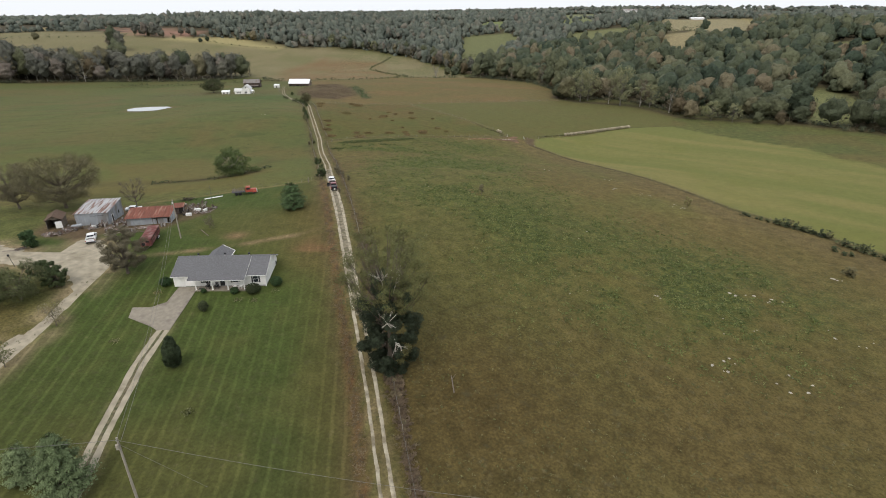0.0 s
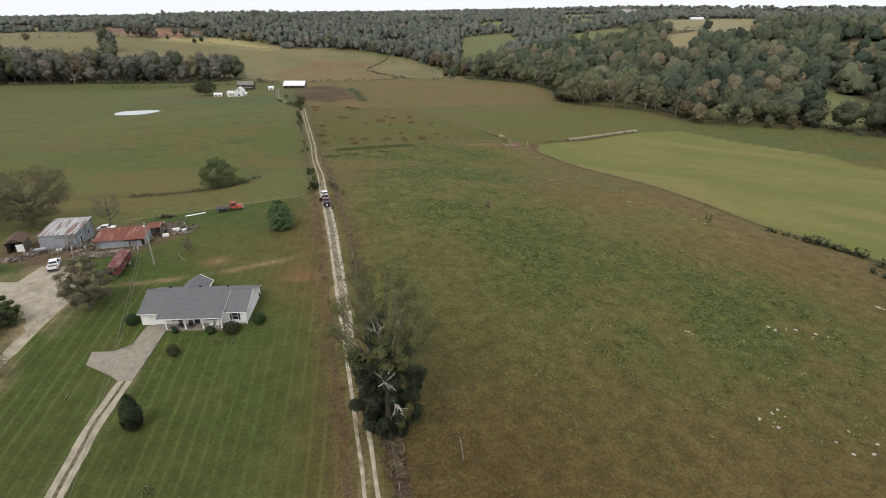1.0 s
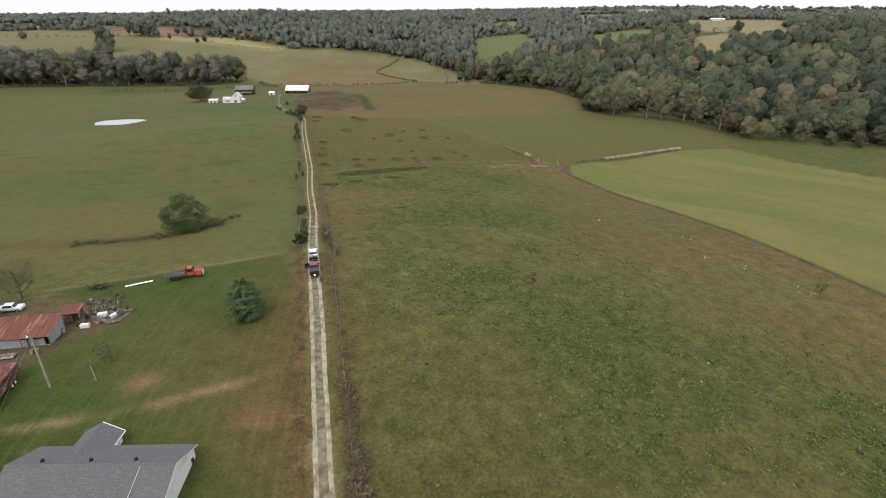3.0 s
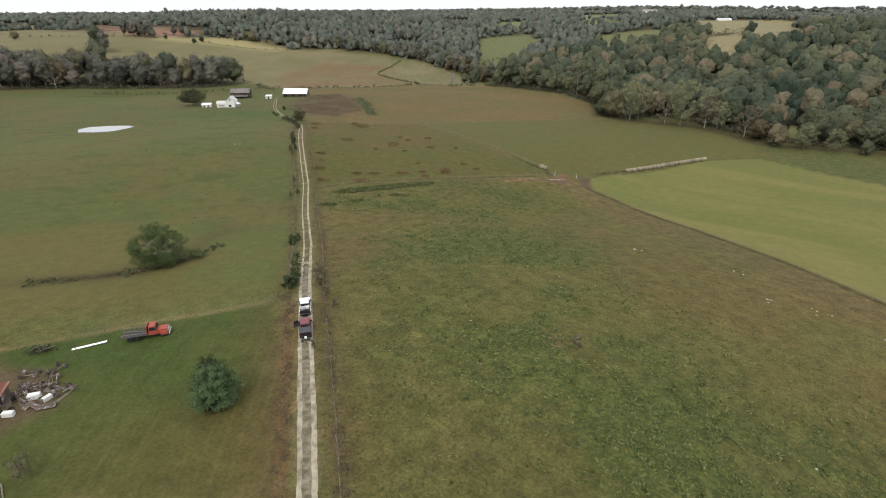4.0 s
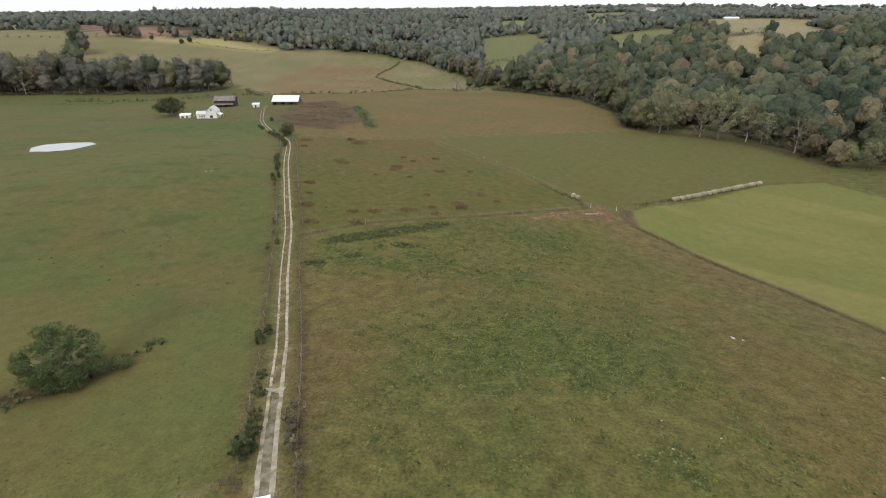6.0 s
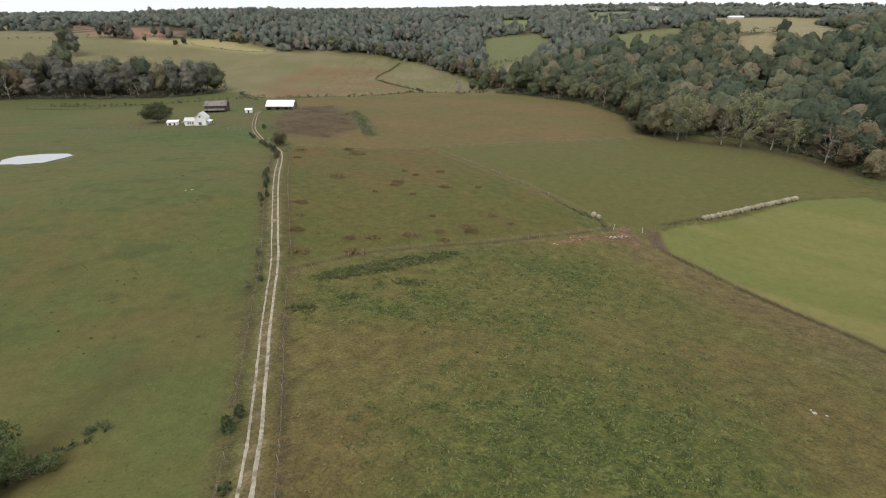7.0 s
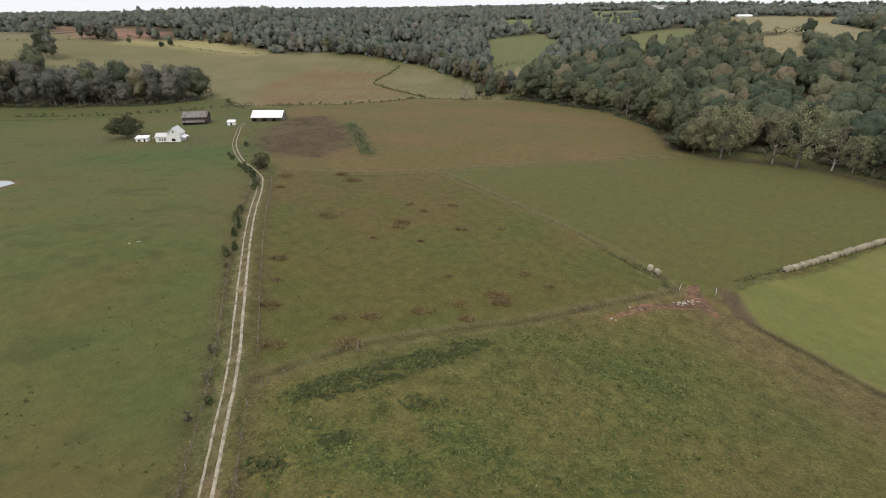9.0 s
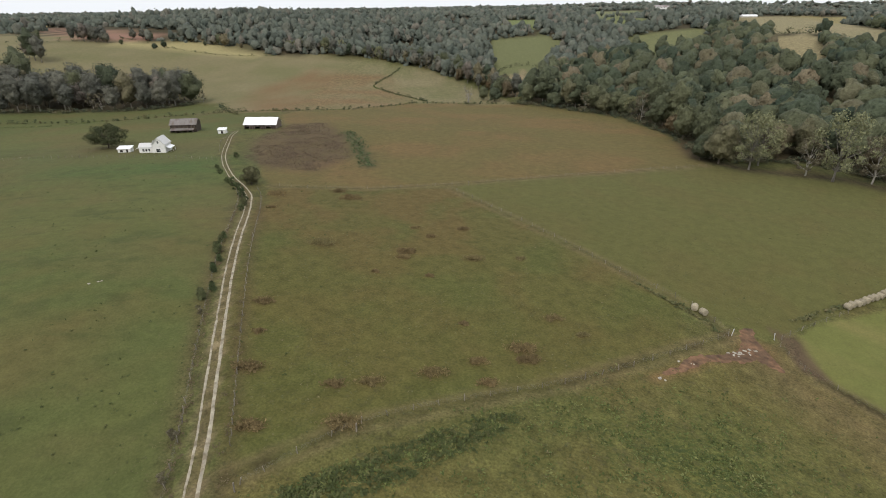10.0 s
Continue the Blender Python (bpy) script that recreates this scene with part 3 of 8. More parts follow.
def field_cover(x, y):
    """The colour painted on the sward, and how far it is mown lawn and how far coarse weeds, at each place."""
    col = np.empty((len(x), 3))
    big, mid, small = blots(x, y, 60, 1), blots(x, y, 14, 5), blots(x, y, 4.5, 9)

    def paint(mask, colour):
        mask = np.clip(mask, 0, 1)[:, None]
        col[:] = col * (1 - mask) + np.array(colour) * mask

    def bands(v, lo, hi):
        return np.clip((v - lo) / (hi - lo), 0, 1)

    green, olive, brown, straw = (0.062, 0.08, 0.027), (0.088, 0.088, 0.034), (0.105, 0.084, 0.038), (0.15, 0.125, 0.06)
    lush = (0.08, 0.104, 0.032)
    col[:] = (0.08, 0.094, 0.034)
    paint(bands(big, 0.42, 0.62) * 0.7, (0.068, 0.09, 0.033))
    paint(bands(mid, 0.5, 0.72) * 0.55, olive)
    paint(bands(blots(x, y, 26, 23), 0.52, 0.7) * 0.5, (0.1, 0.085, 0.038))
    # left pasture, its hollow and rank line
    hollow = np.exp(-(from_line([(-150, 176), (-105, 184), (-89, 187.5), (-80, 194), (-77, 206), (-74, 222)], x, y) / 5.0) ** 2)
    paint(hollow * (0.2 + 0.5 * small), (0.054, 0.052, 0.024))
    ditch = np.exp(-(from_line([(-104, 184.2), (-97, 185.8), (-89, 187.5), (-80, 191), (-72, 197)], x, y) / 2.3) ** 2)
    paint(ditch * (0.5 + 0.5 * small), (0.038, 0.028, 0.017))
    paint(np.exp(-(((x + 92) / 42) ** 2 + ((y - 172) / 9) ** 2)) * 0.7, (0.095, 0.086, 0.034))
    paint(np.exp(-(((x + 150) / 60) ** 2 + ((y - 440) / 34) ** 2)) * 0.75, (0.052, 0.092, 0.03))
    west = np.clip((y - 205) / 40, 0, 1) * np.clip((-52 - x) / 8, 0, 1) * np.clip((520 - y) / 30, 0, 1)
    paint(west * bands(blots(x, y * 1.5, 21, 113), 0.53, 0.68) * 0.35, (0.095, 0.09, 0.04))
    paint(west * bands(blots(x, y * 1.8, 8, 117), 0.6, 0.74) * 0.55, (0.052, 0.066, 0.026))
    paint(np.exp(-(((x + 190) / 52) ** 2 + ((y - 470) / 22) ** 2)) * (0.3 + 0.6 * mid), (0.09, 0.082, 0.04))
    # right pasture
    m = within(RIGHT_PASTURE, x, y, 2.0)
    paint(m, (0.096, 0.095, 0.036))
    paint(m * bands(big + 0.25 * mid, 0.54, 0.82) * 0.7, (0.07, 0.083, 0.031))
    dry = bands(blots(x, y, 38, 31), 0.46, 0.64)
    paint(m * dry * 0.55, brown)
    paint(m * np.clip(1 - (np.abs(from_line(HAY_FIELD[1:12], x, y) - 8) / 14), 0, 1) * 0.75, (0.098, 0.085, 0.045))
    paint(m * bands(small * 0.6 + mid * 0.4, 0.56, 0.72) * 0.28, straw)
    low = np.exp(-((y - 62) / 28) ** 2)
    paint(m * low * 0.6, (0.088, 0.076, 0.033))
    rank = sum(a * np.exp(-(((x - px) / rx) ** 2 + ((y - py) / ry) ** 2)) for px, py, rx, ry, a in ((-31, 249, 17, 9, 2.0), (8, 270, 24, 13, 0.9), (0, 240, 12, 9, 0.7), (14, 218, 20, 26, 0.4)))
    rank = rank + 1.1 * np.exp(-(from_line([(-2, 196), (9, 156), (22, 128), (45, 112), (74, 104)], x, y) / 21.0) ** 2)
    lushness = m * np.clip(bands(blots(x, y, 15, 41) + 0.3 * small, 0.42, 0.74) * np.clip(rank, 0, 1.2), 0, 1)
    paint(lushness * 0.75, lush)
    paint(m * np.exp(-(((x - 9) / 5) ** 2 + ((y - 154) / 4.5) ** 2)) * bands(small, 0.35, 0.65) * 0.8, (0.14, 0.105, 0.055))
    bare = np.exp(-(((x + 24) / 24) ** 2 + ((y - 228) / 13) ** 2)) + 0.8 * np.exp(-(((x + 38) / 16) ** 2 + ((y - 200) / 22) ** 2))
    paint(m * np.clip(bare, 0, 1) * (0.15 + 0.4 * mid) * (1 - 0.7 * lushness), (0.1, 0.078, 0.038))
    weeds = lushness.copy()
    # fields beyond
    m = within(MIDDLE_FIELD, x, y, 2.0)
    paint(m, (0.084, 0.086, 0.032))
    paint(m * bands(mid, 0.42, 0.62) * 0.6, (0.105, 0.082, 0.036))
    paint(m * bands(blots(x, y, 20, 51), 0.5, 0.7) * 0.6, (0.066, 0.09, 0.03))
    paint(m * np.interp(y, [300, 370], [0.75, 0.0]) * (0.6 + 0.4 * small), (0.074, 0.086, 0.028))
    for sx, sy, wide in SEDGES:
        paint(np.exp(-(((x - sx) / (0.75 * wide)) ** 2 + ((y - sy) / (0.42 * wide)) ** 2)) * (0.4 + 0.5 * small), (0.098, 0.07, 0.038))
    m = within(MEADOW, x, y, 2.0)
    paint(m, (0.087, 0.097, 0.036))
    paint(m * bands(mid, 0.45, 0.7) * 0.5, (0.092, 0.09, 0.036))
    m = within(FAR_FIELD, x, y, 3.0)
    paint(m, (0.105, 0.098, 0.04))
    paint(m * bands(blots(x, y * 1.6, 45, 61), 0.45, 0.66) * 0.8, (0.128, 0.098, 0.045))
    paint(m * bands(mid, 0.5, 0.75) * 0.5, (0.086, 0.088, 0.036))
    m = within(BRAMBLES, x, y, 9.0)
    paint(m * (0.35 + 0.6 * small), (0.078, 0.06, 0.041))
    paint(np.exp(-(from_line([(-84, 512), (-76, 490), (-68, 462), (-62, 440)], x, y) / 4.0) ** 2) * 0.8, (0.058, 0.064, 0.033))
    m = within(HILL_FIELD, x, y, 5.0)
    paint(m, (0.134, 0.138, 0.07))
    paint(m * bands(blots(x, y, 70, 71), 0.44, 0.62) * 0.6, (0.152, 0.148, 0.08))
    paint(m * bands(blots(x, y * 1.5, 30, 73), 0.5, 0.66) * 0.5, (0.108, 0.124, 0.053))
    paint(m * bands(blots(x * 0.35, y * 1.4, 16, 79), 0.56, 0.68) * 0.35, (0.19, 0.175, 0.105))
    paint(within(CORN_STUBBLE, x, y, 20.0) * (0.3 + 0.7 * bands(blots(x, y, 34, 75), 0.3, 0.6)) * 0.8, (0.145, 0.102, 0.052))
    paint(within(PALE_FIELD, x, y, 5.0), (0.25, 0.245, 0.12))
    paint(within(RED_FIELD, x, y, 8.0), (0.2, 0.132, 0.095))
    paint(within(CLEARING, x, y, 6.0), (0.112, 0.134, 0.06))
    paint(within(YELLOW_FIELD, x, y, 6.0), (0.21, 0.2, 0.11))
    paint(within(UPPER_FIELD, x, y, 6.0), (0.12, 0.142, 0.064))
    for outline, colour in zip(FAR_CLEARINGS, ((0.12, 0.16, 0.06), (0.12, 0.15, 0.06), (0.19, 0.18, 0.08), (0.13, 0.15, 0.06), (0.17, 0.16, 0.08), (0.14, 0.16, 0.08), (0.13, 0.16, 0.08), (0.15, 0.16, 0.09))):
        paint(within(outline, x, y, 10.0), colour)
    for outline in (NEAR_MEADOW, GLADE, HILL_GLADE):
        paint(within(outline, x, y, 6.0), (0.12, 0.142, 0.062))
    paint(within(TAN_FIELD, x, y, 6.0), (0.21, 0.18, 0.11))
    paint(within(UPLAND_FIELD, x, y, 10.0), (0.19, 0.188, 0.105))
    paint(within(UPLAND_FIELD, x, y, 10.0) * bands(blots(x, y, 120, 83), 0.45, 0.6) * 0.7, (0.22, 0.205, 0.12))
    m = within(HAY_FIELD, x, y, 1.2)
    paint(m, (0.114, 0.136, 0.047))
    paint(m * bands(blots(x * 0.7 + y * 0.7, (y - x) * 0.12, 13, 81), 0.4, 0.7) * 0.85, (0.155, 0.157, 0.064))
    paint(m * bands(mid, 0.5, 0.75) * 0.4, (0.11, 0.13, 0.038))
    # woodland floor and the creek's banks
    far_wood = np.clip((y - 985 + 0.25 * np.abs(x)) / 20, 0, 1)
    open_land = np.zeros(len(x))
    for outline in (PALE_FIELD, RED_FIELD, CLEARING, YELLOW_FIELD, UPLAND_FIELD, UPPER_FIELD, HILL_FIELD, NEAR_MEADOW, GLADE, HILL_GLADE, *FAR_CLEARINGS):
        open_land = np.maximum(open_land, within(outline, x, y, 6.0))
    wood = np.clip(np.maximum(np.maximum(within(RIGHT_WOOD, x, y, 6.0), within(LEFT_WOOD, x, y, 5.0)), far_wood) - open_land, 0, 1)
    paint(wood * 0.9, (0.045, 0.04, 0.025))
    creek = from_line([(106, 505), (98, 470), (112, 450), (150, 436), (164, 412), (172, 388), (238, 360), (275, 312), (350, 250)], x, y)
    paint(np.exp(-(creek / 5.0) ** 2) * 0.85, (0.05, 0.043, 0.028))
    # boundaries left rank along the fences; the first's dark line also paints bank shadow
    for line in ([(-59, 262.5), (-40.7, 274.8), (-5.3, 287.9), (24, 303.5), (37, 311)], [(-25, 409), (8.7, 355.6), (33, 321), (37.5, 312)], [(-95, 405.8), (-58, 406), (-18, 417.6), (24.6, 432.3), (98, 455)], HAY_FIELD[:12], [(-336, 574), (-260, 579), (-193, 611), (-110, 622.5), (-69, 650), (-8.6, 658.4), (28, 653)]):
        d, dark = from_line(line, x, y), 0.45 if line[0] in ((-25, 409), (-95, 405.8)) else 0.85
        paint(np.exp(-((d - 1.6) / 1.0) ** 2) * 0.5 * (0.3 + small), (0.15, 0.13, 0.075))
        paint(np.exp(-(d / 1.1) ** 2) * (0.3 + 0.7 * bands(small, 0.35, 0.7)) * dark, (0.05, 0.045, 0.024))
    rim = from_line(HAY_FIELD[:12], x, y)
    paint(np.exp(-((rim - 0.3) / 0.9) ** 2) * (0.5 + 0.5 * small), (0.042, 0.038, 0.02))
    shore = within(POND, x, y, 9.0)
    paint(np.clip(2.2 * shore, 0, 1) * (0.5 + 0.4 * small), (0.115, 0.095, 0.055))
    # lawn, darker at its near end, dry verges along the track, and what wheels and fires have bared
    lawn = within(LAWN, x, y, 1.2)
    paint(lawn, (0.045, 0.073, 0.021))
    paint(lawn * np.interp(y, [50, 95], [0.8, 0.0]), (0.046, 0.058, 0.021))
    paint(lawn * bands(blots(x, y, 18, 91), 0.5, 0.7) * 0.42, (0.08, 0.082, 0.031))
    paint(lawn * bands(small, 0.55, 0.75) * 0.35, (0.07, 0.082, 0.03))
    paint(lawn * np.exp(-(((x + 31) / 18) ** 2 + ((y - 124) / 20) ** 2)) * (0.35 + 0.4 * mid), (0.095, 0.076, 0.034))
    strip = from_line([(-90, 151), (-74, 156.8), (-66, 159.8), (-58, 162.3), (-50, 164.3), (-43.2, 167.3)], x, y)
    paint(np.exp(-(strip / 0.75) ** 2) * (0.5 + 0.5 * small), (0.15, 0.13, 0.072))
    t = from_line(TRACK, x, y)
    left = np.where(x < np.interp(y, [p[1] for p in TRACK], [p[0] for p in TRACK]), 1.0, 0.0)
    paint(np.exp(-((t - 3.0) / 0.9) ** 2) * left * np.clip((170 - y) / 8, 0, 1) * (0.5 + 0.7 * small), (0.15, 0.078, 0.045))
    paint(lawn * left * np.interp(t, [3, 8, 14], [0.75, 0.45, 0.0]) * (0.4 + 0.6 * mid), (0.082, 0.068, 0.03))
    paint(np.exp(-((t - 4.0) / 1.8) ** 2) * (0.25 + 0.6 * small) * np.clip((400 - y) / 20, 0, 1), (0.078, 0.066, 0.036))
    paint(np.clip(1.9 - t, 0, 1) * 0.7, (0.095, 0.08, 0.045))
    paint(np.exp(-((t - 0.85) / 0.55) ** 2) * bands(small, 0.3, 0.75) * np.clip((402 - y) / 10, 0, 1) * 0.8, (0.2, 0.175, 0.115))
    paint(np.exp(-(((x + 50.8) / 2.6) ** 2 + ((y - 119.3) / 1.9) ** 2)) * (0.55 + 0.6 * small), (0.17, 0.125, 0.08))
    paint(np.exp(-(((x + 30) / 4.0) ** 2 + ((y - 111) / 5) ** 2)) * bands(small, 0.4, 0.65) * 0.9, (0.16, 0.095, 0.06))
    trail = np.exp(-(from_line([(-72, 108), (-62, 110.5), (-55, 112), (-46, 115), (-36, 119), (-30, 123)], x, y) / 0.8) ** 2)
    paint(trail * (0.15 + 0.8 * bands(small, 0.35, 0.7)), (0.19, 0.155, 0.1))
    for outline, wide in ((GRAVEL_LOT, 2.6), (DRIVE, 1.3)):
        off = from_line(outline if outline is DRIVE else outline + outline[:1], x, y)
        paint(np.exp(-(off / wide) ** 2) * bands(small + 0.3 * mid, 0.42, 0.8) * (0.9 if wide > 2 else 0.7), (0.2, 0.175, 0.12))
    paint(within(YARD, x, y, 3.0) * (0.65 + 0.5 * small), (0.09, 0.072, 0.05))
    paint(within([(49.5, 317), (47.5, 300), (52, 297), (54, 312)], x, y, 1.5) * 0.8, (0.09, 0.07, 0.05))
    clay = 0.9 * np.exp(-(((x - 41) / 3.6) ** 2 + ((y - 307) / 5.0) ** 2)) + np.exp(-(from_line([(13, 292), (20, 296.3), (27, 300.4), (34, 302.5), (40, 306)], x, y) / 1.5) ** 2)
    paint(np.clip(clay, 0, 1) * (0.35 + 0.7 * small), (0.155, 0.1, 0.056))
    weeds = np.maximum(weeds, within(FENCE_BELT, x, y, 1.5))
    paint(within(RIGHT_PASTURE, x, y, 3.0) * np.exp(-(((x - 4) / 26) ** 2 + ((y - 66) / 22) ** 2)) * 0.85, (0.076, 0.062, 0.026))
    # retint the whole: bluer with distance, right pasture darker at its near end
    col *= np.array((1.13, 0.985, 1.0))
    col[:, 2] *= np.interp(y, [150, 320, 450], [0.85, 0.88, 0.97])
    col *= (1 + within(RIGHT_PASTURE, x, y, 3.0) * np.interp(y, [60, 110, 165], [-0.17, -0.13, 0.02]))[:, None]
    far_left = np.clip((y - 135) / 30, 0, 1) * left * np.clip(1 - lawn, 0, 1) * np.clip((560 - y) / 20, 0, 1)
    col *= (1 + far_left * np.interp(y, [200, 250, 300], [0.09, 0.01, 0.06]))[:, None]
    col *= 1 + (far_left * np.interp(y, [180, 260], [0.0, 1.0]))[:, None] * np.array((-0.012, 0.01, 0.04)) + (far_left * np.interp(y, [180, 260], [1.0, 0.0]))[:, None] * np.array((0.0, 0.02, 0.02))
    return col, lawn, weeds


def ground_lines(lo, hi, near_lo, near_hi, step, growth):
    mid = list(np.arange(near_lo, near_hi + 1e-6, step))
    up, down, s = [], [], step
    while (up[-1] if up else near_hi) < hi:
        s *= growth
        up.append((up[-1] if up else near_hi) + s)
    s = step
    while (down[-1] if down else near_lo) > lo:
        s *= growth
        down.append((down[-1] if down else near_lo) - s)
    return np.array(down[::-1] + mid + up)


def build_ground():
    xs, ys = ground_lines(-4900, 4900, -116, 126, 1.2, 1.07), ground_lines(-900, 4950, 32, 420, 1.2, 1.06)
    X, Y = np.meshgrid(xs, ys)
    x, y = X.ravel(), Y.ravel()
    z = rise(x, y)
    i = np.arange(len(xs) * len(ys)).reshape(len(ys), len(xs))
    quads = np.stack([i[:-1, :-1], i[:-1, 1:], i[1:, 1:], i[1:, :-1]], -1).reshape(-1, 4)
    mat = bpy.data.materials.new("farmland_sward")
    me = fast_mesh("ground", np.stack([x, y, z], 1), quads, mat)
    me.polygons.foreach_set("use_smooth", np.ones(len(quads), bool))
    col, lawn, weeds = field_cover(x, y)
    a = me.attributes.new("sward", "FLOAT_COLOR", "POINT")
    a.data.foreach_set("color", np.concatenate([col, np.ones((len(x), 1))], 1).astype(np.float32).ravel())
    a = me.attributes.new("mown", "FLOAT", "POINT")
    a.data.foreach_set("value", (lawn * np.interp(y, [98, 116], [1.0, 0.3])).astype(np.float32))
    even = np.maximum(np.maximum(within(HAY_FIELD, x, y, 1.0), 0.6 * lawn), 0.85 * within(MEADOW, x, y, 3.0))
    even = np.maximum(even, np.maximum(0.45 * within(MIDDLE_FIELD, x, y, 3.0), 0.7 * within(FAR_FIELD, x, y, 3.0)))
    even = np.maximum(even, 0.85 * np.clip((np.interp(y, [p[1] for p in TRACK], [p[0] for p in TRACK]) - 4 - x) / 3, 0, 1) * np.clip((y - 150) / 30, 0, 1))
    a = me.attributes.new("even", "FLOAT", "POINT")
    a.data.foreach_set("value", even.astype(np.float32))
    a = me.attributes.new("coarse", "FLOAT", "POINT")
    a.data.foreach_set("value", weeds.astype(np.float32))
    ob = tagged(new("ground", me), "rolling green and brown farmland with mown lawn and pasture", "ground", kind="structure")

    mat.use_nodes = True
    nt = mat.node_tree
    bsdf = nt.nodes["Principled BSDF"]
    bsdf.inputs["Roughness"].default_value, bsdf.inputs["Specular IOR Level"].default_value = 0.95, 0.1
    at = nt.nodes.new("ShaderNodeTexCoord")

    def noise_at(size, detail, stretch=(1, 1, 1), turn=0.0):
        mp = nt.nodes.new("ShaderNodeMapping")
        mp.inputs["Scale"].default_value, mp.inputs["Rotation"].default_value = stretch, (0.5, 0.35, turn + 0.6)
        n = nt.nodes.new("ShaderNodeTexNoise")
        n.inputs["Scale"].default_value, n.inputs["Detail"].default_value, n.inputs["Roughness"].default_value = size, detail, 0.65
        nt.links.new(at.outputs["Object"], mp.inputs[0])
        nt.links.new(mp.outputs[0], n.inputs["Vector"])
        return n.outputs["Fac"]

    def ranged(v, lo, hi, a0, b0):
        r = nt.nodes.new("ShaderNodeMapRange")
        nt.links.new(v, r.inputs[0])
        for k, q in enumerate((lo, hi, a0, b0)):
            r.inputs[k + 1].default_value = q
        return r.outputs[0]

    def mixed(kind, fac, a0, b0):
        m = nt.nodes.new("ShaderNodeMix")
        m.data_type, m.blend_type = "RGBA", kind
        for v, s in ((fac, m.inputs[0]), (a0, m.inputs[6]), (b0, m.inputs[7])):
            if isinstance(v, bpy.types.NodeSocket):
                nt.links.new(v, s)
            else:
                s.default_value = v
        return m.outputs[2]

    def times(a0, b0):
        m = nt.nodes.new("ShaderNodeMath")
        m.operation = "MULTIPLY"
        for v, s in ((a0, m.inputs[0]), (b0, m.inputs[1])):
            if isinstance(v, bpy.types.NodeSocket):
                nt.links.new(v, s)
            else:
                s.default_value = v
        return m.outputs[0]

    sward, mown, coarse, smooth = (nt.nodes.new("ShaderNodeAttribute") for _ in range(4))
    sward.attribute_name, mown.attribute_name, coarse.attribute_name, smooth.attribute_name = "sward", "mown", "coarse", "even"
    rough = ranged(smooth.outputs["Fac"], 0, 1, 1.0, 0.3)
    base = mixed("MULTIPLY", rough, sward.outputs["Color"], ranged(noise_at(0.35, 9), 0.3, 0.7, 0.68, 1.32))
    base = mixed("MULTIPLY", rough, base, ranged(noise_at(2.2, 6), 0.3, 0.7, 0.6, 1.42))
    base = mixed("MIX", times(ranged(noise_at(0.9, 6), 0.58, 0.72, 0.0, 0.5), rough), base, (0.14, 0.115, 0.062, 1))
    base = mixed("MIX", times(ranged(noise_at(1.5, 6), 0.56, 0.72, 0.0, 0.6), rough), base, (0.04, 0.05, 0.022, 1))
    base = mixed("MIX", times(ranged(noise_at(1.0, 7, (0.85, 1.3, 1), 0.35), 0.49, 0.57, 0.0, 0.85), coarse.outputs["Fac"]), base, (0.04, 0.056, 0.02, 1))
    base = mixed("MIX", times(ranged(noise_at(0.55, 7, (0.9, 1.25, 1), 0.3), 0.56, 0.7, 0.0, 0.55), rough), base, (0.062, 0.056, 0.03, 1))
    # mowing stripes run with the drive, light and dark by turns
    turned = nt.nodes.new("ShaderNodeMapping")
    turned.inputs["Rotation"].default_value = (0, 0, radians(-7))
    nt.links.new(at.outputs["Object"], turned.inputs[0])
    wave = nt.nodes.new("ShaderNodeTexWave")
    wave.wave_type, wave.bands_direction = "BANDS", "X"
    wave.inputs["Scale"].default_value, wave.inputs["Distortion"].default_value, wave.inputs["Detail"].default_value = 0.155, 0.5, 2.0
    nt.links.new(turned.outputs[0], wave.inputs["Vector"])
    stripe = mixed("MULTIPLY", times(mown.outputs["Fac"], ranged(noise_at(0.12, 3, (1, 0.35, 1)), 0.36, 0.64, 0.15, 0.9)), base, ranged(wave.outputs["Fac"], 0.7, 1.0, 0.94, 1.38))
    nt.links.new(stripe, bsdf.inputs["Base Color"])
    b = nt.nodes.new("ShaderNodeBump")
    b.inputs["Strength"].default_value, b.inputs["Distance"].default_value = 0.5, 0.25
    nt.links.new(noise_at(1.3, 8), b.inputs["Height"])
    nt.links.new(b.outputs[0], bsdf.inputs["Normal"])
    return ob


build_ground()


# ---- track and drives ----
def smooth_line(points, step):
    """A rounded line through the points, with its side direction, in even steps."""
    pts = [Vector((x, y, 0)) for x, y in points]
    out = []
    for k in range(len(pts) - 1):
        p0, p1, p2, p3 = pts[max(k - 1, 0)], pts[k], pts[k + 1], pts[min(k + 2, len(pts) - 1)]
        n = max(2, int((p2 - p1).length / step))
        for i in range(n):
            t = i / n
            out.append(0.5 * (2 * p1 + (p2 - p0) * t + (2 * p0 - 5 * p1 + 4 * p2 - p3) * t * t + (3 * p1 - p0 - 3 * p2 + p3) * t ** 3))
    out.append(pts[-1])
    xy = np.array([(p.x, p.y) for p in out])
    d = np.gradient(xy, axis=0)
    d /= np.linalg.norm(d, axis=1)[:, None]
    return xy, np.stack([d[:, 1], -d[:, 0]], 1)


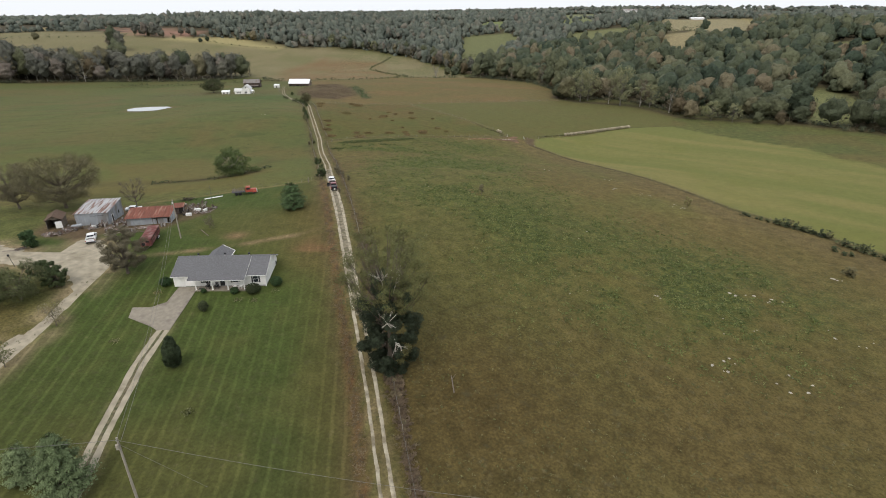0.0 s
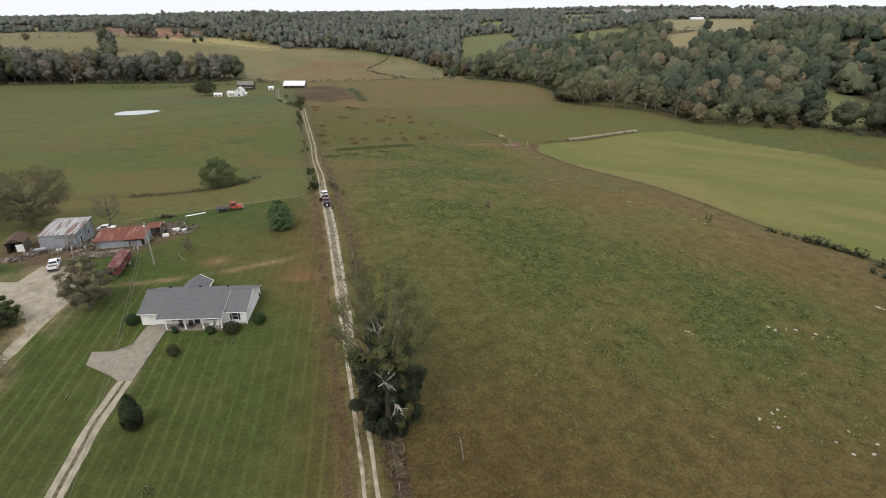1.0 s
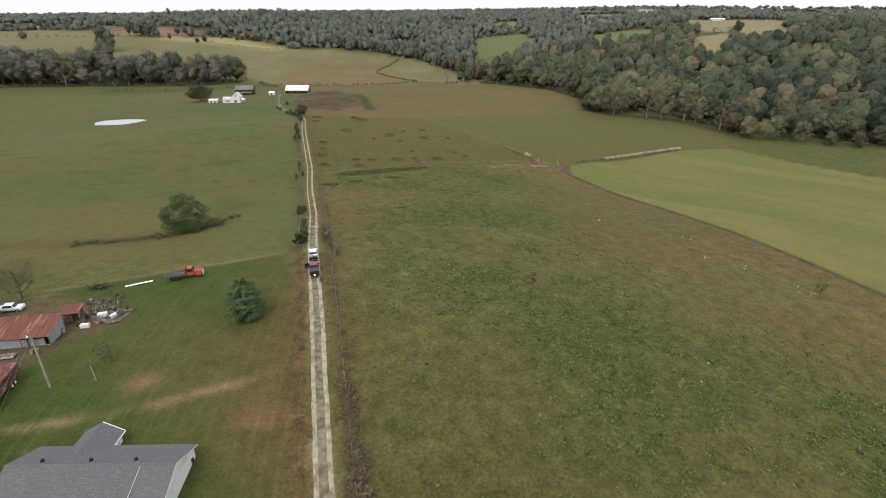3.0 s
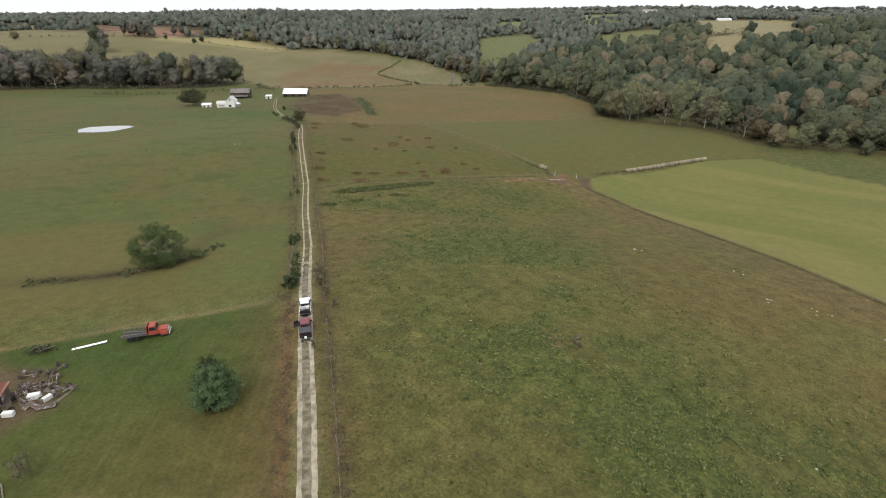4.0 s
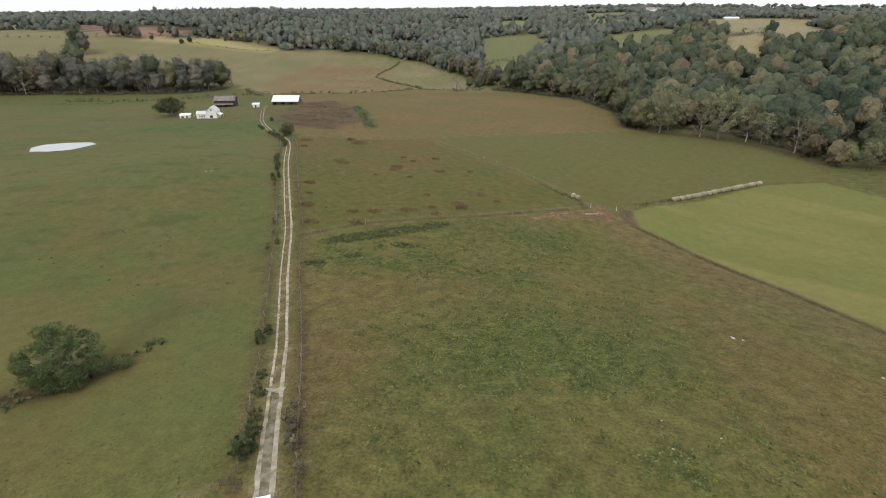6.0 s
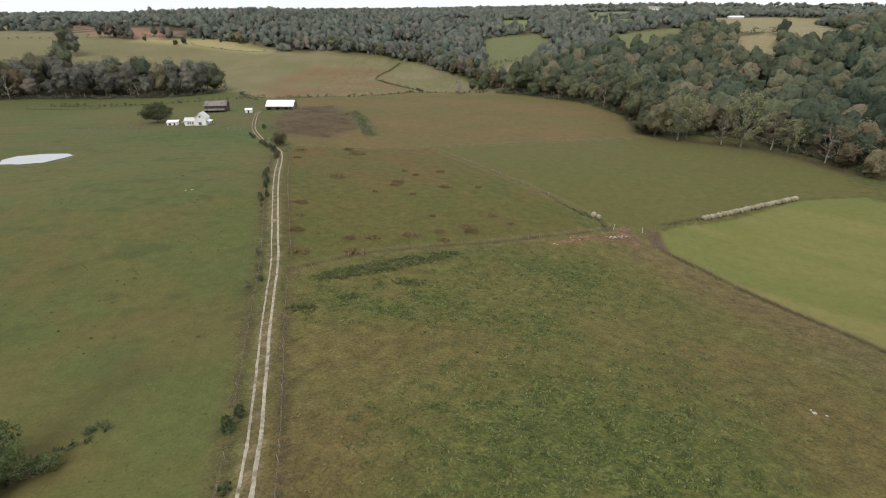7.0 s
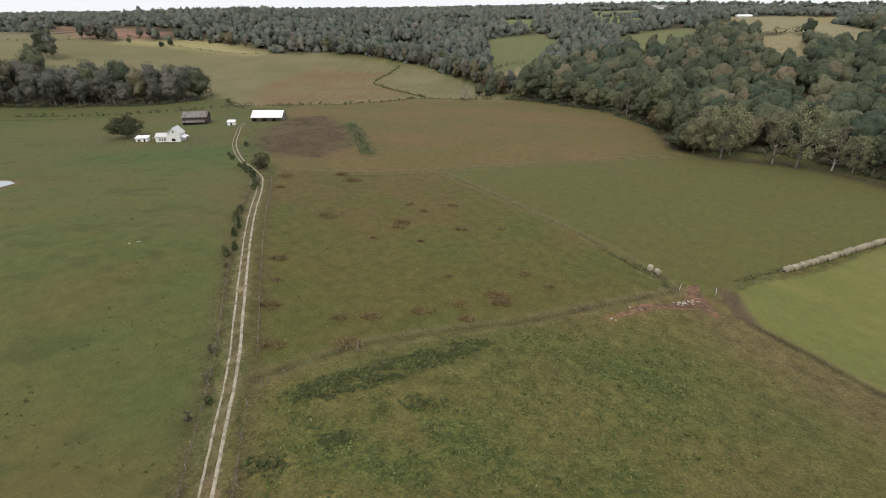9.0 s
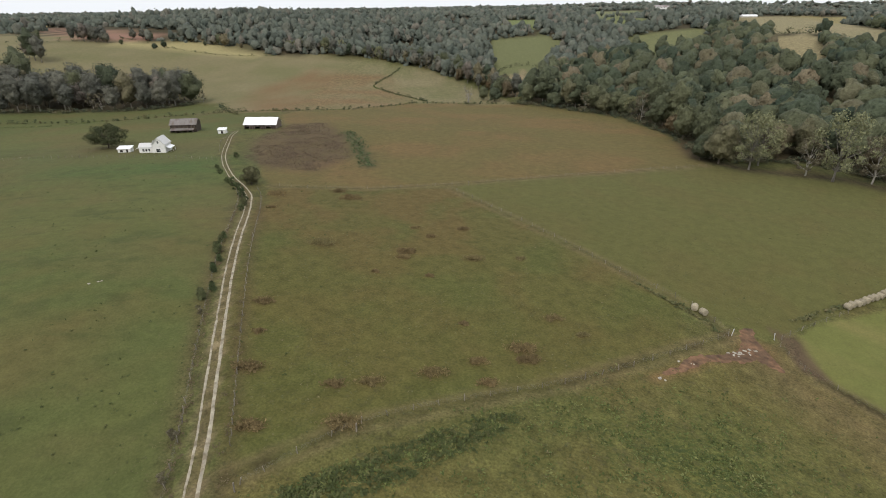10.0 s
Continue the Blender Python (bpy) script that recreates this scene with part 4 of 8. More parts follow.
def ribbon(name, xy, side, offset, half, ragged, lift, mat, seed, across=4):
    """A strip laid on the ground along a line, with ragged edges and a slight crown."""
    n = len(xy)
    run = np.concatenate([[0], np.cumsum(np.linalg.norm(np.diff(xy, axis=0), axis=1))])
    wob = (blots(run, run * 0, 3.7, seed, 4) - 0.5) * 2 * ragged
    wob2 = (blots(run, run * 0 + 50, 3.1, seed + 7, 4) - 0.5) * 2 * ragged
    sway = (blots(run, run * 0 + 90, 14, seed + 11) - 0.5) * 0.12
    chips = np.random.default_rng(seed)
    wob, wob2 = wob + chips.normal(size=n) * ragged * 0.12, wob2 + chips.normal(size=n) * ragged * 0.12
    half = np.broadcast_to(half, n)
    rows = []
    for k in range(across + 1):
        u = k / across
        off = offset + sway - (half + wob) * (1 - u) + (half + wob2) * u
        p = xy + side * off[:, None]
        edge = min(k, across - k)
        rows.append(np.column_stack([p, rise(p[:, 0], p[:, 1]) + np.where(edge == 0, -0.05, lift)]))
    V = np.stack(rows, 1).reshape(-1, 3)
    i = np.arange(n * (across + 1)).reshape(n, across + 1)
    F = np.stack([i[:-1, :-1], i[:-1, 1:], i[1:, 1:], i[1:, :-1]], -1).reshape(-1, 4)
    me = fast_mesh(name, V, F, mat)
    me.polygons.foreach_set("use_smooth", np.ones(len(F), bool))
    return new(name, me)


def build_track():
    track = tagged(new("track"), "long straight farm track of two pale gravel wheel ruts", "track", kind="structure")
    xy, side = smooth_line(TRACK, 0.3)
    y = xy[:, 1]
    wide = np.interp(y, [-60, 70, 90, 165, 180, 330, 400, 520], [0.42, 0.34, 0.42, 0.5, 0.38, 0.33, 0.3, 0.16])
    lift = np.interp(y, [380, 430], [0.05, 0.16])
    for k, (off, seed) in enumerate(((-0.85, 3), (0.85, 13))):
        ob = ribbon("wheel_rut", xy, side, off, wide * (1.1 if k else np.interp(y, [170, 200], [1.0, 0.75])), 0.15, lift, M_GRAVEL, seed)
        ob.parent = track
    keep = (y > 88) & (y < 186)
    mid = ribbon("packed_crown", xy[keep], side[keep], 0.0, np.interp(y[keep], [88, 100, 165, 186], [0.5, 1.0, 1.5, 0.5]), 0.5, 0.028, M_CROWN, 23, 6)
    mid.parent = track
    # a washed pale patch across the ruts beyond the gate
    wash = bmesh.new()
    ring = [wash.verts.new((math.cos(a) * (1.9 + 0.7 * math.sin(3 * a)), math.sin(a) * (0.7 + 0.3 * math.cos(5 * a)), 0)) for a in np.linspace(0, 2 * math.pi, 18, endpoint=False)]
    wash.faces.new(ring)
    ob = part("washed_gravel", wash, M_GRAVEL, track)
    ob.location = (-41.6, 187.0, rise(-41.6, 187.0) + 0.07)
    ob.rotation_euler = (-0.1, 0, 0)


build_track()


def flat_patch(name, outline, mat, lift, label, category, ragged=0.5, seed=1, step=1.2, thick=0.0):
    """A surface laid over the ground inside an outline, with an edge that wanders a little."""
    ring = []
    n = len(outline)
    for k in range(n):
        a, b = Vector((*outline[k], 0)), Vector((*outline[(k + 1) % n], 0))
        m = max(1, int((b - a).length / step))
        for i in range(m):
            p = a.lerp(b, i / m)
            out = (b - a).orthogonal().normalized()
            ring.append(p + out * ragged * float(blots(p.x * 1.0, p.y * 1.0, 2.4, seed) - 0.5) * 2)
    bm = bmesh.new()
    vs = [bm.verts.new((p.x, p.y, 0)) for p in ring]
    bm.faces.new(vs)
    lo, hi = (min(p.x for p in ring), min(p.y for p in ring)), (max(p.x for p in ring), max(p.y for p in ring))
    for axis in (0, 1):
        at = lo[axis] + step * 2
        while at < hi[axis]:
            co, no = [0, 0, 0], [0, 0, 0]
            co[axis], no[axis] = at, 1
            bmesh.ops.bisect_plane(bm, geom=bm.verts[:] + bm.edges[:] + bm.faces[:], plane_co=co, plane_no=no)
            at += step * 2
    rim = {v for e in bm.edges if len(e.link_faces) == 1 for v in e.verts}
    for v in bm.verts:
        v.co.z = rise(v.co.x, v.co.y) + (lift - (0.1 if v in rim and thick == 0 else 0))
    if thick:
        edge = [e for e in bm.edges if len(e.link_faces) == 1]
        made = bmesh.ops.extrude_edge_only(bm, edges=edge)
        for g in made["geom"]:
            if isinstance(g, bmesh.types.BMVert):
                g.co.z -= thick
    me = bpy.data.meshes.new(name)
    bm.to_mesh(me)
    bm.free()
    me.materials.append(mat)
    if not thick:
        me.polygons.foreach_set("use_smooth", np.ones(len(me.polygons), bool))
    return tagged(new(name, me), label, category, kind="structure")


flat_patch("gravel_yard", GRAVEL_LOT, M_YARD, 0.06, "pale gravel yard and loop drive beside the sheds", "driveway", 0.9, 4)
flat_patch("house_driveway", [(-59.4, 85.4), (-53.9, 82.9), (-52.4, 81.9), (-50.2, 82.2), (-50.3, 90), (-50.5, 95.8), (-54.4, 95.9), (-54.5, 90.5), (-56.8, 88.7), (-60.2, 88.5)], M_CONCRETE, 0.09, "buff concrete driveway with a turning bay", "driveway", 0.0, 2, 1.2, 0.12)
drive_xy, drive_side = smooth_line(DRIVE, 0.8)
drive = tagged(new("gravel_drive"), "narrow gravel drive with a dark worn middle", "driveway", kind="structure")
ribbon("gravel_bed", drive_xy, drive_side, 0.0, 1.4, 0.16, 0.05, M_YARD, 33, 6).parent = drive
ribbon("worn_crown", drive_xy, drive_side, 0.0, 0.42, 0.22, 0.075, M_DIRT, 43, 4).parent = drive


# ---- plants ----
def cards(rng, centres, size, long=1.0, droop=0.0, out=None):
    """Small leaf clumps: one ragged quad each, turned every way, or roughly outwards."""
    n = len(centres)
    a = rng.normal(size=(n, 3))
    if out is not None:
        a = np.cross(out + rng.normal(size=(n, 3)) * 0.42, a)
    a /= np.linalg.norm(a, axis=1)[:, None] + 1e-9
    a[:, 2] = a[:, 2] * (1 - droop) - droop
    b = np.cross(a, rng.normal(size=(n, 3)) if out is None else out + rng.normal(size=(n, 3)) * 0.42)
    b /= np.linalg.norm(b, axis=1)[:, None] + 1e-9
    s = (size * rng.uniform(0.6, 1.35, n))[:, None]
    a, b = a * s * long, b * s * 0.75
    j = lambda: rng.uniform(0.65, 1.15, (n, 1))
    V = np.stack([centres - a * j(), centres - b * j(), centres + a * j(), centres + b * j()], 1).reshape(-1, 3)
    return V, np.arange(4 * n).reshape(n, 4)


def shell(rng, lobes, n, hollow=0.35):
    """Points through lumps of foliage, thickest near their outsides."""
    lobes = np.array(lobes, float)
    weight = lobes[:, 3] * lobes[:, 4] + lobes[:, 4] * lobes[:, 5] + lobes[:, 3] * lobes[:, 5]
    pick = rng.choice(len(lobes), n, p=weight / weight.sum())
    d = rng.normal(size=(n, 3))
    d /= np.linalg.norm(d, axis=1)[:, None]
    r = rng.uniform(hollow, 1, n) ** 0.5 * rng.uniform(0.9, 1.06, n)
    points = lobes[pick, :3] + d * r[:, None] * lobes[pick, 3:]
    middle = lobes[:, :3].mean(axis=0)
    out = points - middle
    out = d + 0.6 * out / (np.linalg.norm(out, axis=1)[:, None] + 1e-9)
    return points, out / (np.linalg.norm(out, axis=1)[:, None] + 1e-9)


def crown_lobes(rng, height, spread, base, count, shape="round", lobe=1.0):
    """Lumps of a crown: where its boughs carry their leaves."""
    out = []
    for k in range(count):
        u = (k + 0.5) / count
        h = base + (height - base) * (0.12 + 0.8 * u)
        reach = {"round": math.sin(math.pi * (0.18 + 0.68 * u)), "tall": 0.75 * math.sin(math.pi * (0.2 + 0.62 * u)), "vase": 0.35 + 0.62 * math.sin(math.pi * (0.05 + 0.75 * u))}[shape]
        a = k * 2.4 + rng.uniform(-0.5, 0.5)
        r = spread * reach * (rng.uniform(0.35, 0.72) if lobe == 1 else rng.uniform(0.1, 1.0) ** 0.5)
        s = spread * rng.uniform(0.3, 0.48) * lobe
        out.append((r * math.cos(a), r * math.sin(a), h, s, s, s * rng.uniform(0.62, 0.9)))
    return out


def limbs(bm, rng, height, radius, lobes, base, lean=0.0, twigs=0):
    """A tapered trunk with a bough to each lump and thin twigs beyond."""
    top = Vector((lean, lean * 0.4, height * 0.72))
    last, n = Vector((0, 0, -0.25)), 5
    spine = [last]
    for i in range(1, n + 1):
        p = Vector((top.x * (i / n) ** 1.5 + rng.uniform(-0.12, 0.12), top.y * (i / n) + rng.uniform(-0.12, 0.12), top.z * i / n))
        tube(bm, last, p, radius * (1 - 0.16 * (i - 1)) * (1.25 if i == 1 else 1), radius * (1 - 0.16 * i), 8, caps=False)
        spine.append(p)
        last = p
    for lobe in lobes:
        c = Vector(lobe[:3])
        k = min(n, max(1, int(c.z / top.z * n * 0.62)))
        a = spine[k]
        m = a.lerp(c, 0.55) + Vector((0, 0, -0.06 * (c - a).length))
        r = radius * 0.42 * (1 - 0.1 * k)
        tube(bm, a, m, r, r * 0.6, 6, caps=False)
        tube(bm, m, c, r * 0.6, r * 0.2, 5, caps=False)
        for _ in range(twigs):
            e = c + Vector(rng.normal(size=3)) * lobe[3] * 0.5
            tube(bm, m.lerp(c, rng.uniform(0.3, 1.0)), e, r * 0.25, 0.012, 4, caps=False)


def billow(rng, lobes, detail, leaves, leaf, core=0.95, fringe=1.13):
    """A crown of rounded boughs: its leafy mass, ragged leaf clumps over it, and the way that each part faces."""
    lobes = np.array(lobes, float)
    ball = bmesh.new()
    bmesh.ops.create_icosphere(ball, subdivisions=detail, radius=1.0)
    ball.verts.index_update()
    bv = np.array([v.co for v in ball.verts])
    bf = np.array([[v.index for v in f.verts] for f in ball.faces])
    ball.free()
    middle = np.average(lobes[:, :3], axis=0, weights=lobes[:, 3])

    def reach(d):
        """How far the outermost bough lies along each way from the crown's middle, and how it faces there."""
        o = (middle - lobes[:, :3]) / lobes[:, 3:]
        q = d[:, None, :] / lobes[None, :, 3:]
        a, b, c = (q * q).sum(2), (q * o[None]).sum(2), ((o * o).sum(1) - 1)[None]
        disc = b * b - a * c
        far = np.where(disc > 0, (-b + np.sqrt(np.maximum(disc, 0))) / a, 0.3)
        k = far.argmax(1)
        r = np.maximum(far[np.arange(len(d)), k], 0.3)
        out = (middle + d * r[:, None] - lobes[k, :3]) / lobes[k, 3:]
        out = 0.6 * out / (np.linalg.norm(out, axis=1)[:, None] + 1e-9) + 0.6 * d + np.array((0, 0, 0.2))
        return r, out / np.linalg.norm(out, axis=1)[:, None]

    r, face = reach(bv)
    skin = middle + bv * (r * core * rng.uniform(0.9, 1.06, len(bv)))[:, None]
    d = rng.normal(size=(leaves, 3)) + np.array((0, 0, 0.2))
    d /= np.linalg.norm(d, axis=1)[:, None]
    r, out = reach(d)
    depth = rng.uniform(max(0.3, core - 0.14), fringe, leaves)
    lv, lf = cards(rng, middle + d * (r * depth)[:, None], leaf, out=out * 1.7)
    lf = np.concatenate([lf[:, [0, 1, 2]], lf[:, [0, 2, 3]]]) + len(skin)
    way = np.repeat(out, 4, 0) + rng.normal(size=(4 * leaves, 3)) * 0.14
    V, F, W = np.concatenate([skin, lv]), np.concatenate([bf, lf]), np.concatenate([face, way])
    V[:, 2] = np.maximum(V[:, 2], 0.0)
    return V, F, W / np.linalg.norm(W, axis=1)[:, None]


def forest_lobes(rng, high, wide, base, count):
    """A full woodland crown: one tall mass with boughs swelling out of it."""
    mid, half = (high + base) / 2, (high - base) / 2
    out = [(0, 0, mid, wide * 0.62, wide * 0.62, half * 0.86)]
    for k in range(count):
        a, e = k * 2.4 + rng.uniform(-0.4, 0.4), math.asin(rng.uniform(-0.75, 0.97))
        s = wide * rng.uniform(0.2, 0.42)
        r = rng.uniform(0.55, 0.86)
        out.append((r * wide * math.cos(e) * math.cos(a), r * wide * math.cos(e) * math.sin(a), mid + r * half * math.sin(e) * 1.1, s, s, s * rng.uniform(0.75, 1.15)))
    return out


def plant(name, x, y, label, category, seed, height, spread, base, lobes=9, leaves=1500, leaf=0.45, mat=None, bark=None, shape="round", group="", twigs=0, radius=None, lean=0.0, turn=0.0, hollow=0.35, droop=0.0, extra=(), core=0.0, detail=1, lobe=1.0, fringe=1.13):
    """A broadleaved tree or bush: trunk with limbs, and a crown of many leaf clumps with gaps between."""
    rng = np.random.default_rng(seed)
    ob = thing(name, x, y, label, category, group, turn)
    lumps = (forest_lobes(rng, height, spread, base, lobes) if shape == "forest" else crown_lobes(rng, height, spread, base, lobes, shape, lobe)) + list(extra)
    bm = bmesh.new()
    limbs(bm, rng, height, radius or 0.022 * height + 0.05, lumps, base, lean, twigs)
    part("trunk", bm, bark or M_BARK, ob)
    if core:
        V, F, _ = billow(rng, lumps, detail, leaves, leaf, core, fringe)
    else:
        spots, out = shell(rng, lumps, leaves, hollow)
        V, F = cards(rng, spots, leaf, 1.0, droop, out)
        V[:, 2] = np.maximum(V[:, 2], 0.03)
    crown = new("crown", fast_mesh("crown", V, F, mat or L_OAK))
    if core:
        crown.data.polygons.foreach_set("use_smooth", np.arange(len(F)) < len(F) - 2 * leaves)
    crown.parent = ob
    return ob


def conifer(name, x, y, label, category, seed, height, spread, leaves=2600, leaf=0.22, mat=None, group="", skirt=0.08, power=0.85, turn=0.0):
    """A conifer: whorls of boughs that shorten towards the tip."""
    rng = np.random.default_rng(seed)
    ob = thing(name, x, y, label, category, group, turn)
    bm = bmesh.new()
    tube(bm, (0, 0, -0.2), (0, 0, height * 0.96), 0.02 * height + 0.04, 0.02, 8)
    tips = []
    for k in range(int(height * 2.1)):
        u0 = skirt + (0.97 - skirt) * k / (height * 2.1)
        for j in range(int(6 + 7 * (1 - u0))):
            u, a = u0 + rng.uniform(-0.02, 0.02), j * 6.283 / int(6 + 7 * (1 - u0)) + k * 0.9 + rng.uniform(-0.25, 0.25)
            r = spread * max(0.05, (1 - u) ** power) * rng.uniform(0.72, 1.08) * min(1, (u + 0.12) * 4)
            root, tip = Vector((0, 0, u * height - 0.1)), Vector((r * math.cos(a), r * math.sin(a), u * height + r * rng.uniform(0.05, 0.25)))
            tube(bm, root, tip, 0.03, 0.01, 4, caps=False)
            tips.append((root, tip))
    part("trunk", bm, M_BARK, ob)
    pts = []
    for i in range(leaves):
        a, b = tips[i % len(tips)]
        u = rng.uniform(0.25, 1.0) ** 0.7
        wide = 0.05 * (b - a).length + 0.12
        pts.append(np.array(a.lerp(b, u)) + rng.normal(size=3) * np.array((wide, wide, wide * 0.55)))
    pts = np.array(pts)
    out = pts * np.array((1, 1, 0)) / (np.linalg.norm(pts[:, :2], axis=1)[:, None] + 0.05) + np.array((0, 0, 0.7))
    V, F = cards(rng, pts, leaf, 1.3, out=out)
    V[:, 2] = np.maximum(V[:, 2], 0.02)
    crown = new("crown", fast_mesh("crown", V, F, mat or L_PINE))
    crown.parent = ob
    return ob


def planted(source, x, y, scale=1.0, turn=0.0, tall=1.0, sink=0.0):
    return copy_thing(source, pose(x, y, rise(x, y) - sink, 0, 0, turn) @ Matrix.Diagonal((scale, scale, scale * tall, 1)))


# round the house
oak = plant("large_oak_tree", -9.0, 75.5, "large half-bare tree, olive above and dark green below, beside the track", "tree", 11, 25.5, 8.2, 14.5, 56, 18000, 0.1, L_SPRAY, M_BARK, "round", twigs=4, radius=0.42, hollow=0.05, lobe=0.4, extra=[(-5.6, -1.0, 13.0, 1.8, 1.7, 1.4), (-6.2, 0.5, 15.5, 1.7, 1.6, 1.3), (5.6, -1.0, 14.5, 1.8, 1.7, 1.4), (6.8, 0.5, 17, 1.6, 1.5, 1.2)])
rng = np.random.default_rng(99)
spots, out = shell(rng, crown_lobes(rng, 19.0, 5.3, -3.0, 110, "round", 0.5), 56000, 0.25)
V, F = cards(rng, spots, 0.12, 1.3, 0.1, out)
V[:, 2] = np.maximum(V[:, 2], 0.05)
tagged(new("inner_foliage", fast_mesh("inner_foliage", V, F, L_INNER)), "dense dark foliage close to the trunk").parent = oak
# greener sprays in front of the dark foliage
spots, out = shell(rng, [(0.6 + 1.9 * math.cos(2.4 * k), -2.6 + 0.9 * math.sin(2.4 * k), 12.6 + 0.34 * k, 1.0, 0.9, 0.8) for k in range(9)] + [(2.2 + 0.6 * k, -4.6 + 0.3 * k, 4.6 + 0.9 * k, 0.8, 0.8, 0.9) for k in range(3)], 4200, 0.1)
V, F = cards(rng, spots, 0.11, 1.3, 0.0, out)
tagged(new("mid_sprays", fast_mesh("mid_sprays", V, F, L_SPRAY)), "fresh green sprays in the middle of the crown").parent = oak
# feathery sprays of yellowing leaves along the thin outer branches
spots = []
for k in range(130):
    a, h = rng.uniform(0, 6.28), rng.uniform(12.0, 23.0)
    reach = rng.uniform(0.7, 1.12) * (8.6 if h < 19 else 7.4)
    root = np.array((3.5 * math.cos(a), 3.5 * math.sin(a), h))
    tip = np.array((reach * math.cos(a + 0.2), reach * math.sin(a + 0.2), h + rng.uniform(1.0, 4.0)))
    u = rng.uniform(0.3, 1.0, 70)[:, None]
    spots.append(root + (tip - root) * u + rng.normal(size=(70, 3)) * 0.32)
spots = np.concatenate(spots)
out = spots - np.array((0, 0, 9.0))
out /= np.linalg.norm(out, axis=1)[:, None]
V, F = cards(rng, spots, 0.085, 1.3, 0.0, out)
tagged(new("outer_sprays", fast_mesh("outer_sprays", V, F, L_SPRAY)), "sparse yellowing outer leaves").parent = oak


def dead_bough(root, way, count, fan, length, seed):
    """A leafless bough: a crooked stem that opens into a fan of forked grey branches."""
    rng = np.random.default_rng(seed)
    fork = Vector(root) + Vector(way)
    pieces = [(Vector(root), fork, 0.1, 0.075)]
    side = Vector(way).normalized().cross(Vector((0.0, -0.8, 0.6))).normalized()
    for k in range(count):
        a = fan * ((k + 0.5) / count * 2 - 1) + rng.uniform(-0.12, 0.12)
        d = (Vector(way).normalized() * math.cos(a) + side * math.sin(a) + Vector(rng.normal(size=3) * 0.12)).normalized()
        l = length * rng.uniform(0.75, 1.15)
        knee = fork + d * l * 0.45 + Vector(rng.normal(size=3) * 0.26)
        tip = knee + (d + Vector(rng.normal(size=3) * 0.42)) * l * 0.55
        twig = knee + (d + Vector(rng.normal(size=3) * 0.7)) * l * 0.42
        pieces += [(fork, knee, 0.06, 0.038), (knee, tip, 0.038, 0.014), (knee, twig, 0.03, 0.012), (fork.lerp(knee, 0.6), twig + (tip - knee) * 0.3, 0.03, 0.012)]
    part("bare_bough", tubes(*pieces, n=6), M_BLEACHED, oak, "bleached leafless bough")


for k, (root, way, count, fan, length) in enumerate((((-0.3, -2.4, 15.8), (0.0, -0.9, 2.4), 7, 0.9, 3.0), ((1.3, -2.6, 15.8), (0.5, -0.3, 1.8), 3, 0.4, 3.0), ((-0.6, -4.2, 10.4), (0.9, -0.7, 1.2), 6, 1.1, 2.2), ((1.2, -4.6, 9.0), (0.4, -0.6, -0.8), 4, 0.5, 1.6))):
    dead_bough(root, way, count, fan, length, 140 + k)
conifer("white_pine_tree", -41.0, 136.3, "full blue-green pine on the mown lawn", "tree", 12, 7.6, 4.3, 17000, 0.1, L_PINE, skirt=0.05, power=0.5)
arbor = thing("arborvitae", -45.2, 72.8, "dark columnar evergreen beside the gravel drive", "tree")
part("trunk", tubes(((0, 0, -0.2), (0, 0, 5.8), 0.12, 0.03)), M_BARK, arbor)
rng = np.random.default_rng(13)
spots, out = shell(rng, [(0, 0, 2.9, 1.2, 1.2, 2.8), (0.1, 0.1, 4.4, 0.9, 0.9, 1.8), (0, 0, 1.5, 1.15, 1.15, 1.4)] + [(0.95 * math.cos(a), 0.95 * math.sin(a), 2.0 + 0.9 * (a % 2), 0.55, 0.55, 1.5) for a in np.arange(0, 6.2, 0.8)], 9000, 0.6)
V, F = cards(rng, spots, 0.13, 1.9, 0.0, out)
V[:, 2] = np.maximum(V[:, 2], 0.03)
new("crown", fast_mesh("crown", V, F, L_CEDAR)).parent = arbor
conifer("spruce_tree", -48.0, 49.0, "pale green pine beside the gravel drive", "tree", 14, 9.8, 4.4, 20000, 0.1, L_SPRUCE, skirt=0.04, power=0.75)
conifer("spruce_tree", -54.5, 50.5, "small pale green pine beside a larger one", "tree", 15, 6.0, 2.8, 7000, 0.11, L_SPRUCE, skirt=0.05, power=0.5)
plant("maple_tree", -67.6, 101.0, "thin brownish-green tree beside the gravel yard", "tree", 16, 10.6, 4.9, 0.6, 60, 26000, 0.095, L_GREY, M_BARK, "round", twigs=5, hollow=0.02, lobe=0.5)
plant("maple_tree", -111.5, 147.0, "broad dull green maple behind the tin barn", "tree", 17, 15.6, 11.4, 1.0, 90, 30000, 0.13, L_MAPLE, M_BARK, "vase", twigs=4, radius=0.4, hollow=0.15, lobe=0.46)
plant("maple_tree", -124.5, 146.0, "sparse grey-green maple with a leaning trunk", "tree", 18, 13.0, 8.0, 2.0, 60, 15000, 0.12, L_GREY, M_BARK, "vase", twigs=5, radius=0.3, lean=-1.5, hollow=0.1, lobe=0.45)
plant("bare_tree", -91.0, 147.8, "small nearly leafless tree behind the sheds", "tree", 19, 8.6, 4.2, 1.4, 30, 3600, 0.06, L_GREY, M_BARK, "vase", twigs=14, radius=0.16, lobe=0.5, hollow=0.0)
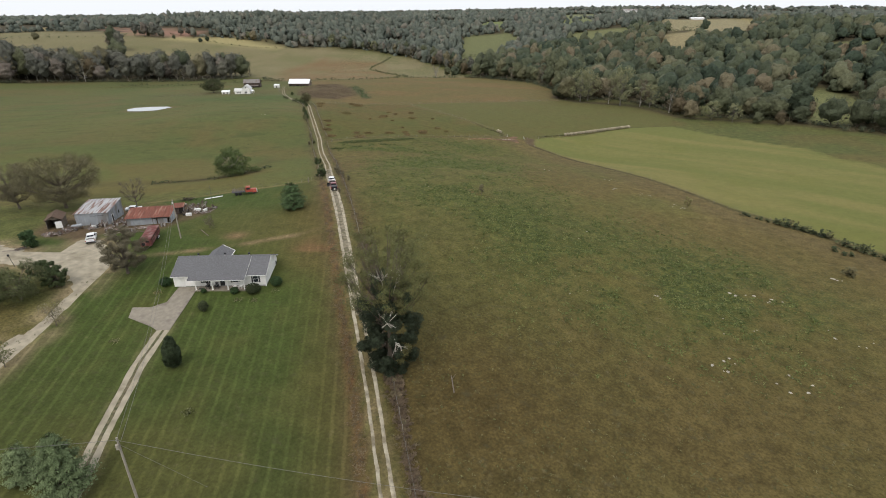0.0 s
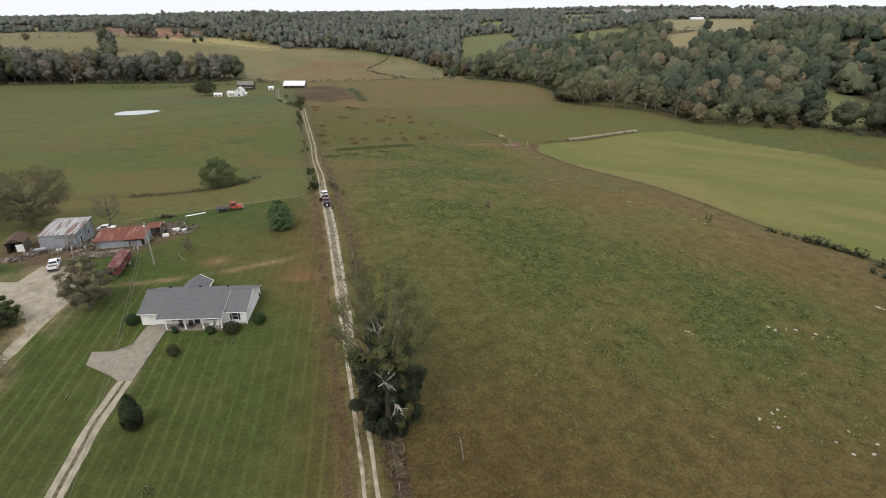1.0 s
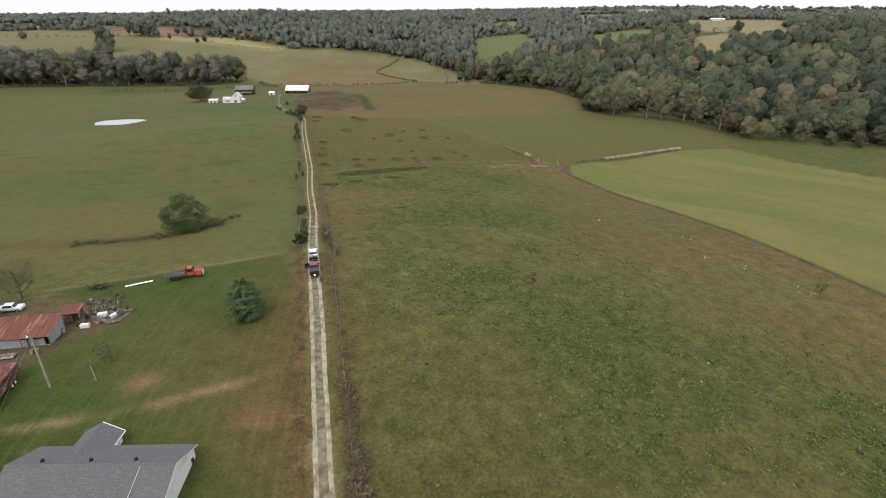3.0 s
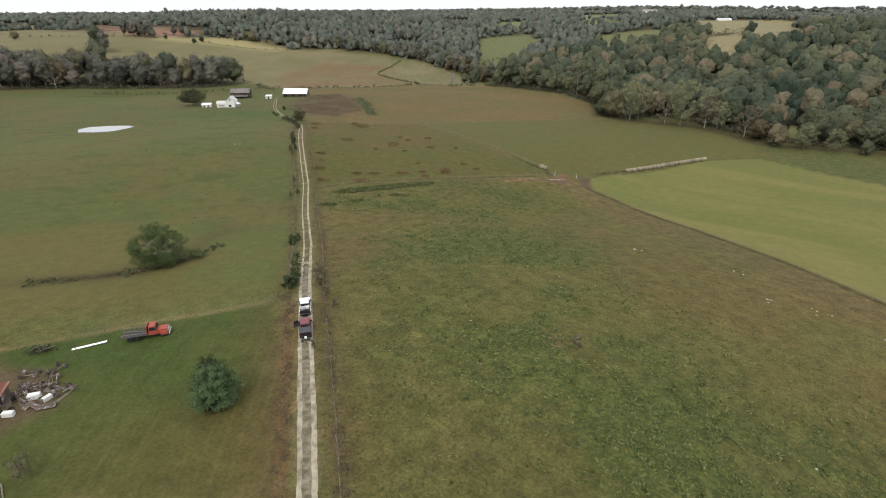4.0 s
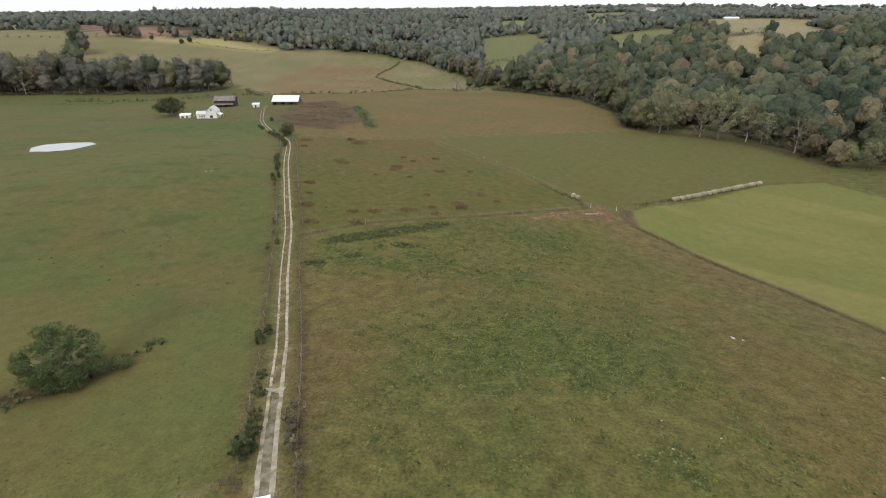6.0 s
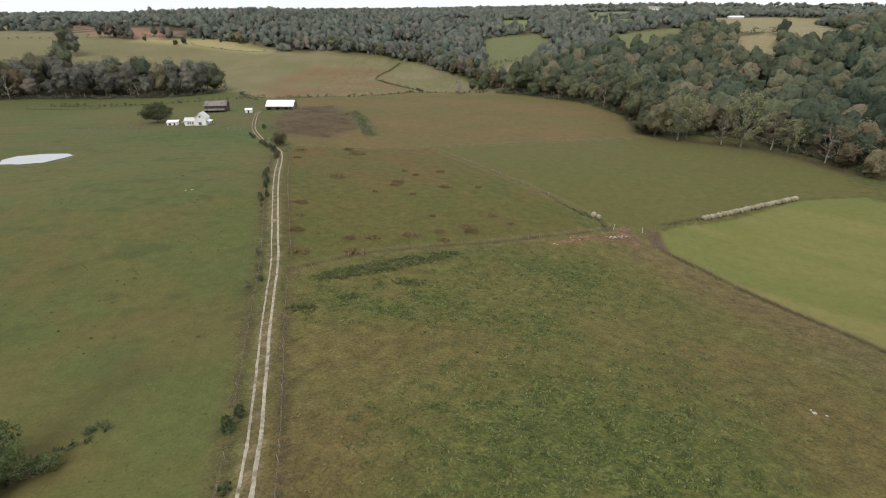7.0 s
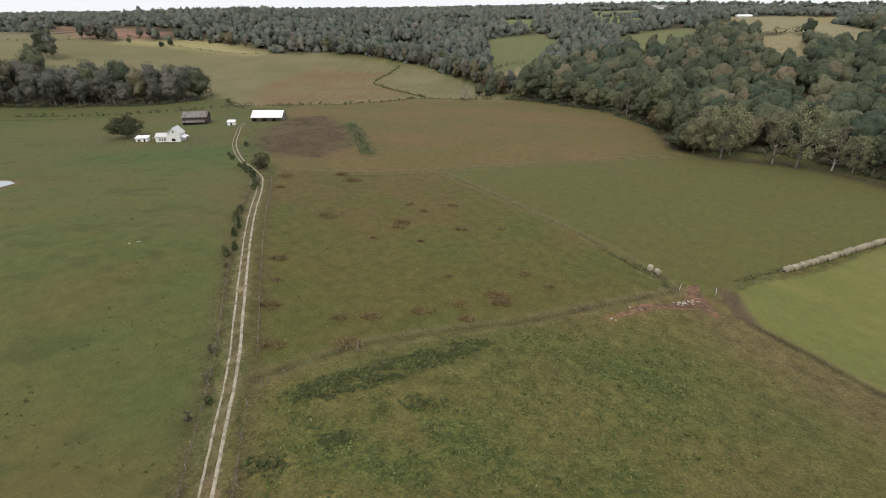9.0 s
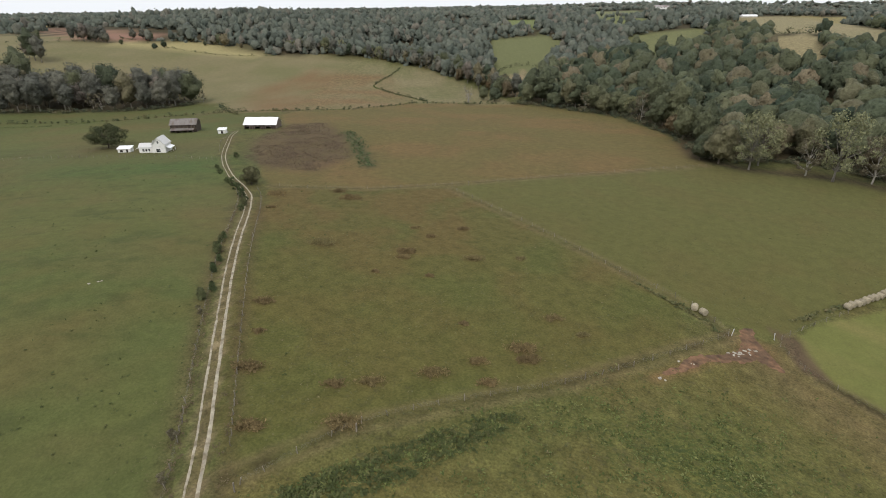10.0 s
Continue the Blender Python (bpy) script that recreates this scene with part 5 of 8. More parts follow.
plant("field_thicket_tree", -79.6, 193.2, "dense round green tree in a pasture hollow", "tree", 20, 10.2, 6.4, 0.2, 54, 22000, 0.14, L_THICKET, M_PALE_BARK, "round", twigs=3, hollow=0.3, lobe=0.52, extra=[(4.6, 2.2, 2.2, 2.4, 2.2, 1.8), (-3.6, -1.5, 2.2, 2.6, 2.4, 1.9), (3.4, -2.4, 2.4, 2.6, 2.4, 2.0), (7.4, 4.0, 1.2, 2.4, 1.8, 1.3), (0, -2.8, 1.8, 2.8, 2.2, 1.7)])
plant("sapling", -59.0, 123.8, "thin low sapling on the lawn", "tree", 21, 3.2, 1.7, 0.6, 7, 420, 0.13, L_GREY, M_BARK, "vase", twigs=6, radius=0.05)
plant("sapling", 11.6, 150.8, "lone thin sapling in the open pasture", "tree", 22, 3.4, 1.2, 0.6, 6, 420, 0.14, L_GREY, M_BARK, "tall", twigs=5, radius=0.05)
plant("sapling", 81.8, 166.5, "yellowing sapling near the field edge", "tree", 23, 4.2, 1.6, 0.6, 7, 520, 0.16, L_OLIVE, M_BARK, "vase", twigs=5, radius=0.06)
plant("sapling", -71.0, 82.5, "bare twiggy sapling beside the gravel drive", "tree", 24, 4.8, 2.8, 0.8, 8, 420, 0.14, L_GREY, M_BARK, "vase", twigs=10, radius=0.09)
plant("sapling", -72.5, 71.5, "twiggy yellowing sapling beside the gravel drive", "tree", 25, 4.4, 2.4, 0.8, 8, 520, 0.15, L_OLIVE, M_BARK, "vase", twigs=8, radius=0.08)
for x, y, h, s, seed in ((-83, 90.5, 7.5, 5.4, 31), (-89, 87, 7.0, 5.6, 32), (-79.0, 95.2, 4.6, 2.5, 33), (-94, 93, 6.5, 5, 34), (-82.5, 97.4, 4.6, 2.6, 37)):
    plant("thicket_bush", x, y, "large rounded green bush inside the gravel loop", "bush", seed, h, s, 0.1, 34, 9000, 0.13, L_BUSH, M_BARK, "round", "bushes in the loop", twigs=1, lobe=0.6)
plant("thicket_bush", -97.5, 113.8, "round dark green bush in the yard", "bush", 35, 4.0, 2.6, 0.1, 9, 1500, 0.22, L_SHRUB, M_BARK)


def shrub(x, y, size, seed, label, mat=None, tall=0.85):
    """A clipped round shrub: short stems under one dense mound of leaves."""
    rng = np.random.default_rng(seed)
    ob = thing("shrub", x, y, label, "shrub", "shrubs round the house")
    bm = bmesh.new()
    for k in range(5):
        a = k * 1.256
        tube(bm, (0, 0, -0.05), (0.4 * size * math.cos(a), 0.4 * size * math.sin(a), size * 0.7), 0.035, 0.015, 5)
    part("stem", bm, M_BARK, ob)
    lumps = [(0, 0, size * tall, size, size, size * tall)] + [(0.45 * size * math.cos(a), 0.45 * size * math.sin(a), size * tall * 0.9, size * 0.6, size * 0.6, size * 0.62) for a in (0.3, 1.7, 3.1, 4.6)]
    spots, out = shell(rng, lumps, int(1900 * max(0.6, size)), 0.7)
    V, F = cards(rng, spots, 0.1, out=out)
    V[:, 2] = np.maximum(V[:, 2], 0.02)
    new("foliage", fast_mesh("foliage", V, F, mat or L_SHRUB)).parent = ob
    return ob


shrub(-57.2, 96.2, 1.2, 41, "clipped round shrub at the garage corner")
shrub(-34.6, 97.0, 1.25, 42, "clipped round shrub at the gable end")
shrub(-42.3, 93.9, 0.85, 43, "small round shrub before the porch")
shrub(-38.6, 94.3, 1.5, 44, "broad loose shrub under the front window", L_OAK, 0.7)
shrub(-48.6, 94.0, 0.55, 45, "low round shrub at the porch post")
shrub(-46.2, 88.0, 0.95, 46, "small dark conical shrub on the lawn", L_CEDAR, 1.2)
for x, y, n, seed in ((-38.9, 63.0, 90, 51), (-58.2, 78.6, 70, 52), (-41.0, 91.6, 60, 53), (-37.8, 91.4, 60, 54), (-57.6, 93.4, 60, 55), (-34.2, 95.0, 40, 57)):
    rng = np.random.default_rng(seed)
    ob = thing("lawn_plant", x, y, "low pale spreading plant on the lawn", "plant", "plants on the lawn")
    a = rng.uniform(0, 6.28, n)
    r = rng.uniform(0.05, 1.0, n)
    V, F = cards(rng, np.stack([r * np.cos(a), r * np.sin(a), rng.uniform(0.08, 0.4, n)], 1), 0.12, 1.5)
    V[:, 2] = np.maximum(V[:, 2], 0.01)
    new("leaves", fast_mesh("leaves", V, F, L_OLIVE)).parent = ob

# along the track and the far farm
hedge_bush = plant("hedge_bush", -41.2, 173.6, "dark green bush grown up along the track fence", "bush", 61, 2.7, 1.35, 0.0, 16, 1900, 0.11, L_FENCE, M_BARK, lobe=0.7, group="bushes along the track")
thin_bush = plant("hedge_bush", -37.0, 178.0, "thin brownish bush in the track fence", "bush", 62, 3.0, 1.2, 0.2, 7, 700, 0.12, L_GREY, M_BARK, "vase", "bushes along the track", twigs=4, radius=0.05)
cedar = conifer("cedar", -49.8, 203.0, "small dark cedar along the track fence", "tree", 63, 3.2, 1.15, 1500, 0.13, L_FENCE, "cedars along the track", 0.02, 0.5)
for x, y, k, s in ((-41.6, 172.6, 0, 1.1), (-41.6, 176.4, 0, 0.9), (-42.5, 180, 0, 0.8), (-44.0, 186, 0, 0.75), (-45.2, 191, 0, 0.6), (-49.4, 206.5, 0, 0.7), (-35.6, 173.5, 1, 1.0), (-37.6, 182, 1, 0.7), (-36.2, 177, 1, 0.8), (-30.6, 149, 1, 0.55), (-30.2, 163, 1, 0.6), (-33.2, 169, 1, 0.7), (-63.2, 256.5, 0, 0.55), (-66.0, 262, 1, 0.7), (-68.2, 270, 1, 0.8), (-64.6, 252, 1, 0.7), (-82.8, 322, 2, 0.9), (-83.8, 328, 2, 0.8), (-86.4, 333, 2, 1.1), (-87.2, 336, 2, 0.7), (-88.6, 341, 2, 0.8), (-89.0, 344, 2, 0.8), (-80.2, 309, 2, 1.0), (-79.4, 313, 2, 0.8), (-78, 303, 1, 0.7), (-94.6, 372, 0, 0.8), (-96.0, 378, 2, 1.2), (-97.6, 384, 0, 0.8), (-100.4, 389, 0, 1.1), (-103.4, 395, 0, 1.0), (-106.6, 400, 0, 1.2), (-110.5, 406, 0, 1.2), (-114.4, 411, 0, 0.8), (-122.5, 424, 0, 0.9), (-127, 432, 0, 0.7), (-126, 452, 0, 1.0)):
    planted((hedge_bush, thin_bush, cedar)[k], x, y, s, x * 77 % 360, 0.9 + (y * 13 % 10) / 40)
plant("hedge_bush", -103.5, 407.5, "rounded dull green bush where the track bends", "bush", 64, 6.6, 4.4, 0.3, 12, 1700, 0.36, L_MAPLE, M_BARK)
plant("orchard_tree", -202.5, 479.0, "broad dark tree beside the white farmhouse", "tree", 65, 11.4, 10.0, 1.6, 50, 7000, 0.3, L_OAK, M_BARK, "round", radius=0.4, lobe=0.55, hollow=0.2, twigs=2)
dead_tree = plant("dead_tree", -9.0, 663.0, "bleached leafless tree in the hedgerow", "tree", 66, 15.0, 6.5, 2.0, 10, 60, 0.4, L_GREY, M_PALE_BARK, "vase", twigs=16, radius=0.75)


# ---- woods ----
def scattered(rng, outline, spacing, reject=()):
    """Places spread unevenly over an outline, kept apart by about the spacing."""
    xs, ys = [p[0] for p in outline], [p[1] for p in outline]
    gx, gy = np.meshgrid(np.arange(min(xs), max(xs), spacing), np.arange(min(ys), max(ys), spacing))
    x = gx.ravel() + rng.uniform(-0.45, 0.45, gx.size) * spacing
    y = gy.ravel() + rng.uniform(-0.45, 0.45, gx.size) * spacing
    keep = within(outline, x, y, 0.1) > 0.5
    for other in reject:
        keep &= within(other, x, y, 0.1) < 0.5
    return x[keep], y[keep]


wood_rng = np.random.default_rng(5)
OPEN = (PALE_FIELD, RED_FIELD, CLEARING, YELLOW_FIELD, UPLAND_FIELD, UPPER_FIELD, HILL_FIELD, NEAR_MEADOW, GLADE, HILL_GLADE, [(330, 862), (395, 838), (405, 905), (340, 910)], *FAR_CLEARINGS)
KINDS = [
    ("tall dark green tree at the edge of the wood", 21, 6.0, 0.5, L_WOOD, M_GREY_BARK, "forest", 0, 26, 1150, 0.45, 0.9, 3),
    ("broad dark green tree at the edge of the wood", 17, 7.4, 0.3, L_WOOD, M_BARK, "forest", 0, 28, 1150, 0.45, 0.9, 3),
    ("dense rounded oak at the edge of the wood", 14, 6.2, 0.0, L_WOOD, M_BARK, "forest", 0, 24, 1000, 0.42, 0.9, 3),
    ("pale olive yellowing tree at the wood's edge", 17, 7.0, 1.2, L_PALE, M_GREY_BARK, "round", 2, 40, 3400, 0.25, 0.0, 1),
    ("thin grey half-bare tree at the wood's edge", 16, 5.6, 0.6, L_GREY, M_PALE_BARK, "round", 6, 16, 1500, 0.31, 0.0, 1),
    ("rust-tinged autumn tree at the wood's edge", 14, 5.2, 0.2, L_RUST, M_BARK, "forest", 1, 22, 1000, 0.42, 0.86, 3),
    # the tall and broad kinds again, with haze painted into the leaf colour
    ("tall tree of the valley wood, greyed as by haze", 21, 5.4, 0.3, L_HAZED, M_GREY_BARK, "forest", 1, 24, 1150, 0.45, 0.88, 3),
    ("broad tree of the valley wood, greyed as by haze", 17, 6.2, 0.2, L_HAZED, M_GREY_BARK, "forest", 1, 26, 1150, 0.45, 0.88, 3),
]
sources = []


def wood_tree(kind, x, y, scale, group):
    while len(sources) < len(KINDS):
        sources.append(None)
    if sources[kind] is None:
        label, h, s, b, mat, bark, shape, twigs, lobes, leaves, leaf, core, detail = KINDS[kind]
        sources[kind] = plant("woodland_tree", x, y, label, "tree", 100 + kind, h, s, b, lobes, leaves, leaf, mat, bark, shape, group, twigs, radius=0.22 + 0.004 * h, lobe=0.6 if core == 0 else 1.0, core=core, hollow=0.15, detail=detail)
        return sources[kind]
    ob = planted(sources[kind], x, y, scale, float(wood_rng.uniform(0, 360)), float(wood_rng.uniform(0.85, 1.15)))
    ob["group"] = group
    return ob


RIGHT_EDGE = [(30, 655), (47, 644), (70, 612), (95, 580), (103, 540), (107, 505), (105, 468), (150, 459), (168, 430), (182, 396), (238, 368), (272, 322), (345, 262)]
gx, gy = scattered(wood_rng, RIGHT_WOOD, 11.2, OPEN)
depth = from_line(RIGHT_EDGE, gx, gy)
near = depth < 14
for x, y, d in zip(gx[near], gy[near], depth[near]):
    u = wood_rng.uniform()
    if d < 9:
        kind = 0 if u < 0.14 else 1 if u < 0.34 else 2 if u < 0.58 else 3 if u < 0.74 else 4 if u < 0.9 else 5
        if y < 500 and x > 100:
            kind = 3 if u < 0.05 else 4 if u < 0.17 else 5 if u < 0.3 else 0 if u < 0.58 else 1 if u < 0.8 else 2
    else:
        kind = 0 if u < 0.4 else 1 if u < 0.68 else 2 if u < 0.86 else 5 if u < 0.93 else 3
    wood_tree(kind, float(x), float(y), float(wood_rng.uniform(0.85, 1.25)) * (1.0 if d < 9 else 1.2), "trees of the wood's edge")
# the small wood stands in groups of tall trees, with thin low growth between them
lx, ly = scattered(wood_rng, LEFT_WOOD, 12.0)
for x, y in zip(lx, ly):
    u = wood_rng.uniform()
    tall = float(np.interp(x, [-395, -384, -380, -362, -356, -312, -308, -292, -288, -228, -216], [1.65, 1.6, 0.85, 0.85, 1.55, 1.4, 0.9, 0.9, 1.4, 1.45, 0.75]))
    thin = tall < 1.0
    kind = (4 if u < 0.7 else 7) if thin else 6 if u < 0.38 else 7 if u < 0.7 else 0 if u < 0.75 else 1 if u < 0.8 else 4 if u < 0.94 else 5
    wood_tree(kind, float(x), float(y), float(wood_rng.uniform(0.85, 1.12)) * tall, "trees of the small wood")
# the valley wood's front, tree by tree
v_xy, v_side = smooth_line([(24, 692), (-8, 800), (-48, 882), (-140, 952), (-244, 958)], 9.0)
for p, q in zip(v_xy, v_side):
    for back in (2.0, 11.0):
        u = wood_rng.uniform()
        kind = 0 if u < 0.22 else 1 if u < 0.42 else 6 if u < 0.6 else 7 if u < 0.76 else 4 if u < 0.86 else 5 if u < 0.93 else 3
        x, y = p + q * (back + wood_rng.normal() * 1.5) + wood_rng.normal(size=2) * 1.5
        wood_tree(kind, float(x), float(y), float(wood_rng.uniform(0.7, 1.15)), "trees of the valley wood")
# trees standing alone in the fields and along the hill
for x, y, kind, s in ((114, 450, 3, 1.5), (104, 459, 2, 1.3), (122, 457, 3, 1.45), (142, 433, 3, 1.7), (135, 441, 4, 1.2), (157, 430, 4, 1.35), (163, 425, 3, 1.1), (171, 406, 4, 1.2), (174, 396, 5, 1.1), (98, 466, 2, 0.85), (176, 380, 2, 0.9), (188, 374, 3, 0.95), (200, 368, 3, 0.8), (214, 362, 2, 0.6), (225, 356, 5, 0.75), (-502, 925, 6, 1.0), (-494, 930, 7, 1.15), (-486, 922, 6, 1.05), (-478, 928, 7, 1.2), (-470, 920, 6, 1.0), (-462, 924, 7, 1.05), (-456, 920, 7, 0.8), (-490, 940, 6, 1.1), (-472, 938, 6, 1.1), (-440, 952, 7, 0.8), (-430, 958, 7, 0.9), (-420, 960, 2, 0.6), (262, 353, 4, 1.0), (270, 346, 4, 0.9), (-470, 806, 0, 1.6), (-459, 800, 6, 1.35), (-480, 812, 6, 1.2), (-408, 700, 0, 1.85), (-398, 688, 0, 1.6), (-414, 690, 1, 1.5), (-440, 640, 0, 1.3), (-330, 960, 1, 0.9), (-530, 900, 2, 1.0), (-389, 904, 2, 0.55), (-383, 915, 1, 0.5), (-319, 950, 1, 0.9), (-484, 930, 2, 0.5), (-436, 915, 2, 0.45), (-720, 1150, 0, 1.0), (-300, 955, 2, 0.4), (-345, 948, 2, 0.4), (-620, 860, 2, 0.9), (-365, 700, 0, 1.25), (14, 672, 2, 0.95), (20, 700, 1, 0.9), (5, 684, 2, 0.8), (-245, 672, 4, 0.7), (-238, 676, 4, 0.6)):
    wood_tree(kind, x, y, s, "trees standing in the fields")


def wood_stuff(name, x, y, scale, label, seed, leaves=34, leaf=1.5, mat=None, detail=1, tall=9.0, boughs=8, sunk=0.0):
    """A wood too thick to count: every tree still has its own crown of boughs, ragged with leaf clumps."""
    rng = np.random.default_rng(seed)
    shapes = []
    for k in range(12):
        high, wide = rng.uniform(13, 19.5), rng.uniform(5.2, 8.0)
        v, f, n = billow(rng, forest_lobes(rng, high, wide, 0.5, boughs), detail, leaves, leaf, 0.97)
        under = np.arange(len(f)) < len(f) - 2 * leaves
        f = f[np.where(under, n[f, 2].mean(1) > -0.45, v[f, 2].mean(1) > 0.42 * high)]
        shapes.append((v, f, n))
    Vs, Fs, Ts, Ns, off = [], [], [], [], 0
    for px, py, s in zip(x, y, scale):
        v, f, n = shapes[rng.integers(len(shapes))]
        a = rng.uniform(0, 6.28)
        c, q = math.cos(a), math.sin(a)
        w = np.stack([v[:, 0] * c - v[:, 1] * q, v[:, 0] * q + v[:, 1] * c, v[:, 2] * rng.uniform(0.8, 1.3) * min(1.0, tall / s)], 1) * s
        Vs.append(w + np.array([px, py, rise(px, py) - sunk * rng.uniform(0, 1)]))
        Ns.append(np.stack([n[:, 0] * c - n[:, 1] * q, n[:, 0] * q + n[:, 1] * c, n[:, 2]], 1))
        Fs.append(f + off)
        Ts.append(np.full(len(v), rng.uniform()))
        off += len(v)
    me = fast_mesh(name, np.concatenate(Vs), np.concatenate(Fs), mat or L_CANOPY)
    me.polygons.foreach_set("use_smooth", np.ones(len(me.polygons), bool))
    me.attributes.new("tint", "FLOAT", "POINT").data.foreach_set("value", np.concatenate(Ts).astype(np.float32))
    me.attributes.new("bough", "FLOAT_VECTOR", "POINT").data.foreach_set("vector", np.concatenate(Ns).astype(np.float32).ravel())
    return tagged(new(name, me), label, "woodland", kind="stuff")


inner = (depth >= 14) & (depth < 230) & (gx < 0.95 * gy + 30)
wood_stuff("wooded_hillside", gx[inner], gy[inner], wood_rng.uniform(0.75, 1.35, int(inner.sum())), "dense dark green broadleaved wood on the hillside", 7, 230, 0.5, None, 3, 9.0, 24, 4.0)
deep = (depth >= 230) & (gx < 0.9 * gy + 60)
wood_stuff("wooded_ridge", gx[deep], gy[deep], wood_rng.uniform(0.75, 1.3, int(deep.sum())), "green and brown broadleaved wood along the ridge", 6, 60, 0.8, L_CANOPY, 2, 9.0, 16, 5.0)
# far woods, thinning into clumps with distance
count = 34000
rr = 640 * (4700 / 640) ** wood_rng.uniform(0, 1, count)
aa = wood_rng.uniform(-0.85, 0.85, count)
fx, fy = -10 + rr * np.sin(aa), 150 + rr * np.cos(aa)
keep = (fy > 985 - 0.25 * np.abs(fx)) | (within([(20, 690), (-10, 800), (-50, 885), (-142, 955), (-246, 955), (-100, 1000), (30, 1060), (27, 885)], fx, fy, 1) > 0.5) | ((fx > 80) & (fy > 800))
keep &= within(RIGHT_WOOD, fx, fy, 1) < 0.5
for outline in OPEN:
    keep &= within(outline, fx, fy, 1) < 0.5
keep &= within([(330, 862), (395, 838), (405, 905), (340, 910)], fx, fy, 1) < 0.5
keep &= within([(630, 1980), (690, 1940), (790, 2270), (690, 2290)], fx, fy, 1) < 0.5
patchy = blots(fx, fy, 330, 77)
keep &= (patchy > 0.42) | (rr < 1150)
keep &= (rr < 2000) | (wood_rng.uniform(size=count) < 0.6)
keep &= within([(-660, 1025), (-563, 965), (-400, 960), (-395, 1030), (-480, 1055), (-600, 1130)], fx, fy, 1) < 0.5
size = np.maximum(0.0008 * rr, 0.9) * np.where(rr < 1300, wood_rng.uniform(0.55, 1.35, count), wood_rng.uniform(0.8, 1.15, count))
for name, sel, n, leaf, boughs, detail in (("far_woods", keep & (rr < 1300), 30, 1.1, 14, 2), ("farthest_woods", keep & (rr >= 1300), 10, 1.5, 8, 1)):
    wood_stuff(name, fx[sel], fy[sel], size[sel], "distant wooded hills of mixed green and brown trees", 8, n, leaf, L_FAR_HAZE, detail, 1.1, boughs, 7.0)
# low scrub under the wood's edge
e_xy, e_side = smooth_line(RIGHT_EDGE, 3.2)
e_xy = e_xy + e_side * wood_rng.normal(size=(len(e_xy), 1)) * 2.0
l_xy, _ = smooth_line([(-456, 566), (-425, 585), (-390, 605), (-353, 616), (-308, 621), (-263, 632), (-240, 660)], 4.0)
scrub = np.concatenate([e_xy, l_xy])
scrub = np.repeat(scrub, 3, 0) + wood_rng.normal(size=(3 * len(scrub), 2)) * 1.8
scrub_size = wood_rng.uniform(0.5, 2.2, len(scrub))
# hedgerows across the valley and along the field edges
hx, hy, hs = [], [], []
for line, gap, s in (([(-336, 574), (-260, 579), (-193, 611), (-160, 618), (-110, 622.5), (-69, 650), (-56, 668)], 3.6, 0.17), ([(-56, 668), (-8.6, 660), (28, 655)], 4.0, 0.18), ([(-45, 678), (-58, 702), (-90, 755), (-104, 790), (-92, 850), (-84, 895)], 3.4, 0.15), ([(-216, 656), (-200, 625), (-180, 598)], 4.0, 0.22), ([(100, 165), (106, 159.5)], 0.9, 0.09), ([(107, 158.5), (112, 153.5), (117.5, 147)], 0.7, 0.15), ([(117.5, 142), (121, 135), (124, 128)], 0.8, 0.15), ([(103.5, 119.8), (104.4, 119.2)], 0.8, 0.17), ([(112, 137), (114, 133)], 1.2, 0.1), ([(-460, 958), (-371, 914), (-303, 906), (-250, 928)], 13.0, 0.22), ([(33, 850), (60, 876), (85, 850)], 6.0, 0.5), ([(-690, 880), (-560, 905), (-470, 930)], 12.0, 0.35), ([(343, 880), (365, 868), (388, 858)], 2.0, 0.5)):
    pts, _ = smooth_line(line, gap)
    hx += list(pts[:, 0] + wood_rng.normal(size=len(pts)) * min(0.8, gap * 0.35))
    hy += list(pts[:, 1] + wood_rng.normal(size=len(pts)) * min(0.8, gap * 0.35))
    hs += list(s * wood_rng.uniform(0.3, 1.0, len(pts)) ** 1.6 * 1.7)
hedge_size = np.array(hs) * 7.5


# ---- the white ranch house ----
def window(parent, x, y, z, w, h, shutters=True, face=-1, name="window"):
    """A sash window on a front wall: frame, panes, sill and shutters."""
    win = part(name, boxes((x - w / 2 - 0.06, x + w / 2 + 0.06, y - 0.03, y + 0.03, z - 0.06, z), (x - w / 2 - 0.06, x + w / 2 + 0.06, y - 0.03, y + 0.03, z + h, z + h + 0.07), (x - w / 2 - 0.06, x - w / 2, y - 0.03, y + 0.03, z, z + h), (x + w / 2, x + w / 2 + 0.06, y - 0.03, y + 0.03, z, z + h), (x - w / 2, x + w / 2, y - 0.028, y + 0.02, z + h / 2 - 0.025, z + h / 2 + 0.025)), M_TRIM, parent)
    for k in (0, 1):
        part("pane", boxes((x - w / 2, x + w / 2, y - 0.012, y + 0.004, z + k * h / 2 + 0.02, z + (k + 1) * h / 2 - 0.02)), M_GLASS, win)
    if shutters:
        for s in (-1, 1):
            cx = x + s * (w / 2 + 0.06 + 0.17)
            bm = boxes((cx - 0.16, cx + 0.16, y - 0.035, y + 0.01, z - 0.05, z + h + 0.05))
            for i in range(int(h / 0.12)):
                box(bm, cx - 0.12, cx + 0.12, y - 0.045, y - 0.034, z + 0.02 + i * 0.12, z + 0.09 + i * 0.12)
            part("shutter", bm, M_SHUTTER, win)
    return win


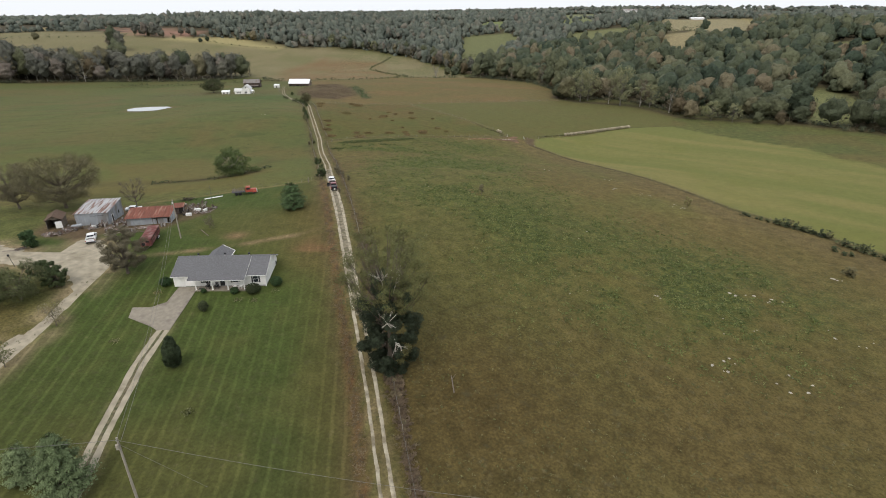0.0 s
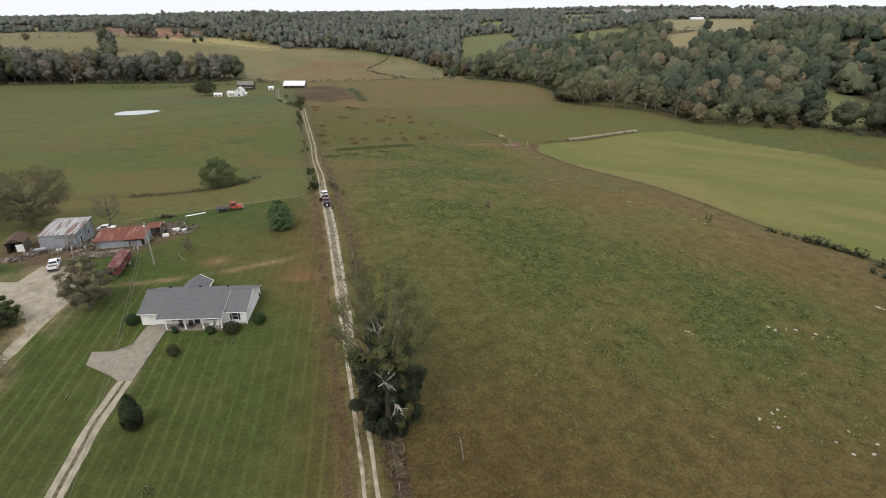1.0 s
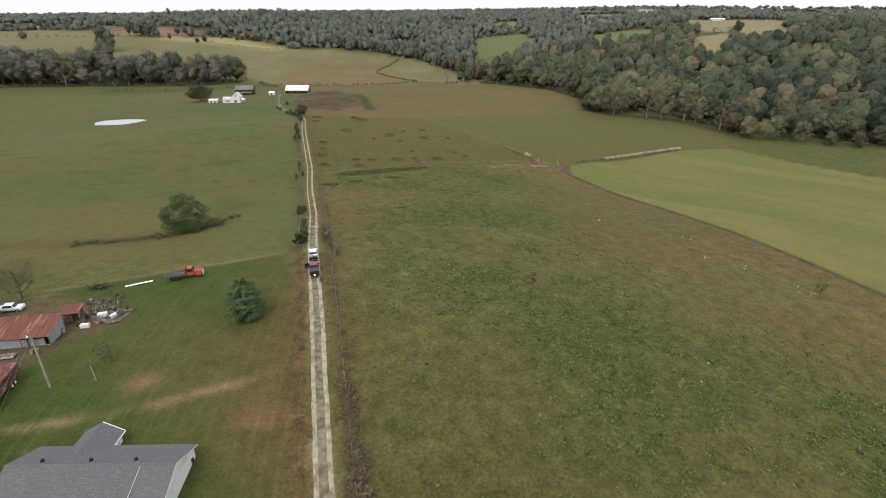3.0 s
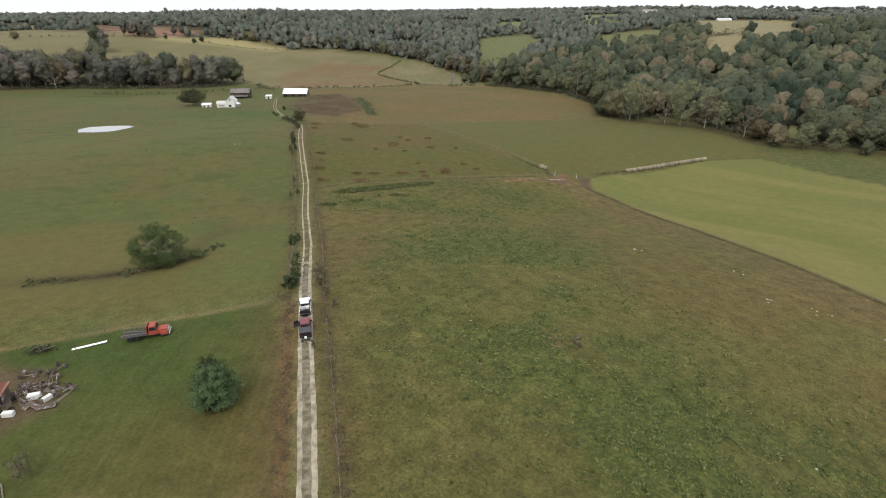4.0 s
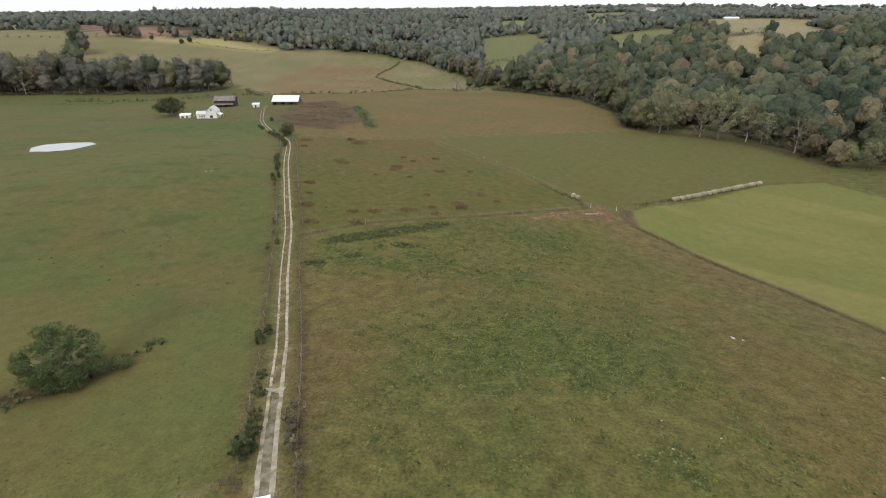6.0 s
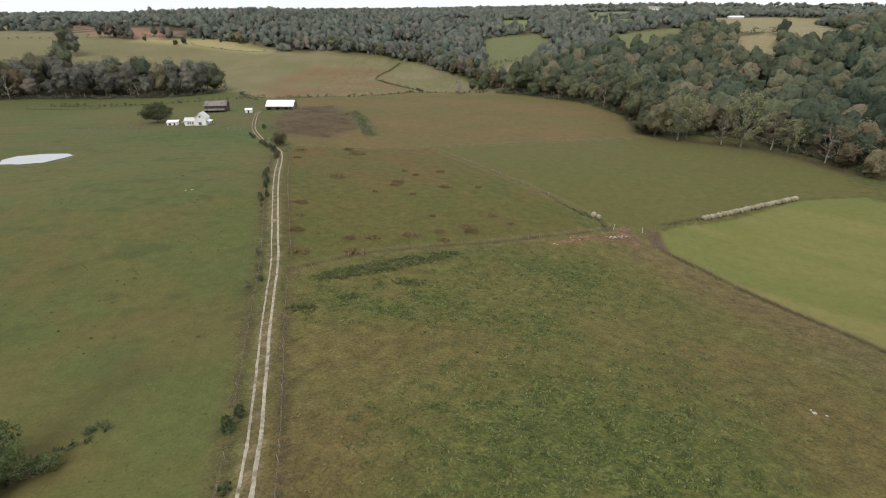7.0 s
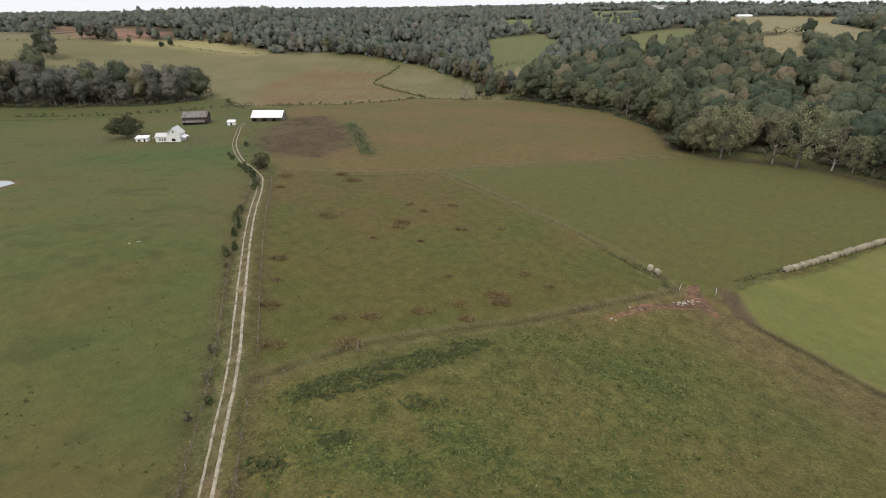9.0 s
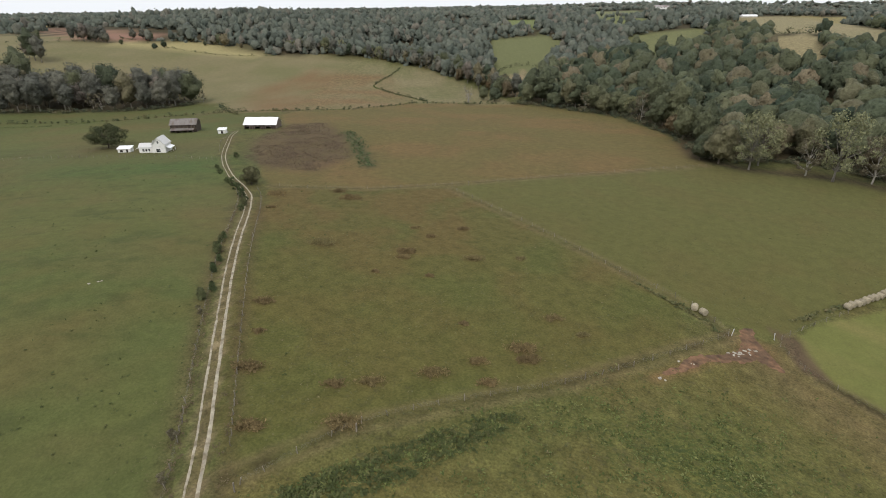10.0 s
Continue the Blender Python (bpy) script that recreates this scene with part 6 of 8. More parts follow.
def ranch_house():
    h = thing("ranch_house", -46.0, 96.3, "white single-storey ranch house with grey shingle roof and porch", "house", turn=2.2, z=-5.55)
    F, E, R = 0.35, 2.95, 4.95       # floor, eaves, ridge
    L0, L1, D = -9.3, 9.35, 9.4      # ends and depth
    mid = 4.75
    part("foundation", boxes((L0 + 0.02, L1 - 0.02, 0.02, D - 0.02, -1.0, F)), M_BLOCK, h)
    # outer walls, with a gable at each end
    part("front_wall", boxes((L0, -7.05, 0, 0.16, F - 0.25, E), (L0, L1, 0, 0.16, E - 0.35, E), (-5.05, L1, 0, 0.16, F, E - 0.35), (-7.05, -5.05, 0, 0.16, F + 2.1, E - 0.35)), M_SIDING, h)
    part("rear_wall", boxes((L0, L1, D - 0.16, D, F, E)), M_SIDING, h)
    for x0, x1 in ((L0, L0 + 0.16), (L1 - 0.16, L1)):
        part("gable_wall", prism([(0.16, F), (D - 0.16, F), (D - 0.16, E), (D / 2 + 0.05, R - 0.12), (0.16, E)], x0, x1), M_SIDING, h)
    lap = bmesh.new()
    for k in range(1, 12):
        z = F + 0.2 * k
        box(lap, 5.9, L1, -0.012, 0.0, z, z + 0.018)
        box(lap, L1, L1 + 0.012, 0.0, D, z, z + 0.018)
    part("siding_laps", lap, M_SIDING, h)
    # main roof, and the deeper roof over the porch
    o, t = 0.35, 0.14
    roof = part("roof", slab([(L0 - o, -o, E - 0.12), (-5.7, -o, E - 0.12), (-5.7, mid, R), (L0 - o, mid, R)], t), M_SHINGLE, h)
    part("roof_plane", slab([(5.65, -o, E - 0.12), (L1 + o, -o, E - 0.12), (L1 + o, mid, R), (5.65, mid, R)], t), M_SHINGLE, roof)
    part("roof_plane", slab([(L0 - o, mid, R), (L1 + o, mid, R), (L1 + o, D + o, E - 0.12), (L0 - o, D + o, E - 0.12)], t), M_SHINGLE, roof)
    part("porch_roof", slab([(-5.75, -1.9, E - 0.32), (5.7, -1.9, E - 0.32), (5.7, mid, R + 0.06), (-5.75, mid, R + 0.06)], t), M_SHINGLE, roof)
    part("ridge_cap", prism([(mid - 0.2, R - 0.02), (mid, R + 0.1), (mid + 0.2, R - 0.02)], L0 - o, L1 + o), M_SHINGLE, roof)
    # faint courses of shingles
    courses = bmesh.new()
    for k in range(1, 24):
        u = k / 24
        y, z = -1.9 + (mid + 1.9) * u, E - 0.32 + (R + 0.06 - E + 0.32) * u
        box(courses, -5.74, 5.69, y - 0.012, y + 0.012, z - 0.004, z + 0.014)
    part("shingle_courses", courses, M_SHINGLE, roof)
    # white boards along the rakes and eaves
    for x, y0, z0, y1, z1 in ((L1 + o + 0.02, -o - 0.02, E - 0.24, mid, R - 0.1), (L1 + o + 0.02, D + o, E - 0.24, mid, R - 0.1), (L0 - o - 0.02, -o - 0.02, E - 0.24, mid, R - 0.1), (L0 - o - 0.02, D + o, E - 0.24, mid, R - 0.1), (5.72, -1.92, E - 0.42, mid * 0.98, R - 0.06)):
        part("rake_board", tubes(((x, y0, z0 - 0.03), (x, y1, z1 - 0.03), 0.055), n=4), M_TRIM, roof)
    part("gutter", boxes((L0 - o, -5.75, -o - 0.12, -o, E - 0.3, E - 0.22), (5.7, L1 + o, -o - 0.12, -o, E - 0.3, E - 0.22)), M_TRIM, roof)
    part("porch_gutter", boxes((-5.75, 5.7, -1.98, -1.9, E - 0.5, E - 0.42)), M_TRIM, roof)
    part("soffit", boxes((-5.7, 5.65, -1.88, 0.0, E - 0.55, E - 0.48)), M_TRIM, h)
    for x in (-5.5, 0.0, 5.1):
        v = part("roof_vent", tubes(((x, mid + 0.3, R - 0.3), (x, mid + 0.3, R + 0.3), 0.13), n=10), M_GALV, roof)
        part("cowl", tubes(((x, mid + 0.3, R + 0.25), (x, mid + 0.3, R + 0.55), 0.24, 0.18), n=10), M_BLACK, v)
    # rear wing with its own gable
    wing = part("rear_wing", prism([(8.0, F), (12.0, F), (12.0, E), (8.0, E)], -5.2, -1.0), M_SIDING, h)
    part("wing_gable", slab([(-5.2, 12.0, E), (-1.0, 12.0, E), (-3.1, 12.0, R - 0.85)], 0.1), M_SIDING, wing)
    for s in (-1, 1):
        part("wing_roof", slab([(-3.1, 5.4, R - 0.75), (-3.1, 12.4, R - 0.75), (-3.1 + s * 2.5, 12.4, E - 0.2), (-3.1 + s * 2.5, 7.0, E - 0.2)], 0.13), M_SHINGLE, wing)
    part("rake_board", tubes(((-3.1, 12.42, R - 0.8), (-0.6, 12.42, E - 0.24), 0.08), n=4), M_TRIM, wing)
    part("rake_board", tubes(((-0.58, 12.4, E - 0.26), (-0.58, 8.2, E - 0.26), 0.08), n=4), M_TRIM, wing)
    # porch: slab, posts, door and windows
    part("porch_floor", boxes((-5.5, 5.6, -1.75, 0.0, -0.6, F - 0.12)), M_CONCRETE, h)
    for x in (-4.35, -1.0, 2.1, 5.4):
        p = part("porch_post", boxes((x - 0.09, x + 0.09, -1.66, -1.48, F - 0.12, E - 0.48)), M_TRIM, h)
        part("post_cap", boxes((x - 0.14, x + 0.14, -1.71, -1.43, E - 0.66, E - 0.56)), M_TRIM, p)
        part("post_base", boxes((x - 0.13, x + 0.13, -1.70, -1.44, F - 0.11, F + 0.08)), M_TRIM, p)
    door = part("front_door", boxes((0.05, 0.98, -0.035, -0.004, F, F + 2.05)), M_SHUTTER, h, "dark painted front door")
    part("door_handle", boxes((0.86, 0.91, -0.09, -0.035, F + 0.95, F + 1.1)), M_CHROME, door)
    window(h, -2.9, -0.033, F + 0.75, 1.1, 1.3)
    window(h, 3.2, -0.033, F + 0.75, 1.1, 1.3)
    window(h, 7.4, -0.033, F + 0.7, 1.0, 1.45)
    garage = part("garage_door", boxes((-7.05, -5.05, 0.06, 0.12, F - 0.25, F + 2.1)), M_TRIM, h, "white panelled garage door")
    for r in range(4):
        for c in range(4):
            part("door_panel", boxes((-6.98 + c * 0.49, -6.56 + c * 0.49, 0.035, 0.062, F - 0.18 + r * 0.58, F + 0.3 + r * 0.58)), M_TRIM, garage)
    part("corner_board", boxes((L1 - 0.08, L1 + 0.02, -0.02, 0.1, F - 0.3, E - 0.1), (L0 - 0.02, L0 + 0.08, -0.02, 0.1, F - 0.4, E - 0.1)), M_TRIM, h)
    part("downpipe", tubes(((L1 + 0.12, -0.25, E - 0.3), (L1 + 0.1, -0.05, E - 0.7), 0.04), ((L1 + 0.1, -0.05, E - 0.7), (L1 + 0.1, -0.05, -0.1), 0.04), n=6), M_TRIM, h)
    part("service_box", boxes((L1 + 0.01, L1 + 0.16, 8.2, 8.6, F + 0.8, F + 1.4)), M_BLACK, h)
    return h


house = ranch_house()


def porch_chair(x, y, turn, mat, label):
    at = house.matrix_world @ Vector((x, y, 0.23))
    c = thing("porch_chair", at.x, at.y, label, "chair", "porch chairs", turn, at.z)
    part("seat", soft_box(-0.32, 0.32, -0.3, 0.3, 0.38, 0.46), mat, c)
    for s in range(5):
        part("back_slat", boxes((-0.29 + s * 0.13, -0.21 + s * 0.13, 0.27, 0.32, 0.46, 1.15)), mat, c)
    part("back_rail", boxes((-0.33, 0.33, 0.25, 0.34, 1.1, 1.2)), mat, c)
    for s in (-1, 1):
        part("armrest", boxes((s * 0.36 - 0.05, s * 0.36 + 0.05, -0.34, 0.3, 0.64, 0.69)), mat, c)
        part("rocker", tubes(((s * 0.32, -0.5, 0.08), (s * 0.32, 0, 0.02), 0.025), ((s * 0.32, 0, 0.02), (s * 0.32, 0.55, 0.09), 0.025), n=5), mat, c)
        for y0 in (-0.28, 0.26):
            part("leg", boxes((s * 0.32 - 0.03, s * 0.32 + 0.03, y0 - 0.03, y0 + 0.03, 0.04, 0.66)), mat, c)


porch_chair(-2.2, -0.9, 4, M_BLACK, "black slatted rocking chair on the porch")
porch_chair(-0.4, -0.9, 2, M_BLACK, "black slatted rocking chair on the porch")
porch_chair(3.3, -0.9, 2, M_TRIM, "white slatted rocking chair on the porch")
porch_chair(4.4, -0.9, -4, M_TRIM, "white slatted rocking chair on the porch")
at = house.matrix_world @ Vector((-3.6, -1.0, 0.23))
mat_thing = thing("doormat", at.x, at.y, "dark doormat on the porch slab", "mat", turn=2.2, z=at.z)
part("weave", soft_box(-0.5, 0.5, -0.35, 0.35, 0.0, 0.025, 0.01), M_BLACK, mat_thing)


# ---- sheds and yard ----
def tin_barn():
    b = thing("tin_barn", -91.9, 128.8, "grey galvanised tin barn with a rust-streaked roof", "barn", turn=9.5, z=-4.6, scale=0.95)
    w, d, f, r = 4.15, 10.0, 3.55, 4.35
    for name, c, al, ht in (("front_wall", (-w, 0, -0.4), (2 * w, 0, 0), f + 0.4), ("rear_wall", (-w, d, -0.8), (2 * w, 0, 0), r + 0.6)):
        part(name, corrugated(c, al, (0, 0, ht), 0.25, 0.025), M_GALV_WALL, b)
    for s in (-1, 1):
        part("side_wall", prism([(0, -0.8), (d, -0.8), (d, r - 0.15), (0, f - 0.1)], s * w - 0.04, s * w + 0.04), M_GALV_WALL, b)
        ribs = bmesh.new()
        for k in range(24):
            y = 0.3 + k * 0.4
            box(ribs, s * w + s * 0.04, s * w + s * 0.06, y, y + 0.06, -0.6, f + (r - f) * y / d - 0.2)
        part("wall_ribs", ribs, M_GALV_WALL, b)
    for k in range(8):
        x0 = -w - 0.25 + k * (2 * w + 0.5) / 8
        part("roof_sheet", corrugated((x0, -0.3, f + 0.012 * (k % 2)), ((2 * w + 0.5) / 8 + 0.04, 0, 0), (0, d + 0.5, r - f + 0.05), 0.17, 0.035), M_GALV, b)
    door = part("sliding_door", corrugated((0.2, -0.1, 0.0), (2.6, 0, 0), (0, 0, 2.7), 0.25, 0.03), M_GALV_WALL, b, "dull blue-grey sliding door")
    part("door_rail", boxes((-0.2, 3.2, -0.16, -0.1, 2.7, 2.78)), M_BLACK, door)
    # dark plates on the solid side wall paint the shade of its openings
    part("side_doorway", boxes((w + 0.03, w + 0.075, 2.2, 3.1, 0.0, 2.0)), M_DARK, b)
    part("side_door_frame", boxes((w + 0.03, w + 0.1, 2.05, 2.2, 0.0, 2.15), (w + 0.03, w + 0.1, 3.1, 3.25, 0.0, 2.15), (w + 0.03, w + 0.1, 2.2, 3.1, 2.0, 2.15)), M_TRIM, b)
    part("side_window", boxes((w + 0.03, w + 0.08, 6.6, 7.3, 1.0, 1.8)), M_DARK, b)


def rust_shed():
    s = thing("open_shed", -77.0, 128.5, "long low shed with white walls and a rusted tin roof", "shed", turn=9.7, z=-4.35)
    w, d, f, r = 5.4, 4.8, 2.15, 3.15
    part("front_wall", boxes((-w, 1.0, 0, 0.1, -0.3, f - 0.1), (1.0, 1.9, 0, 0.1, -0.3, 1.55), (2.3, 4.6, 0, 0.1, -0.3, 1.55), (4.6, 5.4, 0, 0.1, -0.3, 0.3)), M_GALV_WALL, s, "whitish weathered board wall")
    part("rear_wall", boxes((-w, w, d - 0.1, d, -0.9, r - 0.15)), M_GALV_WALL, s)
    for x in (-w, w - 0.1):
        part("end_wall", prism([(0.1, -0.5), (d - 0.1, -0.9), (d - 0.1, r - 0.15), (0.1, f - 0.1)], x, x + 0.1), M_GALV_WALL, s)
    part("earth_floor", boxes((-w + 0.1, w - 0.1, 0.1, d - 0.1, -0.9, 0.02)), M_DARK, s)
    for x in (-w + 0.06, 1.0, 2.2, 4.6, w - 0.08):
        part("post", boxes((x - 0.07, x + 0.07, -0.04, 0.13, -0.4, f)), M_OLD_WOOD, s)
    for k in range(10):
        x0 = -w - 0.25 + k * (2 * w + 0.5) / 10
        part("roof_sheet", corrugated((x0, -0.55, f - 0.08 + 0.014 * (k % 2)), ((2 * w + 0.5) / 10 + 0.03, 0, 0), (0, d + 0.9, r - f + 0.2), 0.17, 0.035), M_RUST_ROOF, s)


def brown_shed():
    s = thing("small_shed", -100.0, 126.0, "small open-fronted shed with a brown roof", "shed", turn=24, z=-4.45)
    w, d, f, r = 1.75, 5.2, 2.5, 3.5
    part("rear_wall", boxes((-w, w, d - 0.1, d, -0.9, f)), M_OLD_WOOD, s)
    for x in (-w, w - 0.1):
        part("side_wall", boxes((x, x + 0.1, 0, d - 0.1, -0.9, f)), M_OLD_WOOD, s)
    part("gable_board", slab([(-w, 0.02, f), (w, 0.02, f), (0, 0.02, r)], 0.08), M_OLD_WOOD, s)
    part("hanging_door", boxes((0.2, 1.7, -0.06, 0.0, 0.1, 1.9)), M_TRIM, s, "leaning white door")
    for k in (-1, 1):
        part("roof", slab([(0, -0.4, r + 0.05), (0, d + 0.3, r + 0.05), (k * (w + 0.35), d + 0.3, f - 0.12), (k * (w + 0.35), -0.4, f - 0.12)], 0.1), M_BROWN_ROOF, s)


tin_barn(), rust_shed(), brown_shed()
hut = thing("scrap_hut", -72.9, 136.6, "small rusty patched hut among scrap", "shed", turn=14)
part("wall", boxes((-1.2, 1.2, 1.9, 2.0, -0.3, 2.0), (-1.3, -1.2, 0, 2, -0.3, 2.0), (1.2, 1.3, 0, 2, -0.3, 2.0), (-1.2, 0.1, 0, 0.1, -0.3, 2.0)), M_JUNK, hut)
part("roof", corrugated((-1.5, -0.4, 2.0), (3.0, 0, 0), (0, 2.8, 0.5), 0.2, 0.03), M_RUST_ROOF, hut)
part("doorway", boxes((0.1, 1.2, 0.04, 0.08, -0.2, 1.9)), M_DARK, hut)


def utility_pole(x, y, height, label, arm=0.0, lamp=False):
    p = thing("utility_pole", x, y, label, "pole", "utility poles")
    part("mast", tubes(((0, 0, -0.6), (0, 0, height), 0.17, 0.12), n=10), M_POLE, p)
    part("insulator", tubes(((0.0, -0.14, height - 0.25), (0.0, -0.3, height - 0.25), 0.05), n=8), M_CHROME, p)
    part("can_transformer" if lamp else "bracket", tubes(((0, -0.32, height - 1.5), (0, -0.32, height - 0.8), 0.2), n=12), M_POLE, p) if lamp else part("bracket", tubes(((0, 0, height - 0.5), (0.3, -0.9, height - 0.35), 0.03), n=6), M_GALV, p)
    if not lamp:
        part("yard_lamp", tubes(((0.3, -0.9, height - 0.32), (0.3, -0.9, height - 0.6), 0.08, 0.17), n=10), M_TRIM, p)
    return p


utility_pole(-64.0, 118.3, 9.9, "weathered wooden utility pole with a yard lamp")
utility_pole(-39.0, 48.3, 10.2, "weathered wooden utility pole beside the drive", lamp=True)
slim = thing("antenna_pole", -68.4, 148.0, "thin rusty pole standing at the lawn edge", "pole")
part("mast", tubes(((0, 0, -0.3), (0.05, 0, 5.2), 0.045, 0.03), n=6), M_WIRE, slim)
slim = thing("antenna_pole", -93.2, 103.0, "short leaning dark pole by the gravel", "pole")
part("mast", tubes(((0, 0, -0.3), (-0.7, 0, 3.0), 0.06, 0.05), n=6), M_BLACK, slim)
part("meter_box", boxes((-0.85, -0.5, -0.12, 0.12, 2.6, 3.0)), M_BLACK, slim)


def cable(name, a, b, sag, label, radius=0.022):
    """A hanging line between two points."""
    a, b = Vector(a), Vector(b)
    ob = thing(name, a.x, a.y, label, "cable", "overhead lines", z=a.z)
    bm, last = bmesh.new(), None
    for i in range(25):
        u = i / 24
        p = a.lerp(b, u) - a + Vector((0, 0, -sag * 4 * u * (1 - u)))
        if last is not None:
            tube(bm, last, p, radius, radius, 4, caps=False)
        last = p
    part("strand", bm, M_WIRE, ob)


P1, P2 = rise(-64.0, 118.3) + 9.6, rise(-39.0, 48.3) + 9.9
cable("power_line", (-64.1, 118.2, P1), (-39.1, 48.3, P2), 2.6, "power line hanging between the two poles")
cable("power_line", (-63.7, 118.3, P1 - 0.3), (-38.7, 48.3, P2 - 0.4), 2.6, "power line hanging between the two poles")
cable("power_line", (-39.0, 48.2, P2), (-120.0, 44.0, P2 + 1.0), 1.6, "power line running along the road")
cable("power_line", (-39.0, 48.2, P2), (22.0, 40.0, P2 - 3.0), 1.0, "power line running along the road")
cable("guy_wire", (-39.0, 48.2, P2 - 0.6), (-31.0, 50.5, rise(-31, 50.5)), 0.0, "steel guy wire anchored in the lawn", 0.015)


# ---- vehicles ----
def wheel(parent, x, y, r=0.38, w=0.26, mat=None):
    s = 1 if x > 0 else -1
    tyre = part("wheel", tubes(((x - s * w / 2, y, r), (x + s * w / 2, y, r), r), n=18), M_TYRE, parent, "black tyre on a steel rim")
    part("rim", tubes(((x + s * w / 2, y, r), (x + s * (w / 2 + 0.015), y, r), r * 0.6, r * 0.5), n=14), mat or M_CHROME, tyre)
    return tyre


def tapered(x, y0, y1, z0, x2, y2, y3, z1):
    """A cab or hood: a base rectangle drawn up to a smaller top."""
    bm = bmesh.new()
    lo = [bm.verts.new(p) for p in ((-x, y0, z0), (x, y0, z0), (x, y1, z0), (-x, y1, z0))]
    hi = [bm.verts.new(p) for p in ((-x2, y2, z1), (x2, y2, z1), (x2, y3, z1), (-x2, y3, z1))]
    bm.faces.new(lo[::-1]), bm.faces.new(hi)
    for i in range(4):
        bm.faces.new((lo[i], lo[(i + 1) % 4], hi[(i + 1) % 4], hi[i]))
    bmesh.ops.bevel(bm, geom=list(bm.edges), offset=0.06, segments=2, affect="EDGES", profile=0.5)
    return bm


def pickup(x, y, turn, paint, label, bed, open_door=False, cover=False, rack=False, load=False, lift=0.06):
    """A pickup facing +y: body, bed, cab with glass, wheels, bumpers, lamps, mirrors."""
    v = thing("pickup_truck", x, y, label, "pickup truck", "pickup trucks", turn, rise(x, y) + lift)
    W = 0.98
    body = bmesh.new()
    side = [(-2.78, 0.5), (-2.3, 0.42), (-2.2, 0.75), (-1.95, 0.86), (-1.55, 0.86), (-1.3, 0.75), (-1.2, 0.4), (1.15, 0.4), (1.25, 0.75), (1.5, 0.86), (1.9, 0.86), (2.15, 0.75), (2.25, 0.42), (2.72, 0.48), (2.74, 0.95), (2.6, 1.06), (1.35, 1.16), (1.3, 0.95), (-2.78, 0.95)]
    prism(side, -W, W, body)
    bmesh.ops.bevel(body, geom=[e for e in body.edges if abs(e.verts[0].co.x - e.verts[1].co.x) < 1e-6], offset=0.05, segments=2, affect="EDGES", profile=0.5)
    part("body", body, paint, v)
    part("cab", tapered(W - 0.01, -0.95, 1.4, 0.93, 0.74, -0.72, 0.72, 1.82), paint, v)
    part("windscreen", slab([(-0.8, 1.33, 1.17), (0.8, 1.33, 1.17), (0.68, 0.85, 1.72), (-0.68, 0.85, 1.72)], -0.012), M_GLASS, v)
    part("rear_window", slab([(-0.76, -0.895, 1.2), (0.76, -0.895, 1.2), (0.66, -0.8, 1.68), (-0.66, -0.8, 1.68)], -0.014), M_GLASS, v)
    for s in (-1, 1):
        part("side_window", slab([(s * 0.935, -0.72, 1.16), (s * 0.935, 0.95, 1.16), (s * 0.79, 0.66, 1.72), (s * 0.79, -0.6, 1.72)], 0.012), M_GLASS, v)
        part("mirror", soft_box(s * 1.08 - 0.1, s * 1.08 + 0.1, 0.85, 0.97, 1.15, 1.4, 0.03), M_BLACK, v)
        part("bed_side", soft_box(s * 0.94 - 0.045, s * 0.94 + 0.045, -2.76, -0.98, 0.9, 1.32, 0.03), paint, v)
        part("tail_lamp", boxes((s * 0.9 - 0.07, s * 0.9 + 0.07, -2.81, -2.77, 0.85, 1.2)), M_LAMP_RED, v)
        part("headlight", boxes((s * 0.72 - 0.16, s * 0.72 + 0.16, 2.73, 2.77, 0.75, 0.95)), M_CHROME, v)
        for yy in (-1.75, 1.7):
            wheel(v, s * 0.84, yy)
    part("bed_floor", boxes((-0.9, 0.9, -2.72, -0.99, 0.955, 0.985)), bed, v)
    part("bed_head", soft_box(-0.92, 0.92, -1.04, -0.96, 0.94, 1.34, 0.02), paint, v)
    part("tailgate", soft_box(-0.88, 0.88, -2.8, -2.72, 0.72, 1.32, 0.03), paint if not (cover or rack) else M_BLACK, v)
    part("rear_bumper", soft_box(-0.95, 0.95, -2.98, -2.8, 0.5, 0.72, 0.04), M_BLACK, v)
    part("front_bumper", soft_box(-0.97, 0.97, 2.72, 2.88, 0.45, 0.68, 0.04), M_CHROME, v)
    part("grille", boxes((-0.5, 0.5, 2.74, 2.775, 0.72, 0.96)), M_BLACK, v)
    if cover:
        part("bed_cover", soft_box(-0.93, 0.93, -2.76, -1.0, 1.32, 1.37, 0.02), bed, v, "grey fabric bed cover")
    if rack:
        part("roll_bar", tubes(((-0.85, -1.1, 1.3), (-0.8, -1.05, 1.75), 0.05), ((-0.8, -1.05, 1.75), (0.8, -1.05, 1.75), 0.05), ((0.8, -1.05, 1.75), (0.85, -1.1, 1.3), 0.05), n=7), M_BLACK, v)
    if open_door:
        d = part("open_door", boxes((-0.03, 0.03, -1.05, 0.0, 0.0, 0.62)), M_BED, v, "driver's door standing open, dark inner trim")
        d.matrix_local = pose(-1.0, 0.98, 0.5, 0, 0, -58)
        g = part("door_window", boxes((-0.02, 0.02, -0.95, -0.1, 0.62, 1.12)), M_GLASS, d)
        part("door_frame", tubes(((0, -1.02, 0.6), (0, -0.95, 1.15), 0.025), ((0, -0.95, 1.15), (0, -0.2, 1.15), 0.025), ((0, -0.2, 1.15), (0, 0, 0.62), 0.025), n=5), M_BLACK, d)
    return v


